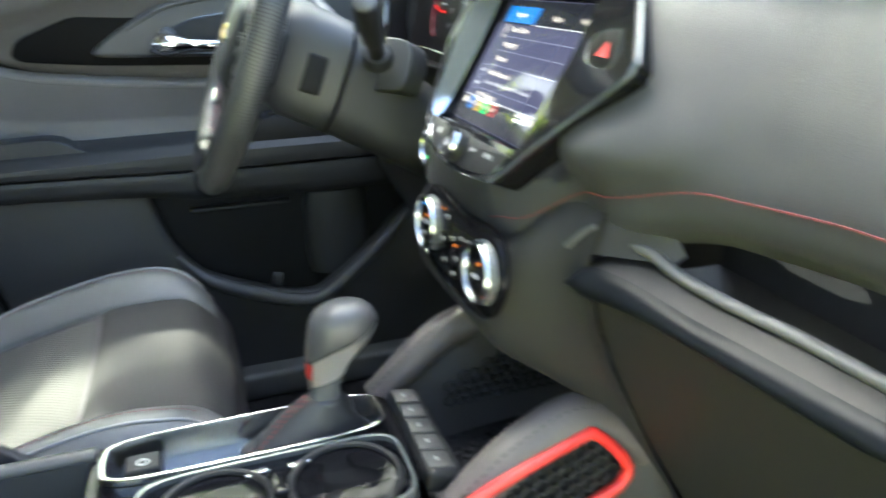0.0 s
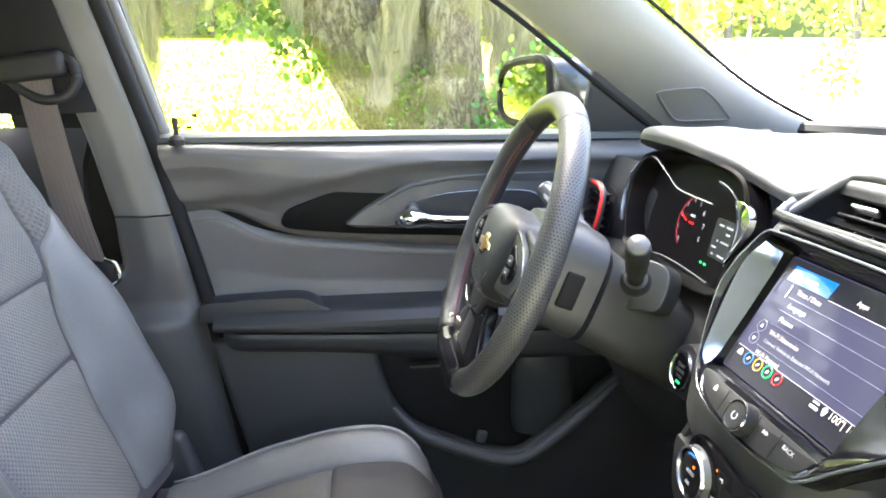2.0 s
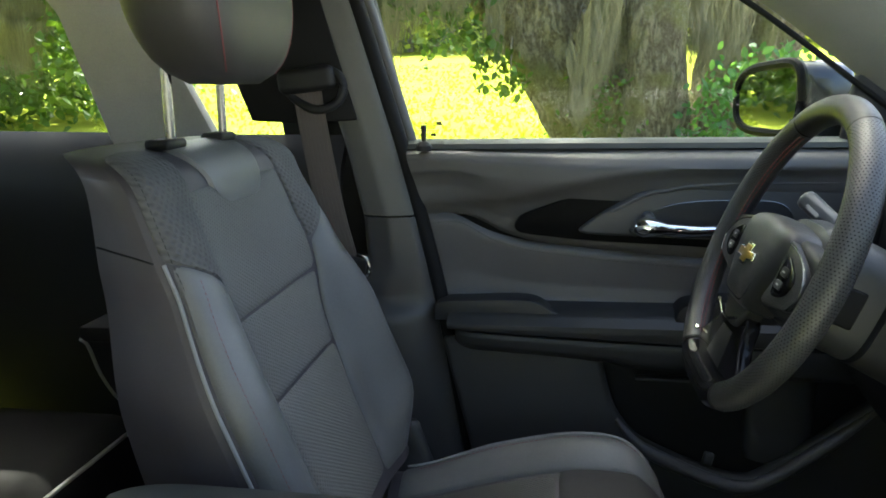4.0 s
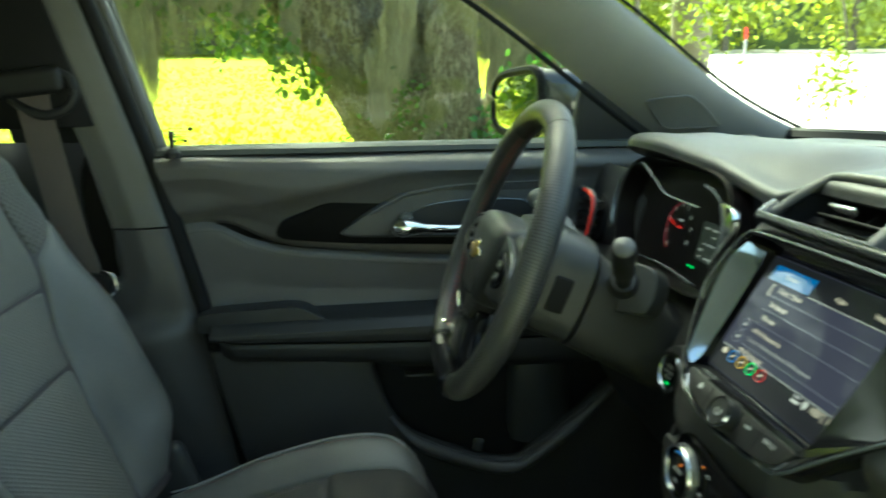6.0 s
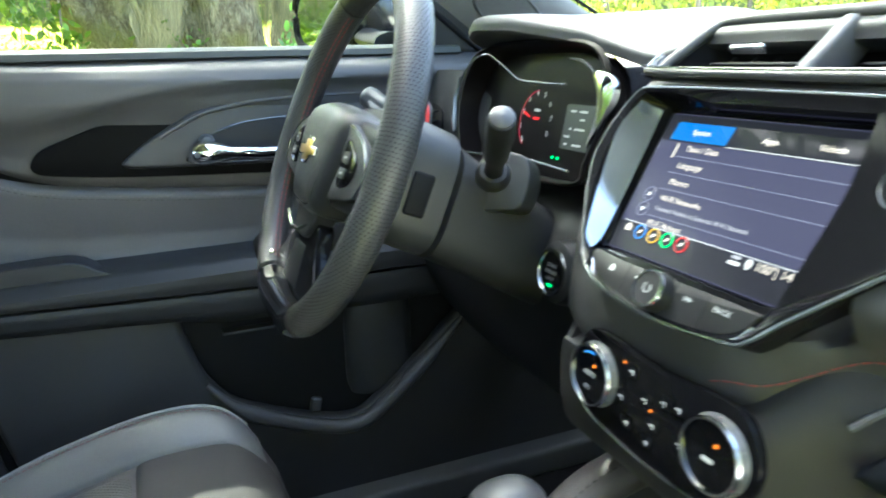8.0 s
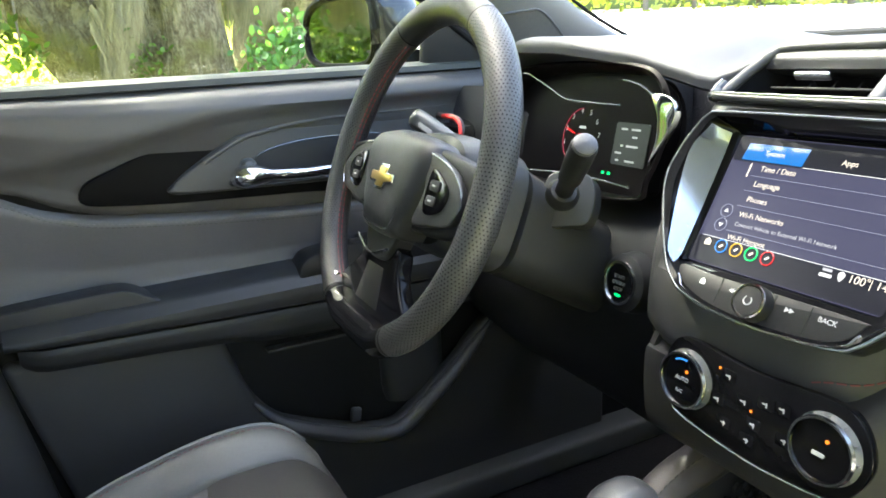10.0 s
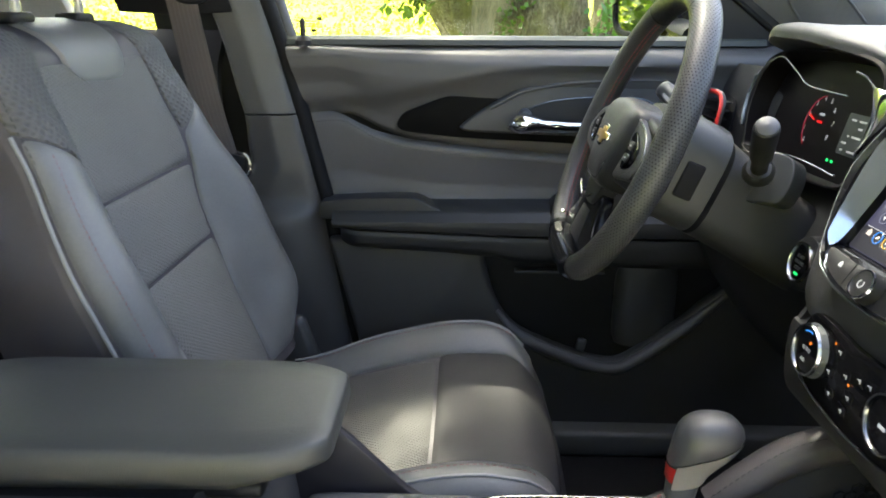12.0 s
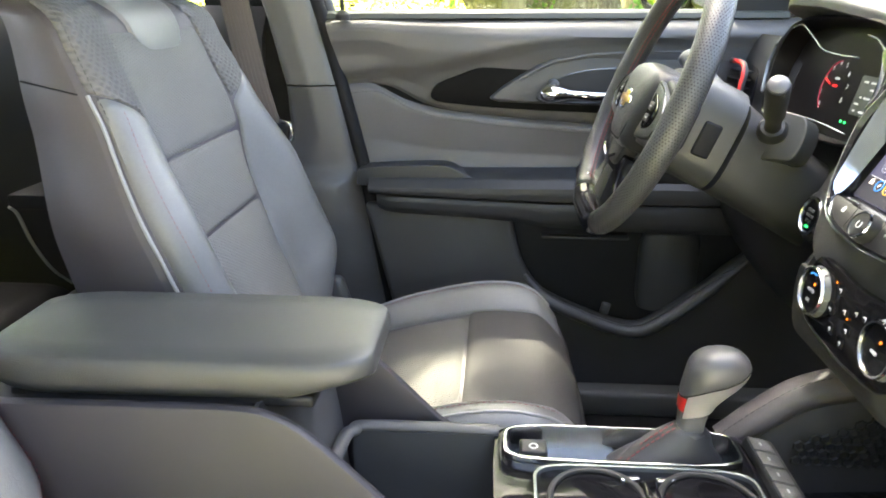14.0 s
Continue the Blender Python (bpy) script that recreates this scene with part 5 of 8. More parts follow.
    Q = frame_of(A.lerp(B, 0.72) + Vector((-0.0128, -0.002, 0.004)), (B - A).normalized() * -1, (0, 0, 1))
    part("marking", plate(rounded(0.022, 0.006, 0.002), 0, 0.0004, Q), M_MARK, ls, "white printed symbols")

# ---- dashboard ----


def wind_x(y):
    return 0.80 - 0.18 * (y / 0.62) ** 2


BROW_X = [(-0.72, 0.360), (-0.20, 0.350), (-0.155, 0.355), (0.155, 0.355), (0.175, 0.338), (0.26, 0.318), (0.36, 0.296), (0.43, 0.285), (0.47, 0.298), (0.51, 0.360), (0.58, 0.42), (0.66, 0.45)]
BROW_Z = [(-0.72, 1.078), (-0.20, 1.088), (-0.155, 1.102), (0.135, 1.102), (0.175, 1.083), (0.26, 1.108), (0.36, 1.123), (0.43, 1.126), (0.47, 1.117), (0.51, 1.096), (0.58, 1.085), (0.66, 1.08)]


def build_dash():
    d = thing("dashboard", (0.45, 0, 0.40), "dark grey soft dashboard with red stitching", "dashboard")

    def top(u, v):
        y = 0.655 - 1.375 * u
        xw, xb, zb = wind_x(y), lerp(y, BROW_X), lerp(y, BROW_Z)
        hood = soft(y, [(0.15, 0), (0.22, 1), (0.45, 1), (0.52, 0)])
        crest = 1.110 + 0.014 * hood
        pts = [(xw, 1.100), (xw - 0.10, 1.104), (0.45 * xb + 0.55 * xw, 1.106), (xb + 0.13, crest), (xb + 0.07, crest + 0.001 + (zb - crest) * 0.35), (xb + 0.025, zb + 0.003), (xb + 0.004, zb - 0.001), (xb, zb - 0.010), (xb + 0.008, zb - 0.018), (xb + 0.07, zb - 0.030)]
        q = [(p[0], 0, p[1]) for p in pts]
        c = spline(q, 37)[min(36, round(v * 36))]
        return (c.x, y, c.z)

    part("top_pad", sheet(top, 100, 36), M_DASH, d, "soft dark dash top with instrument hood")
    part("defroster_strip", sheet(lambda u, v: (wind_x(0.5 - u) - 0.045 - 0.10 * v, 0.5 - u, 1.1085 + 0.002 * math.sin(math.pi * v)), 40, 6, 0.004), M_TRIM, d, "dark defroster strip at the windscreen")
    part("defroster_vent", box((0.66, 0.05, 1.112), (0.06, 0.24, 0.008), 0.003), M_TRIM2, d)

    # passenger's padded fascia, running in under the screen
    LOW_Z = [(-0.72, 0.957), (-0.30, 0.953), (-0.21, 0.946), (-0.12, 0.925), (-0.05, 0.890), (0.01, 0.870), (0.10, 0.885), (0.17, 0.90)]
    LOW_X = [(-0.72, 0.292), (-0.25, 0.290), (-0.12, 0.262), (-0.02, 0.226), (0.10, 0.222), (0.17, 0.24)]

    def fascia(u, v):
        y = 0.168 - 0.888 * u
        k = soft(y, [(-0.24, 0.0), (-0.11, 1.0)])
        zl, xl = soft(y, LOW_Z), soft(y, LOW_X)
        side = soft(y, [(0.135, 0.0), (0.168, 0.05)])
        a = [(0.350, 1.070), (0.338, 1.060), (0.318, 1.035), (0.302, 1.0), (0.294, 0.5 * (1.0 + zl)), (xl, zl), (xl + 0.005, zl - 0.020), (xl + 0.022, zl - 0.034)]
        b = [(0.325, 1.066), (0.306, 1.062), (0.288, 1.036), (0.266, 0.996), (0.243, 0.956), (xl, zl), (xl + 0.005, zl - 0.020), (xl + 0.022, zl - 0.034)]
        q = [((1 - k) * p[0] + k * r[0] + side, 0, (1 - k) * p[1] + k * r[1]) for p, r in zip(a, b)]
        c = spline(q, 61)[min(60, round(v * 60))]
        # set back behind the screen, which stands in a bowl
        dd = (1.048 - c.z) / 0.866
        well = soft(y, [(-0.105, 0.0), (-0.088, 1.0), (0.112, 1.0), (0.128, 0.0)]) * soft(dd, [(-0.012, 0.0), (0.0, 1.0), (0.124, 1.0), (0.145, 0.0)])
        return (c.x + 0.035 * well, y, c.z)

    part("fascia_pad", sheet(fascia, 130, 60), M_DASH, d, "soft dark fascia pad")
    part("fascia_stitching", stitches([Vector(fascia(u, 0.714)) + Vector((-0.0008, 0, 0)) for u in np.linspace(0.225, 0.98, 116)], 0.006, 0.0020, 0.0007), M_THREAD, d, "red stitching")

    # shelf, glove box and lower fascia on the passenger's side
    part("shelf_back", sheet(lambda u, v: (0.40 - 0.05 * v, -0.14 - 0.58 * u, 0.955 - 0.09 * v), 12, 4, 0.004), M_BLACK, d)
    part("shelf_floor", sheet(lambda u, v: (0.40 - 0.11 * v, -0.14 - 0.58 * u, 0.868 + 0.002 * v), 10, 4, 0.006), M_BLACK, d)
    low = spline([(0.2505, -0.119, 0.860), (0.2525, -0.130, 0.857), (0.259, -0.166, 0.861), (0.267, -0.211, 0.862), (0.274, -0.25, 0.861), (0.285, -0.311, 0.858), (0.294, -0.36, 0.857), (0.300, -0.50, 0.857), (0.302, -0.72, 0.857)], 60)
    high = spline([(0.2525, -0.119, 0.868), (0.256, -0.130, 0.878), (0.263, -0.166, 0.881), (0.272, -0.211, 0.877), (0.279, -0.25, 0.876), (0.290, -0.311, 0.874), (0.297, -0.36, 0.873), (0.303, -0.50, 0.873), (0.305, -0.72, 0.873)], 60)
    rail = [[a.lerp(b, k) + Vector((-0.007 * math.sin(math.pi * k) ** 0.7, 0, 0)) for k in np.linspace(0, 1, 11)] for a, b in zip(low, high)]
    bm = grid(rail)
    bmesh.ops.recalc_face_normals(bm, faces=bm.faces)
    bmesh.ops.solidify(bm, geom=bm.faces[:], thickness=0.006)
    part("shelf_rail", bm, M_RAILBLACK, d, "rounded glossy black shelf rail", 60)
    part("rail_top", grid([[p + Vector((0.001, 0, -0.001)) for p in high[5:]], [p + Vector((0.012, 0, 0.005)) for p in high[5:]], [p + Vector((0.024, 0, 0.008)) for p in high[5:]]]), M_GLOVE, d, "brown-grey top of the shelf rail", 60)
    ledge = spline([(0.276, -0.150, 0.897), (0.279, -0.166, 0.896), (0.284, -0.186, 0.889), (0.291, -0.226, 0.886), (0.298, -0.26, 0.885), (0.306, -0.308, 0.882), (0.313, -0.36, 0.881), (0.319, -0.72, 0.881)], 50)
    part("shelf_lip", sheet(lambda u, v: (0.2575 + 0.026 * u + 0.010 * v, -0.1285 - 0.050 * u, (0.886 + 0.008 * u) + 0.036 * v * (1 - 0.9 * u ** 3)), 10, 6, 0.004), M_SURROUND, d, "dark plastic lip above the shelf", 60)
    part("shelf_trim", tube(ledge, 0.0048, 10, flat=0.8), M_TRIM2, d, "grey trim edge of the shelf", 60)
    part("glove_box", sheet(lambda u, v: (lerp(-0.1295 - 0.59 * u, [(-0.72, 0.312), (-0.36, 0.306), (-0.19, 0.273), (-0.13, 0.2585)]) + 0.03 * v + 0.13 * v ** 1.4, -0.1295 - 0.59 * u, 0.866 - 0.30 * v), 24, 24), M_GLOVE, d, "dark plastic glove box lid", 80)
    part("fascia_core", box((0.53, -0.43, 0.715), (0.11, 0.60, 0.30), 0.004), M_BLACK, d)

    def lower(u, v):
        y = 0.118 - 0.251 * u
        k = soft(y, [(-0.125, 1.0), (-0.045, 0.0)])
        zl = soft(y, LOW_Z) - 0.010
        near = [(0.240, zl), (0.226, zl - 0.015), (0.2145, 0.855), (0.216, 0.800), (0.234, 0.773), (0.288, 0.750), (0.36, 0.735)]
        far = [(0.267, 0.918), (0.256, 0.892), (0.257, 0.862), (0.2725, 0.810), (0.3025, 0.750), (0.334, 0.690), (0.370, 0.630)]
        q = [((1 - k) * a + k * c, 0, (1 - k) * b + k * e) for (a, b), (c, e) in zip(near, far)]
        c = spline(q, 25)[min(24, round(v * 24))]
        return (c.x, y, c.z)

    part("climate_surround", sheet(lower, 50, 24), M_SURROUND, d, "dark plastic surround of the climate controls")
    part("accent_bar", tube(spline([Vector(lower(0.985, 0.09)) + Vector((-0.002, 0, 0)), Vector(lower(0.950, 0.14)) + Vector((-0.002, 0, 0)), Vector(lower(0.907, 0.21)) + Vector((-0.002, 0, 0))], 10), 0.0022, 6), M_SATIN, d)

    # driver's knee panel and the panel round the start button
    def knee(u, v):
        y = 0.168 + 0.50 * u
        q = [(0.330, 0, 0.985), (0.318, 0, 0.955), (0.285, 0, 0.925), (0.268, 0, 0.885), (0.275, 0, 0.82), (0.305, 0, 0.74), (0.37, 0, 0.66), (0.50, 0, 0.60)]
        c = spline(q, 31)[min(30, round(v * 30))]
        dip = 0.03 * math.exp(-((y - CY) / 0.10) ** 2) * soft(v, [(0, 1), (0.5, 0.4), (1, 0)])
        return (c.x + dip + 0.05 * max(0, u - 0.75), y, c.z)

    part("knee_panel", sheet(knee, 30, 30), M_BLACK, d, "dark knee panel under the wheel")
    part("stack_side", sheet(lambda u, v: (lerp(0.98 - 0.36 * u, [(0.62, 0.30), (0.735, 0.30), (0.77, 0.238), (0.80, 0.2175), (0.855, 0.2165), (0.89, 0.236), (0.93, 0.264), (0.98, 0.294)]) * (1 - v) + 0.50 * v, 0.119 - 0.006 * v, 0.98 - 0.36 * u), 36, 6, 0.006), M_SURROUND, d)
    part("knee_clip", box((0.290, 0.175, 0.775), (0.004, 0.006, 0.004), 0.001), M_SATIN, d)
    # binnacle flanks between hood, air vent and door
    part("end_panel", sheet(lambda u, v: (0.316 - 0.012 * u + 0.03 * v ** 3, 0.470 + 0.19 * u, 0.92 + 0.145 * v), 8, 8, 0.004), M_BLACK, d)

    # centre air vents
    V = frame_of((0.318, 0, 1.070), (0, -1, 0), (0.78, 0, 0.62))
    v = thing("centre_air_vent", (0.33, 0, 1.06), "wide centre air vent with chrome tabs and gloss black lower strip", "air vent")
    part("duct", merged(box(V @ Vector((0, 0.022, -0.055)), (0.008, 0.30, 0.06), 0.0, V.to_3x3().to_4x4() @ pose(0, 0, 0, 0, 0, 90))), M_RUBBER, v)
    outer = spline([(-0.143, -0.004, 0), (-0.128, 0.043, 0), (-0.108, 0.056, 0), (-0.02, 0.058, 0), (0.07, 0.055, 0), (0.125, 0.048, 0), (0.152, -0.006, 0)], 40)
    part("upper_frame", tube([V @ (q + Vector((0, 0.003, -0.002))) for q in outer], 0.0050, 14), M_TRIM, v, "", 60)
    bm = bmesh.new()
    back = [bm.verts.new(V @ Vector((q.x * 0.96, q.y, -0.050))) for q in outer]
    front = [bm.verts.new(V @ Vector((q.x, q.y, 0.0))) for q in outer]
    for i in range(39):
        bm.faces.new((back[i], back[i + 1], front[i + 1], front[i]))
    bm.faces.new(back)
    part("housing", bm, M_RUBBER, v)
    part("divider", box(V @ Vector((-0.004, 0.022, -0.012)), (0.012, 0.064, 0.030), 0.004, V.to_3x3().to_4x4(), 3), M_TRIM2, v, "grey middle divider")
    for sg in (-1, 1):
        for k in range(2):
            part("slat", box(V @ Vector((sg * 0.066, 0.010 + 0.018 * k, -0.024)), (0.110 - 0.012 * k, 0.0025, 0.020), 0.001, V.to_3x3().to_4x4() @ pose(0, 0, 0, 25, 0, 0)), M_RUBBER, v)
        for k in range(5):
            part("fin", box(V @ Vector((sg * (0.025 + 0.022 * k), 0.020, -0.036)), (0.002, 0.05, 0.02), 0.0, V.to_3x3().to_4x4()), M_RUBBER, v)
        part("tab", box(V @ Vector((sg * 0.070, 0.024, -0.002)), (0.032, 0.0045, 0.008), 0.0020, V.to_3x3().to_4x4(), 3), M_SILVER, v, "chrome vent tab")
    strip = spline([(-0.148, 0.010, 0.0), (-0.144, -0.005, 0.003), (-0.128, -0.0105, 0.004), (0, -0.013, 0.005), (0.140, -0.011, 0.004), (0.165, -0.009, 0.0), (0.30, -0.004, -0.012)], 50)
    part("lower_strip", tube([V @ q for q in strip], 0.0055, 10, flat=0.9), M_STRIPBLACK, v, "gloss black lower strip", 60)
    part("strip_edge", tube([V @ (q + Vector((0, 0.0015, 0.0052))) for q in strip], 0.0007, 6), M_SILVER, v, "thin bright edge")

    # driver's side vent with a red surround
    s = thing("side_air_vent", (0.33, 0.56, 1.0), "small side air vent with red surround", "air vent")
    W = frame_of((0.288, 0.630, 0.985), (0, -1, 0), (0.20, 0, 0.98))
    hexa = [(-0.045, 0.034), (-0.02, 0.038), (0.020, 0.036), (0.040, 0.022), (0.043, -0.020), (0.026, -0.038), (-0.03, -0.036), (-0.047, 0.0)]
    loop = spline([(a, b, 0) for a, b in hexa], 40, True)
    part("surround", tube([W @ q for q in loop], 0.005, 8, True), M_TRIM2, s)
    part("red_surround", tube([W @ (q + Vector((0.001, 0, 0.002))) for q in loop[4:25]], [0.002] + [0.0038] * 19 + [0.002], 10), M_RED, s, "red vent surround", 60)
    part("well", plate([(q.x, q.y) for q in loop], -0.03, -0.02, W), M_RUBBER, s)
    for k in range(5):
        part("slat", box(W @ Vector((0, -0.026 + 0.013 * k, -0.008)), (0.078, 0.0025, 0.014), 0.001, W.to_3x3().to_4x4() @ pose(0, 0, 0, 20, 0, 0)), M_BLACK, s)


M_SURROUND = mat("dark_stack_plastic", (0.024, 0.023, 0.023), 0.5, bump=0.25, grain=1800, cells=True, spec=0.35)
M_STRIPBLACK = mat("gloss_black_strip", (0.020, 0.021, 0.023), 0.22, vary=0.05)
M_GLOVE = mat("black_glove_box_plastic", (0.021, 0.020, 0.019), 0.52, bump=0.25, grain=1800, cells=True, spec=0.3)
M_RAILBLACK = mat("satin_black_rail", (0.007, 0.008, 0.010), 0.34, vary=0.08, spec=0.09)
M_SILVER_DARK = mat("dark_satin_strip", (0.11, 0.12, 0.125), 0.25, 0.6, vary=0.1)
M_BOOT = mat("black_boot_leather", (0.030, 0.029, 0.030), 0.45, bump=0.4, grain=900, cells=True)
M_KNOB = mat("grey_shift_knob_leather", (0.048, 0.047, 0.049), 0.4, bump=0.3, grain=1000, cells=True)
M_RAIL = mat("brown_grey_rail_vinyl", (0.086, 0.074, 0.071), 0.5, bump=0.35, grain=1000, cells=True)
M_CLUSTER = mat("dark_cluster_face", (0.006, 0.005, 0.005), 0.3, vary=0.1, spec=0.08)


def build_cluster():
    c = thing("instrument_cluster", (0.35, CY, 0.97), "instrument cluster with red rev counter and small display", "instrument panel")
    K = frame_of((0.297, CY + 0.003, 1.013), (0, -1, 0), (0.22, 0, 0.975))
    ol = [(-0.158, -0.020), (-0.172, 0.014), (-0.168, 0.046), (-0.146, 0.065), (-0.111, 0.074), (-0.080, 0.066), (-0.053, 0.057), (-0.018, 0.0455), (0.033, 0.043), (0.074, 0.0425), (0.084, 0.052), (0.074, 0.068), (0.098, 0.064), (0.123, 0.051), (0.134, 0.033), (0.138, 0.006), (0.132, -0.014), (0.110, -0.039), (0.062, -0.037), (0.007, -0.037), (-0.060, -0.042), (-0.120, -0.046)]
    full = [(-0.168, 0.020), (-0.150, 0.066), (-0.10, 0.082), (0.0, 0.086), (0.09, 0.082), (0.128, 0.066), (0.146, 0.028), (0.134, -0.026), (0.106, -0.052), (-0.110, -0.054), (-0.150, -0.030)]
    floop = spline([(a, b, 0) for a, b in full], 60, True)
    part("housing", merged(grid([[K @ Vector((q.x * s, q.y * s, h)) for q in floop] for s, h in ((1.03, 0.0), (1.0, 0.002), (0.97, 0.0), (0.93, -0.028))], close_u=True)), M_CLUSTER, c, "", 50)
    part("face", plate([(q.x * 0.94, q.y * 0.94) for q in floop], -0.034, -0.028, K), M_CLUSTER, c, "black instrument face")
    for run in (ol[:10], ol[11:17], ol[17:]):
        part("bezel", tube([K @ Vector((q.x, q.y, 0.001)) for q in spline([(a, b, 0) for a, b in run], 60)], 0.0012, 6), M_SILVER_DARK, c, "thin bright bezel")
    fl = spline([(0.122, 0.054, 0), (0.147, 0.052, 0), (0.157, 0.036, 0), (0.148, 0.012, 0), (0.138, -0.006, 0), (0.134, -0.010, 0), (0.138, 0.010, 0), (0.134, 0.034, 0)], 32, True)
    part("side_flare", plate([(q.x, q.y) for q in fl][::-1], -0.004, 0.004, K, 0.002, 3), M_CHROME, c, "wide chrome flare")
    part("side_flare", tube([K @ Vector((x, y, 0.002)) for x, y in ((-0.171, 0.045), (-0.176, 0.02), (-0.168, -0.008), (-0.160, -0.024))], 0.0026, 8), M_SILVER_DARK, c)

    def dial(cx, cy, r, mats, n, parent):
        arc = [K @ Vector((cx + r * math.cos(radians(a)), cy + r * math.sin(radians(a)), -0.0265)) for a in np.linspace(mats[1], mats[2], 24)]
        return part("dial_arc", tube(arc, 0.0006, 6), mats[0], parent, "red dial arc")

    TX, TY = -0.014, 0.005
    dial(TX, TY, 0.034, (M_DRED, 95, 235), 8, c)
    for i, a in enumerate(range(225, -60, -31)):
        x, y = TX + 0.031 * math.cos(radians(a)), TY + 0.031 * math.sin(radians(a))
        if i < 9:
            words(str(i), 0.0085, K @ pose(x, y, -0.0268), M_MARK, c, "dial_number", "CENTER")
    part("needle", plate([(-0.026, 0.0014), (-0.012, 0.0007), (-0.012, -0.0007), (-0.026, -0.0014), (-0.032, 0.0)], 0, 0.001, K @ pose(TX, TY, -0.0262, 0, 0, -18)), M_LRED, c, "red needle")
    for dy, w, m in ((0.012, 0.012, M_MARK), (0.003, 0.013, M_LRED)):
        part("dial_label", plate(rounded(w, 0.003, 0.001), 0, 0.0003, K @ pose(TX, TY + dy, -0.0268)), m, c)
    disp = part("display", plate(rounded(0.052, 0.046, 0.003, cx=0.071, cy=0.004), 0, 0.001, K @ pose(0, 0, -0.027)), M_INFO, c, "dark trip display with pale text")
    for dx, dy, w in ((-0.012, 0.016, 0.010), (0.006, 0.016, 0.014), (0.006, 0.008, 0.008), (-0.012, -0.002, 0.004), (0.004, -0.002, 0.018), (-0.016, -0.010, 0.010), (-0.016, -0.018, 0.005), (0.004, -0.018, 0.015)):
        part("display_line", plate(rounded(w, 0.0022, 0.0006, cx=0.071 + dx, cy=0.004 + dy), 0, 0.0003, K @ pose(0, 0, -0.0258)), M_MARK, disp)
    for x in (0.035, 0.045):
        part("ready_lamp", plate(rounded(0.005, 0.003, 0.001, cx=x, cy=-0.030), 0, 0.0004, K @ pose(0, 0, -0.0268)), M_LGREEN, c, "green lamp")


STACK = frame_of((0.292, 0.0, 1.048), (0, -1, 0), (0.5, 0, 0.866))


def build_screen():
    s = thing("infotainment_unit", (0.26, 0, 0.92), "gloss black infotainment unit with a lit settings screen", "car display")

    def P(r, d, h):
        return STACK @ pose(r, -d, h)

    ol = [(-0.130, -0.004), (-0.115, -0.007), (-0.02, -0.008), (0.090, -0.007), (0.108, -0.003), (0.122, 0.008), (0.149, 0.042), (0.151, 0.050), (0.147, 0.059), (0.116, 0.090), (0.082, 0.125), (0.066, 0.143), (0.050, 0.150), (-0.016, 0.155), (-0.070, 0.150), (-0.098, 0.137), (-0.122, 0.106), (-0.145, 0.062), (-0.146, 0.034), (-0.138, 0.008)]
    loop = spline([(a, -b, 0) for a, b in ol], 105, True)
    FLOOR = -0.0175

    def inner(q, k=0.0):
        return (min(0.070 + k, max(-0.108 - k, q.x)), min(-0.003 + k, max(-0.119 - k, q.y)))

    # a shallow bowl: back, outer wall, rim, sloping inner wall and floor
    rows = []
    for s0, h in ((0.97, -0.020), (1.0, -0.002), (1.0, 0.004), (0.985, 0.006)):
        rows.append([STACK @ Vector((q.x * s0, q.y * s0 - 0.08 * (1 - s0), h)) for q in loop])
    for keep, h in ((0.75, 0.0045), (0.10, 0.0035)):
        row = []
        for q in loop:
            k = keep + (0.75 - keep) * soft(q.x, [(-0.09, 1.0), (-0.05, 0.0)])
            row.append(STACK @ Vector((*[k * a + (1 - k) * b for a, b in zip((q.x * 0.985, q.y * 0.985 - 0.0012), inner(q))], h)))
        rows.append(row)
    rows.append([STACK @ Vector((*inner(q, 0.002), FLOOR + 0.002)) for q in loop])
    rows.append([STACK @ Vector((*inner(q), FLOOR)) for q in loop])
    part("housing", grid(rows, close_u=True), M_GLOSS, s, "gloss black recessed housing", 35)
    part("chrome_edge", tube([STACK @ Vector((q.x, q.y, 0.004)) for q in loop], 0.0015, 8, True), M_SILVER_DARK, s, "dark chrome edge")
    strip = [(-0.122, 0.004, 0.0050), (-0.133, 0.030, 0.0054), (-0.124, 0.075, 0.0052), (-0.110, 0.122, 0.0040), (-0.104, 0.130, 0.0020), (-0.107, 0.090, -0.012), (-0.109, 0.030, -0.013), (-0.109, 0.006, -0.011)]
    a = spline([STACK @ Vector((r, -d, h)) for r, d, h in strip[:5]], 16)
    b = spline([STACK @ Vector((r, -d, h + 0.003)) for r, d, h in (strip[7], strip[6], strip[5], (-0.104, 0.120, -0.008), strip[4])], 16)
    part("side_strip", grid([a, [p.lerp(q, 0.5) + Vector((-0.001, 0, 0)) for p, q in zip(a, b)], b]), M_STRIPGLASS, s, "polished strip beside the screen, tinted pale for reflected sky")
    glass = part("screen", plate(rounded(0.174, 0.114, 0.003, cx=-0.0185, cy=-0.061), FLOOR, FLOOR + 0.0012, STACK), M_SCREEN, s, "lit touch screen with settings menu")
    h = FLOOR + 0.0014
    part("lower_band", plate(rounded(0.173, 0.022, 0.001, cx=-0.0185, cy=-0.1062), 0, 0.0002, STACK @ pose(0, 0, h)), M_SCREEN_LOW, glass)
    part("tab_bar", plate(rounded(0.173, 0.0215, 0.001, cx=-0.0185, cy=-0.0155), 0, 0.0002, STACK @ pose(0, 0, h)), M_SCREEN_LOW, glass)
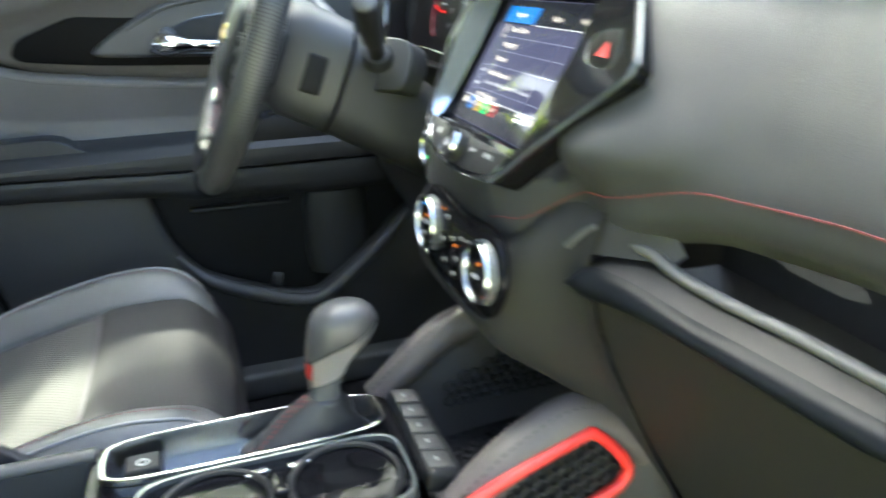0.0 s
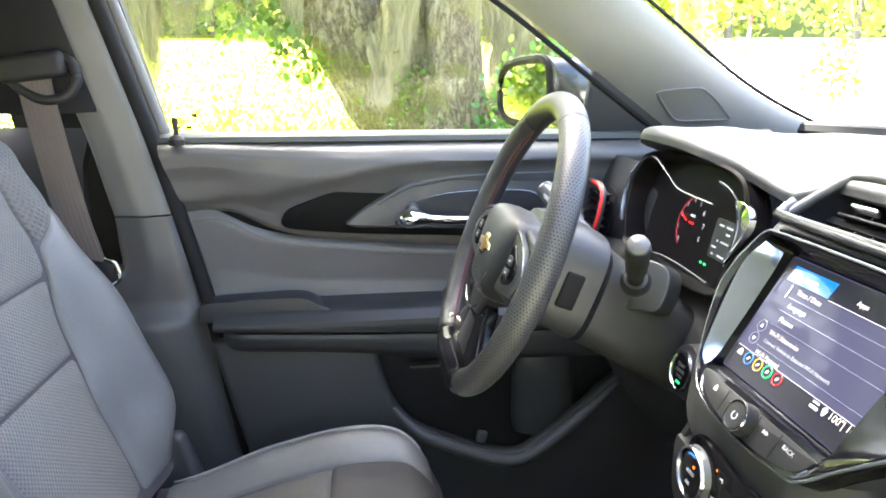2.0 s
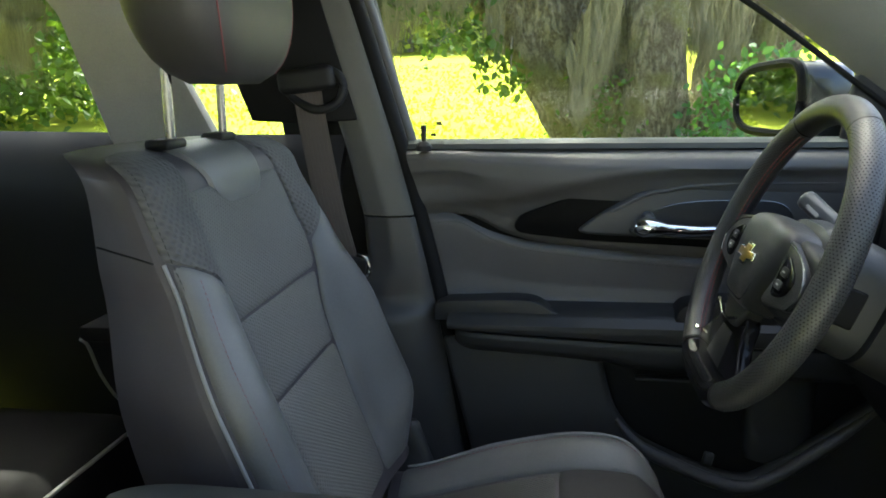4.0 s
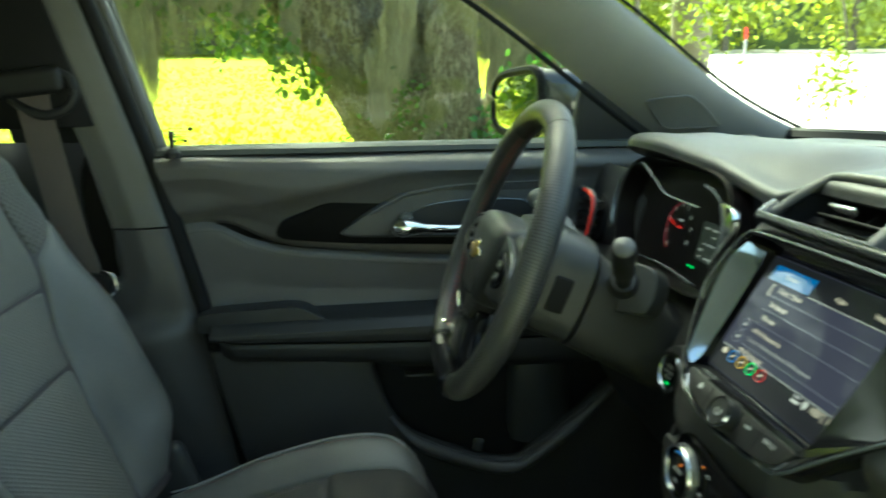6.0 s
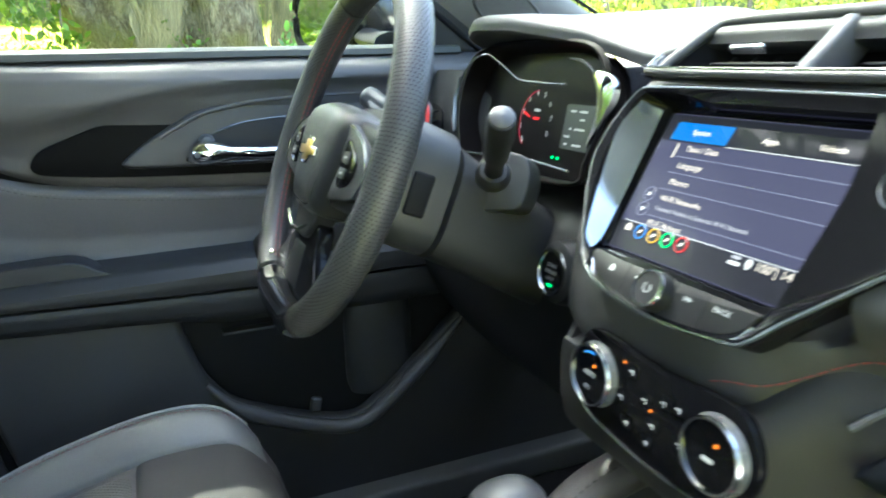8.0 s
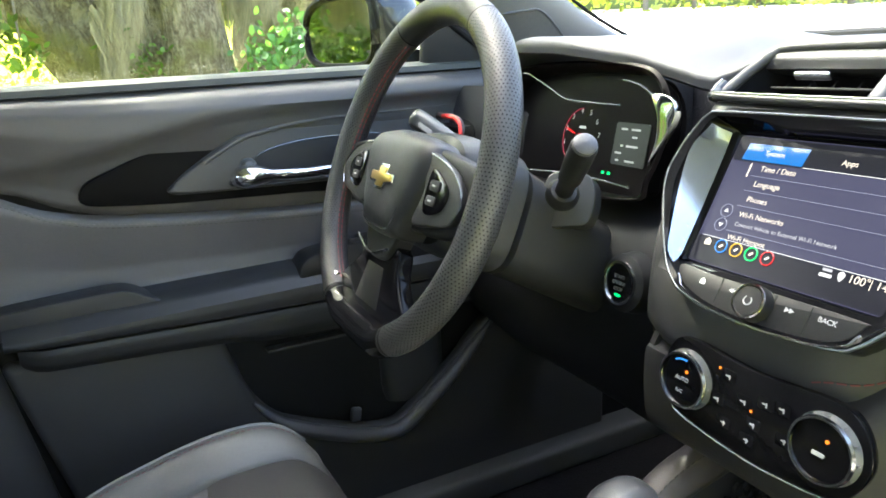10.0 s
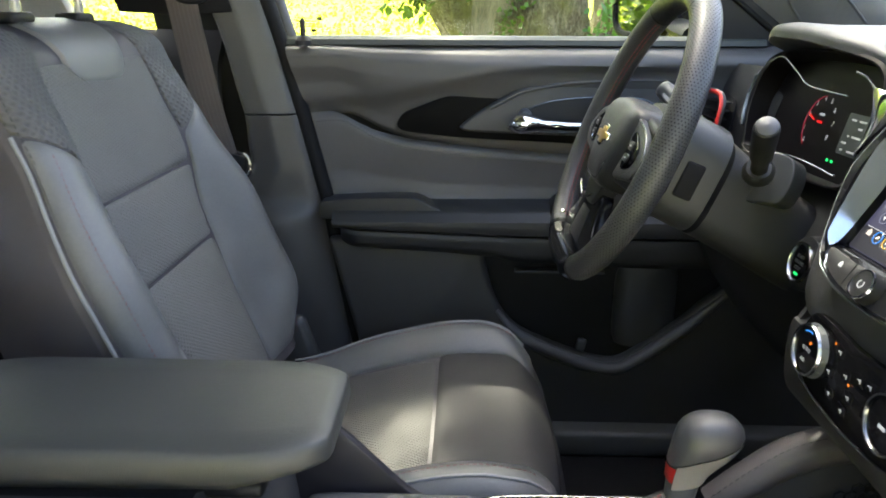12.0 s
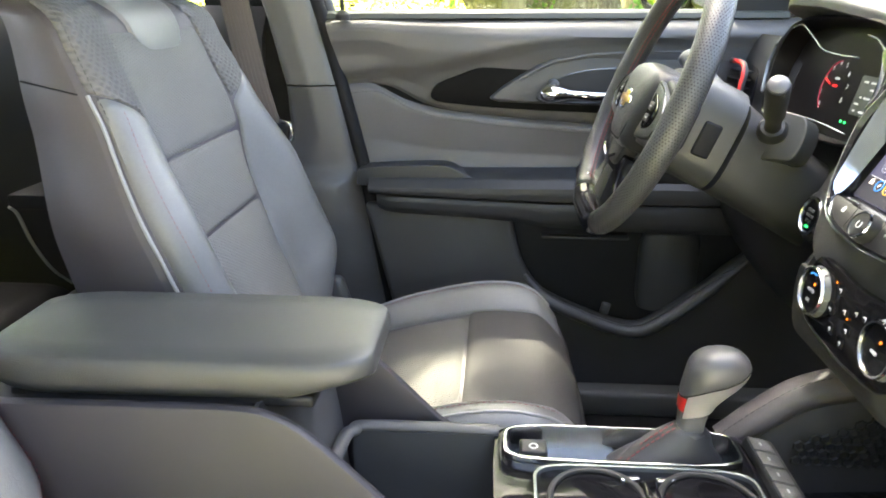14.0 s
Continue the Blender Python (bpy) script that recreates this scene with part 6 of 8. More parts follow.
    part("tab", plate([(-0.0935, -0.0105), (-0.0375, -0.0105), (-0.0395, -0.0250), (-0.0955, -0.0250)][::-1], 0, 0.0004, STACK @ pose(0, 0, h)), M_TAB, glass, "blue menu tab")
    T = h + 0.0006

    def line(r0, r1, d, m=M_LINE, w=0.0005):
        part("menu_line", box(STACK @ Vector(((r0 + r1) / 2, -d, T)), (r1 - r0, w, 0.0002), 0.0, STACK.to_3x3().to_4x4()), m, glass)

    line(-0.038, 0.067, 0.0258, M_WHITE)
    for dd in (0.0380, 0.0510, 0.0645):
        line(-0.080, 0.067, dd)
    line(-0.080, 0.067, 0.0865)
    line(-0.100, 0.067, 0.0945, M_WHITE)
    part("scroll_mark", box(STACK @ Vector((-0.0835, -0.0335, T)), (0.0014, 0.012, 0.0002), 0.0, STACK.to_3x3().to_4x4()), M_CREAM, glass)
    words("System", 0.0062, P(-0.0660, 0.0178, T), M_WHITE, glass, "menu_word", "CENTER")
    words("Apps", 0.0062, P(-0.0030, 0.0180, T), M_CREAM, glass, "menu_word", "CENTER")
    words("Vehicle", 0.0062, P(0.0430, 0.0180, T), M_CREAM, glass, "menu_word", "CENTER")
    for txt, d in (("Time / Date", 0.0312), ("Language", 0.0445), ("Phones", 0.0580)):
        words(txt, 0.0066, P(-0.0735, d, T), M_CREAM, glass, "menu_word")
    words("Wi-Fi Networks", 0.0062, P(-0.0745, 0.0715, T), M_CREAM, glass, "menu_word")
    words("Connect Vehicle to External Wi-Fi Network", 0.0049, P(-0.0745, 0.0800, T), M_LTEXT, glass, "menu_word")
    words("Wi-Fi Hotspot", 0.0060, P(-0.0760, 0.0917, T), M_CREAM, glass, "menu_word")
    for d in (0.0705, 0.0830):
        part("scroll_button", tube([STACK @ Vector((-0.0875 + 0.0056 * math.cos(a), -d + 0.0056 * math.sin(a), T)) for a in np.linspace(0, 2 * math.pi, 24, endpoint=False)], 0.00035, 5, True), M_LINE, glass)
        up = 1 if d < 0.08 else -1
        part("scroll_arrow", plate([(-0.0022, -0.0013 * up), (0.0022, -0.0013 * up), (0, 0.0022 * up)][::up], 0, 0.0003, P(-0.0875, d, T)), M_WHITE, glass)
    for r, m in ((-0.0780, M_LBLUE), (-0.0633, M_LYEL), (-0.0487, M_LGREEN), (-0.0340, M_LRED)):
        part("app_icon", tube([STACK @ Vector((r + 0.0054 * math.cos(a), -0.1005 + 0.0054 * math.sin(a), T)) for a in np.linspace(0, 2 * math.pi, 24, endpoint=False)], 0.0006, 5, True), m, glass, "round app icon")
        part("icon_mark", plate(rounded(0.0042, 0.0020, 0.0008), 0, 0.0003, P(r, 0.1005, T) @ pose(0, 0, 0, 0, 0, 40)), M_CREAM, glass)
    part("home_icon", plate([(-0.0032, -0.0028), (0.0032, -0.0028), (0.0032, 0.0010), (0, 0.0037), (-0.0032, 0.0010)], 0, 0.0003, P(-0.0920, 0.0995, T)), M_CREAM, glass)
    part("status_bars", plate(rounded(0.0095, 0.0026, 0.0008), 0, 0.0003, P(0.0145, 0.1010, T)), M_WHITE, glass)
    part("status_bars", plate(rounded(0.0075, 0.0022, 0.0008), 0, 0.0003, P(0.0145, 0.0970, T)), M_LTEXT, glass)
    part("map_pin", plate(spline([(0, -0.0040, 0), (0.0026, 0.001, 0), (0, 0.0036, 0), (-0.0026, 0.001, 0)], 16, True), 0, 0.0003, P(0.0255, 0.0990, T)), M_WHITE, glass)
    words("100\u00b0", 0.0082, P(0.0305, 0.0990, T), M_CREAM, glass, "menu_word")
    words("| 14:48", 0.0082, P(0.0455, 0.0990, T), M_CREAM, glass, "menu_word")

    # hazard switch in the right wing
    key = spline([(0.098, -0.033, 0), (0.121, -0.0285, 0), (0.129, -0.044, 0), (0.126, -0.053, 0), (0.104, -0.053, 0), (0.095, -0.044, 0)], 30, True)
    hz = part("hazard_switch", plate(key[::-1], -0.002, 0.0045, STACK, 0.001), M_TRIMGLOSS, s, "black hazard switch")
    part("switch_edge", tube([STACK @ (q + Vector((0, 0, 0.0045))) for q in key], 0.0004, 5, True), M_SILVER_DARK, hz)
    part("hazard_triangle", plate([(0.1083, -0.0470), (0.1197, -0.0470), (0.1140, -0.0370)], 0.0046, 0.0050, STACK), M_HAZ, hz, "red triangle")
    # control bar with the round knob
    row = spline([(-0.088, -0.1265, 0), (-0.05, -0.1275, 0), (0.056, -0.1265, 0), (0.066, -0.1300, 0), (0.050, -0.1455, 0), (0.0, -0.1515, 0), (-0.05, -0.1490, 0), (-0.080, -0.1400, 0)], 50, True)
    br = part("control_bar", plate([(q.x, q.y) for q in row], -0.006, 0.0058, STACK, 0.0015), M_BLACK, s, "dark control bar with push buttons")
    part("bar_edge", tube([STACK @ Vector((q.x * 1.03 + 0.0003, q.y - (0.003 if q.y < -0.138 else 0.0), 0.0045)) for q in row if q.y < -0.1335], 0.0014, 6), M_SILVER, br, "bright lower edge")
    part("bar_top_edge", box(STACK @ Vector((-0.012, -0.1235, -0.004)), (0.15, 0.0014, 0.0014), 0.0004, STACK.to_3x3().to_4x4()), M_SILVER_DARK, br)
    for r in (-0.045, 0.002, 0.030):
        part("bar_gap", box(STACK @ Vector((r, -0.1375, 0.0059)), (0.0006, 0.020, 0.0006), 0.0, STACK.to_3x3().to_4x4()), M_RUBBER, br)
    words("BACK", 0.0052, P(0.0430, 0.1340, 0.0061), M_MARK, br, "button_word", "CENTER")
    for r in (0.0135, 0.0170):
        part("skip_mark", plate([(r - 0.0016, 0.0018), (r - 0.0016, -0.0018), (r + 0.0018, 0)], 0, 0.0003, P(0, 0.1350, 0.0061)), M_MARK, br)
    for r in (-0.0345, -0.0310):
        part("skip_mark", plate([(r + 0.0016, -0.0018), (r + 0.0016, 0.0018), (r - 0.0018, 0)], 0, 0.0003, P(0, 0.1345, 0.0061)), M_MARK, br)
    part("home_mark", plate([(-0.0024, -0.0024), (0.0024, -0.0024), (0.0024, 0.0008), (0, 0.0030), (-0.0024, 0.0008)], 0, 0.0003, P(-0.0620, 0.1345, 0.0061)), M_MARK, br)
    B = STACK @ pose(-0.0105, -0.1385, 0.0028)
    k = part("volume_knob", lathe([(0.0, 0.000), (0.0132, 0.000), (0.0136, 0.003), (0.0130, 0.0125), (0.0, 0.0125)], B, 32), M_BLACK, s, "round black volume knob")
    part("knob_ring", lathe([(0.0108, 0.0123), (0.0130, 0.0125), (0.0126, 0.0142), (0.0112, 0.0142), (0.0110, 0.0124)], B, 32), M_CHROME, k, "chrome ring")
    part("knob_cap", lathe([(0.0, 0.011), (0.0111, 0.011), (0.0111, 0.0134), (0.0, 0.0138)], B, 32), M_BLACK, k)
    part("power_mark", tube([B @ Vector((0.0032 * math.cos(a), 0.0032 * math.sin(a), 0.0139)) for a in np.linspace(2.2, 7.2, 16)], 0.0005, 5), M_MARK, k)


# pale blue-grey base stands in for sky mirrored in the side wall
M_STRIPGLASS = mat("sky_tinted_strip", (0.36, 0.41, 0.46), 0.10, 0.9, vary=0.03)
M_LTEXT = glow("dim_screen_text", (0.42, 0.40, 0.42), 1.0)
M_HAZ = mat("red_triangle_print", (0.50, 0.015, 0.012), 0.45, vary=0.08)


def build_climate():
    c = thing("climate_panel", (0.215, 0.005, 0.80), "gloss black climate control panel", "climate control")
    F = frame_of((0.2145, 0.004, 0.851), (0, -1, 0), (0.10, 0, 0.995))
    ol = spline([(-0.088, 0.0, 0), (-0.080, 0.026, 0), (-0.060, 0.034, 0), (0.0, 0.030, 0), (0.060, 0.034, 0), (0.082, 0.026, 0), (0.092, 0.0, 0), (0.080, -0.027, 0), (0.060, -0.036, 0), (0.0, -0.040, 0), (-0.060, -0.034, 0), (-0.080, -0.024, 0)], 64, True)
    part("face", plate([(q.x, q.y) for q in ol], -0.004, 0.003, F, 0.0015), M_GLOSS, c, "gloss black face")
    part("lower_edge", tube([F @ Vector((q.x, q.y, 0.003)) for q in ol if q.y < -0.030], 0.0009, 6), M_SILVER, c, "thin chrome lower edge")
    r = random.Random(4)
    for x, y in ((-0.022, 0.018), (-0.006, 0.004), (0.012, 0.010), (0.026, 0.012), (-0.030, -0.004), (0.004, -0.010), (0.0, -0.024), (-0.022, -0.020), (0.030, -0.010)):
        b = part("button", plate(rounded(0.013, 0.010, 0.002, cx=x, cy=y), 0.003, 0.0036, F, 0.0003), M_GLOSS, c)
        part("symbol", plate(rounded(0.0042, 0.0010, 0.0004, cx=x + r.uniform(-0.001, 0.001), cy=y), 0.0037, 0.0040, F @ pose(0, 0, 0, 0, 0, 0)), M_MARK, b, "white printed symbol")
        part("symbol", plate(rounded(0.0010, 0.0040, 0.0004, cx=x + 0.0012, cy=y - 0.0006), 0.0037, 0.0039, F), M_MARK, b, "white printed symbol")
    for x, y in ((-0.030, 0.022), (0.002, 0.000)):
        part("lamp", plate(circle(0.0012, 10, x, y), 0.0043, 0.0047, F), M_LORANGE, c, "small orange lamp")
    for sx, lab in ((-0.061, "round temperature knob with chrome ring"), (0.061, "round fan knob with chrome ring")):
        B = F @ pose(sx, 0, 0)
        k = part("control_knob", lathe([(0.0, -0.004), (0.0262, -0.004), (0.0262, 0.001), (0.0222, 0.008), (0.0, 0.008)], B, 48), M_SATIN, c, lab)
        for i in range(48):
            a = 2 * math.pi * i / 48
            if i % 4 == 0:
                part("rib", box(B @ Vector((0.0240 * math.cos(a), 0.0240 * math.sin(a), 0.004)), (0.0012, 0.0012, 0.006), 0.0, B.to_3x3().to_4x4() @ pose(0, 0, 0, 0, 0, math.degrees(a))), M_SATIN, k)
        B = B @ pose(0, 0, -0.004)
        part("ring", lathe([(0.0212, 0.0110), (0.0222, 0.0112), (0.0240, 0.0130), (0.0232, 0.0155), (0.0216, 0.0155), (0.0209, 0.0120)], B, 48), M_SILVER, k, "chrome ring")
        part("face", lathe([(0.0, 0.010), (0.0209, 0.010), (0.0209, 0.0130), (0.0, 0.0136)], B, 40), M_GLOSS, k)
        part("lamp", plate(circle(0.0014, 10, 0.004, 0.008), 0.0132, 0.0141, B), M_LORANGE, k, "small orange lamp")
        if sx < 0:
            words("AUTO", 0.0050, B @ pose(0, 0.001, 0.0139), M_MARK, k, "knob_word", "CENTER")
            words("A/C", 0.0046, B @ pose(-0.002, -0.010, 0.0136), M_MARK, k, "knob_word", "CENTER")
        else:
            part("symbol", plate(rounded(0.009, 0.0030, 0.001, cx=-0.001, cy=-0.003), 0.0133, 0.0139, B), M_MARK, k, "white printed symbol")
        if sx < 0:
            part("cold_mark", tube([B @ Vector((0.0172 * math.cos(a), 0.0172 * math.sin(a), 0.0134)) for a in np.linspace(1.4, 2.1, 8)], 0.0008, 5), M_LBLUE, k, "blue mark")
    # start button
    b = thing("start_button", (0.262, 0.197, 0.887), "round engine start button with chrome ring and green lamp", "start button")
    B = frame_of((0.260, 0.198, 0.887), (0, -1, 0), (0.18, 0, 0.98))
    part("collar", lathe([(0.0, -0.014), (0.032, -0.014), (0.029, 0.003), (0.024, 0.006), (0.0, 0.006)], B, 40), M_BLACK, b)
    part("ring", lathe([(0.0185, 0.005), (0.0225, 0.006), (0.0220, 0.0095), (0.0195, 0.0098), (0.0186, 0.008), (0.0184, 0.0055)], B, 40), M_SILVER, b, "chrome ring")
    part("face", lathe([(0.0, 0.004), (0.0186, 0.004), (0.0186, 0.0072), (0.0, 0.0078)], B, 40), M_GLOSS, b)
    for y, txt in ((0.0062, "START"), (0.0, "ENGINE"), (-0.0062, "STOP")):
        words(txt, 0.0052, B @ pose(0, y, 0.0080), M_DIM, b, "button_word", "CENTER")
    part("lamp", plate(rounded(0.008, 0.0026, 0.001, cy=-0.0125), 0.0074, 0.0080, B), M_LGREEN, b, "green lamp")


M_DIM = mat("grey_print", (0.16, 0.16, 0.16), 0.5, vary=0.05)

# ---- centre console ----


def build_console():
    c = thing("centre_console", (-0.1, -0.015, 0.35), "dark plastic centre console between the seats", "centre console")
    # tall rear box under the armrest, its side dropping to the front deck
    side = [(-0.58, 0.36), (-0.58, 0.806)] + [(q.x, q.y) for q in spline([(-0.42, 0.808, 0), (-0.31, 0.808, 0), (-0.278, 0.802, 0), (-0.250, 0.786, 0), (-0.215, 0.752, 0), (-0.182, 0.718, 0), (-0.155, 0.690, 0), (-0.135, 0.676, 0)], 24)] + [(0.16, 0.676), (0.19, 0.66), (0.21, 0.60), (0.21, 0.36)]
    for y, nm in ((-0.105, "near_side"), (0.075, "far_side")):
        part(nm + "_panel", plate(side, 0.0, 0.012, frame_of((0, y + 0.006, 0), (1, 0, 0), (0, 0, 1)), 0.004), M_CSIDE, c, "dark grey side panel")
    part("box_front", sheet(lambda u, v: (lerp(v, [(0, -0.30), (0.4, -0.272), (1, -0.258)]), -0.10 + 0.17 * u, lerp(v, [(0, 0.795), (0.4, 0.72), (1, 0.58)])), 6, 8, 0.006), M_TRIM2, c)
    part("box_lid_seat", box((-0.44, -0.015, 0.785), (0.28, 0.165, 0.02), 0.004), M_BLACK, c)
    part("bin_floor", box((-0.17, -0.015, 0.60), (0.20, 0.165, 0.01), 0.002), M_BLACK, c, "dark bin floor")
    rim = [(-0.252, -0.088), (-0.252, 0.020), (-0.244, 0.042), (-0.226, 0.052), (-0.092, 0.052)]
    part("bin_rim", tube(spline([(x, y, 0.690) for x, y in rim], 24), 0.008, 10, flat=0.7), M_TRIM2, c, "grey bin rim", 60)
    part("bin_wall", sheet(lambda u, v: (-0.246 + 0.155 * u, 0.048 - 0.004 * v, 0.688 - 0.10 * v), 6, 4, 0.004), M_TRIM, c)
    # armrest
    rows = []
    A = Vector((-0.375, -0.015, 0.812))
    lx, ly = 0.170, 0.075
    for s, h in ((0.78, -0.012), (0.88, -0.011), (0.955, -0.006), (0.99, 0.002), (1.0, 0.010), (0.985, 0.0175), (0.95, 0.0230), (0.90, 0.0255), (0.5, 0.0275), (0.05, 0.0280)):
        ring = []
        for p in rounded(2, 2, 0.42, 8):
            nose = 0.016 * soft(p[0], [(0.45, 0.0), (1.0, 1.0)]) * max(0.0, (0.010 - h) / 0.022)
            ring.append(A + Vector((p[0] * (lx - 0.03 * (1 - s)) + 0.006 * (p[0] > 0), p[1] * (ly - (1 - s) * 0.06), h + nose)))
        rows.append(ring)
    ob = part("armrest", grid(rows, close_u=True, caps=True), M_ARM, c, "padded dark armrest lid", 60)
    part("armrest_underside", box((-0.385, -0.015, 0.796), (0.27, 0.125, 0.012), 0.004, segments=3), M_BLACK, ob)

    # front deck: bezel, shifter tray, cup holders, switch strip
    D = 0.690
    outer = spline([(-0.093, -0.085, 0), (-0.094, 0.0, 0), (-0.090, 0.035, 0), (-0.070, 0.060, 0), (-0.03, 0.068, 0), (0.08, 0.068, 0), (0.135, 0.062, 0), (0.152, 0.030, 0), (0.156, -0.02, 0), (0.150, -0.085, 0)], 50)

    def slab(outline, hole, z0, z1):
        """A ring between an outline and a hole of as many points."""
        bm = bmesh.new()
        o0, o1, h0, h1 = ([bm.verts.new((p[0], p[1], z)) for p in pts] for pts, z in ((outline, z0), (outline, z1), (hole, z0), (hole, z1)))
        k = len(outline)
        for i in range(k):
            j = (i + 1) % k
            bm.faces.new((o1[i], o1[j], h1[j], h1[i]))
            bm.faces.new((o0[i], o0[j], o1[j], o1[i]))
            bm.faces.new((h1[i], h1[j], h0[j], h0[i]))
        return bm

    part("deck", plate([(q.x, q.y) for q in outer], D - 0.060, D - 0.030, None), M_BLACK, c)
    n = 40

    def oval(cx, cy, w, h, e=0.4):
        return [(cx + math.copysign(abs(math.cos(a)) ** e, math.cos(a)) * w, cy + math.copysign(abs(math.sin(a)) ** e, math.sin(a)) * h) for a in np.linspace(0, 2 * math.pi, n, endpoint=False)]

    part("shifter_frame", bevelled(slab(oval(0.030, 0.0300, 0.117, 0.0305), oval(0.0305, 0.0312, 0.1142, 0.0280), D - 0.025, D + 0.004), 0.0015), M_SILVER, c, "bright metal shifter surround")
    part("shifter_tray", plate(oval(0.0305, 0.0312, 0.1145, 0.0284), D - 0.028, D - 0.024), M_TRAY, c, "glossy grey shifter tray")
    part("black_frame", bevelled(slab(oval(0.030, -0.006, 0.128, 0.074, 0.3), oval(0.030, 0.0300, 0.1175, 0.0310), D - 0.05, D - 0.002), 0.0015), M_GLOSS, c, "gloss black console frame")
    part("cup_frame", bevelled(slab(oval(0.045, -0.048, 0.105, 0.046, 0.35), oval(0.045, -0.0485, 0.1015, 0.0428, 0.35), D - 0.03, D + 0.003), 0.001), M_SILVER_DARK, c, "bright cup holder frame")
    for cx in (-0.002, 0.098):
        cup = part("cup_holder", lathe([(0.044, 0.0), (0.041, 0.002), (0.039, -0.004), (0.036, -0.065), (0.0, -0.068)], pose(cx, -0.050, D - 0.004), 36), M_RUBBER, c, "round black cup holder")
        part("cup_ring", tube([(cx + 0.043 * math.cos(a), -0.050 + 0.043 * math.sin(a), D - 0.001) for a in np.linspace(0, 2 * math.pi, 40, endpoint=False)], 0.003, 8, True), M_BLACK, cup)
    part("cup_divider", box((0.048, -0.040, D), (0.014, 0.030, 0.010), 0.003, segments=3), M_GLOSS, c)
    for cx in (0.032, 0.066):
        part("cup_accent", box((cx, -0.018, D - 0.001), (0.018, 0.006, 0.003), 0.001, pose(0, 0, 0, 0, 0, 10), 3), M_SILVER, c, "bright cup holder accent")
    park = part("parking_switch", box((-0.056, 0.034, D - 0.014), (0.028, 0.024, 0.020), 0.003, segments=3), M_BLACK, c, "black parking brake switch")
    part("parking_mark", tube([(-0.056 + 0.004 * math.cos(a), 0.032 + 0.004 * math.sin(a), D - 0.0038) for a in np.linspace(0, 6.283, 16, endpoint=False)], 0.0009, 5, True), M_MARK, park, "white printed symbol")
    strip = part("switch_strip", box((0.172, -0.012, D - 0.006), (0.030, 0.130, 0.020), 0.005, pose(0, 0, 0, 0, 12, 0), 3), M_BLACK, c, "row of console switches")
    for i in range(5):
        y = 0.036 - 0.024 * i
        part("switch", box((0.171, y, D + 0.004), (0.022, 0.021, 0.004), 0.0015, pose(0, 0, 0, 0, 12, 0)), M_TRIM, strip)
        part("switch_mark", box((0.170, y, D + 0.0065), (0.0015, 0.005, 0.0006), 0.0, pose(0, 0, 0, 0, 12, 0)), M_MARK, strip, "white printed symbol")
    # front storage with rails that rise to the dash
    part("tray_floor", sheet(lambda u, v: (0.19 + 0.26 * u, 0.12 - 0.20 * v, 0.585 + 0.02 * u), 6, 6, 0.01), M_MESH, c, "dark patterned tray mat")
    part("tray_back", sheet(lambda u, v: (0.43, 0.12 - 0.20 * u, 0.59 + 0.16 * v), 4, 4, 0.01), M_BLACK, c)
    for y, nm in ((0.108, "far_rail"), (-0.090, "near_rail")):
        tail = (0.36, y, 0.742) if y > 0 else (0.340, y, 0.690)
        path = spline([(0.160, y, 0.652), (0.195, y, 0.684), (0.235, y, 0.713), (0.285, y, 0.728), tail], 26)
        part(nm, tube(path, [0.019 + 0.004 * i / 25 for i in range(26)], 18, flat=0.85), M_RAIL, c, "stitched brown-grey grab rail", 60)
        part("rail_stitching", stitches([p + Vector((-0.006, -0.012, 0.0170)) for p in path]), M_DARK_THREAD, c)
        end = [(0.285, 0.728), (0.38, 0.74), (0.44, 0.40)] if y > 0 else [(0.285, 0.728), (0.345, 0.685), (0.40, 0.58), (0.42, 0.40)]
        part("rail_side", plate([(0.160, 0.40), (0.160, 0.652), (0.195, 0.684), (0.235, 0.713)] + end, 0, 0.014, frame_of((0, y + (0.007 if y > 0 else 0.002), 0), (1, 0, 0), (0, 0, 1)), 0.003), M_TRIM2, c)
    hexes = []
    hx = 0.0062
    for i in range(0, 17):
        for j in range(0, 8):
            x, z = 0.235 + i * hx * 1.75 + (j % 2) * hx * 0.875, 0.640 + j * hx * 1.52
            if z < 0.632 + 0.55 * (x - 0.185):
                hexes.append(tube([(x + hx * 0.95 * math.cos(radians(30 + 60 * k)), 0.0905, z + hx * 0.95 * math.sin(radians(30 + 60 * k))) for k in range(6)], 0.0016, 4, True, up=(0, 1, 0)))
    part("honeycomb_lining", merged(*hexes), M_BLACK, c, "dark honeycomb lining of the tray")["kind"] = "stuff"
    part("tunnel_side", box((0.30, 0.118, 0.50), (0.28, 0.01, 0.26), 0.003), M_BLACK, c)

    # red-framed honeycomb vent in the near side
    G = frame_of((0.250, -0.1035, 0.690), (1, 0, 0.40), (-0.37, 0.15, 0.92))
    v = thing("console_vent", (0.25, -0.104, 0.65), "honeycomb grille in a bright red frame", "grille")
    fl = spline([(-0.100, -0.010, 0), (-0.094, 0.018, 0), (-0.057, 0.026, 0), (0.029, 0.025, 0), (0.045, 0.018, 0), (0.057, -0.016, 0), (0.050, -0.030, 0), (0.027, -0.034, 0), (-0.06, -0.034, 0), (-0.092, -0.030, 0)], 60, True)
    part("frame", tube([G @ Vector((q.x, q.y, 0.012)) for q in fl], 0.0050, 10, True), M_RED, v, "bright red frame", 60)
    part("backing", plate([(q.x, q.y) for q in fl], 0.0, 0.004, G), M_RUBBER, v)
    cells = []
    hr = 0.0065
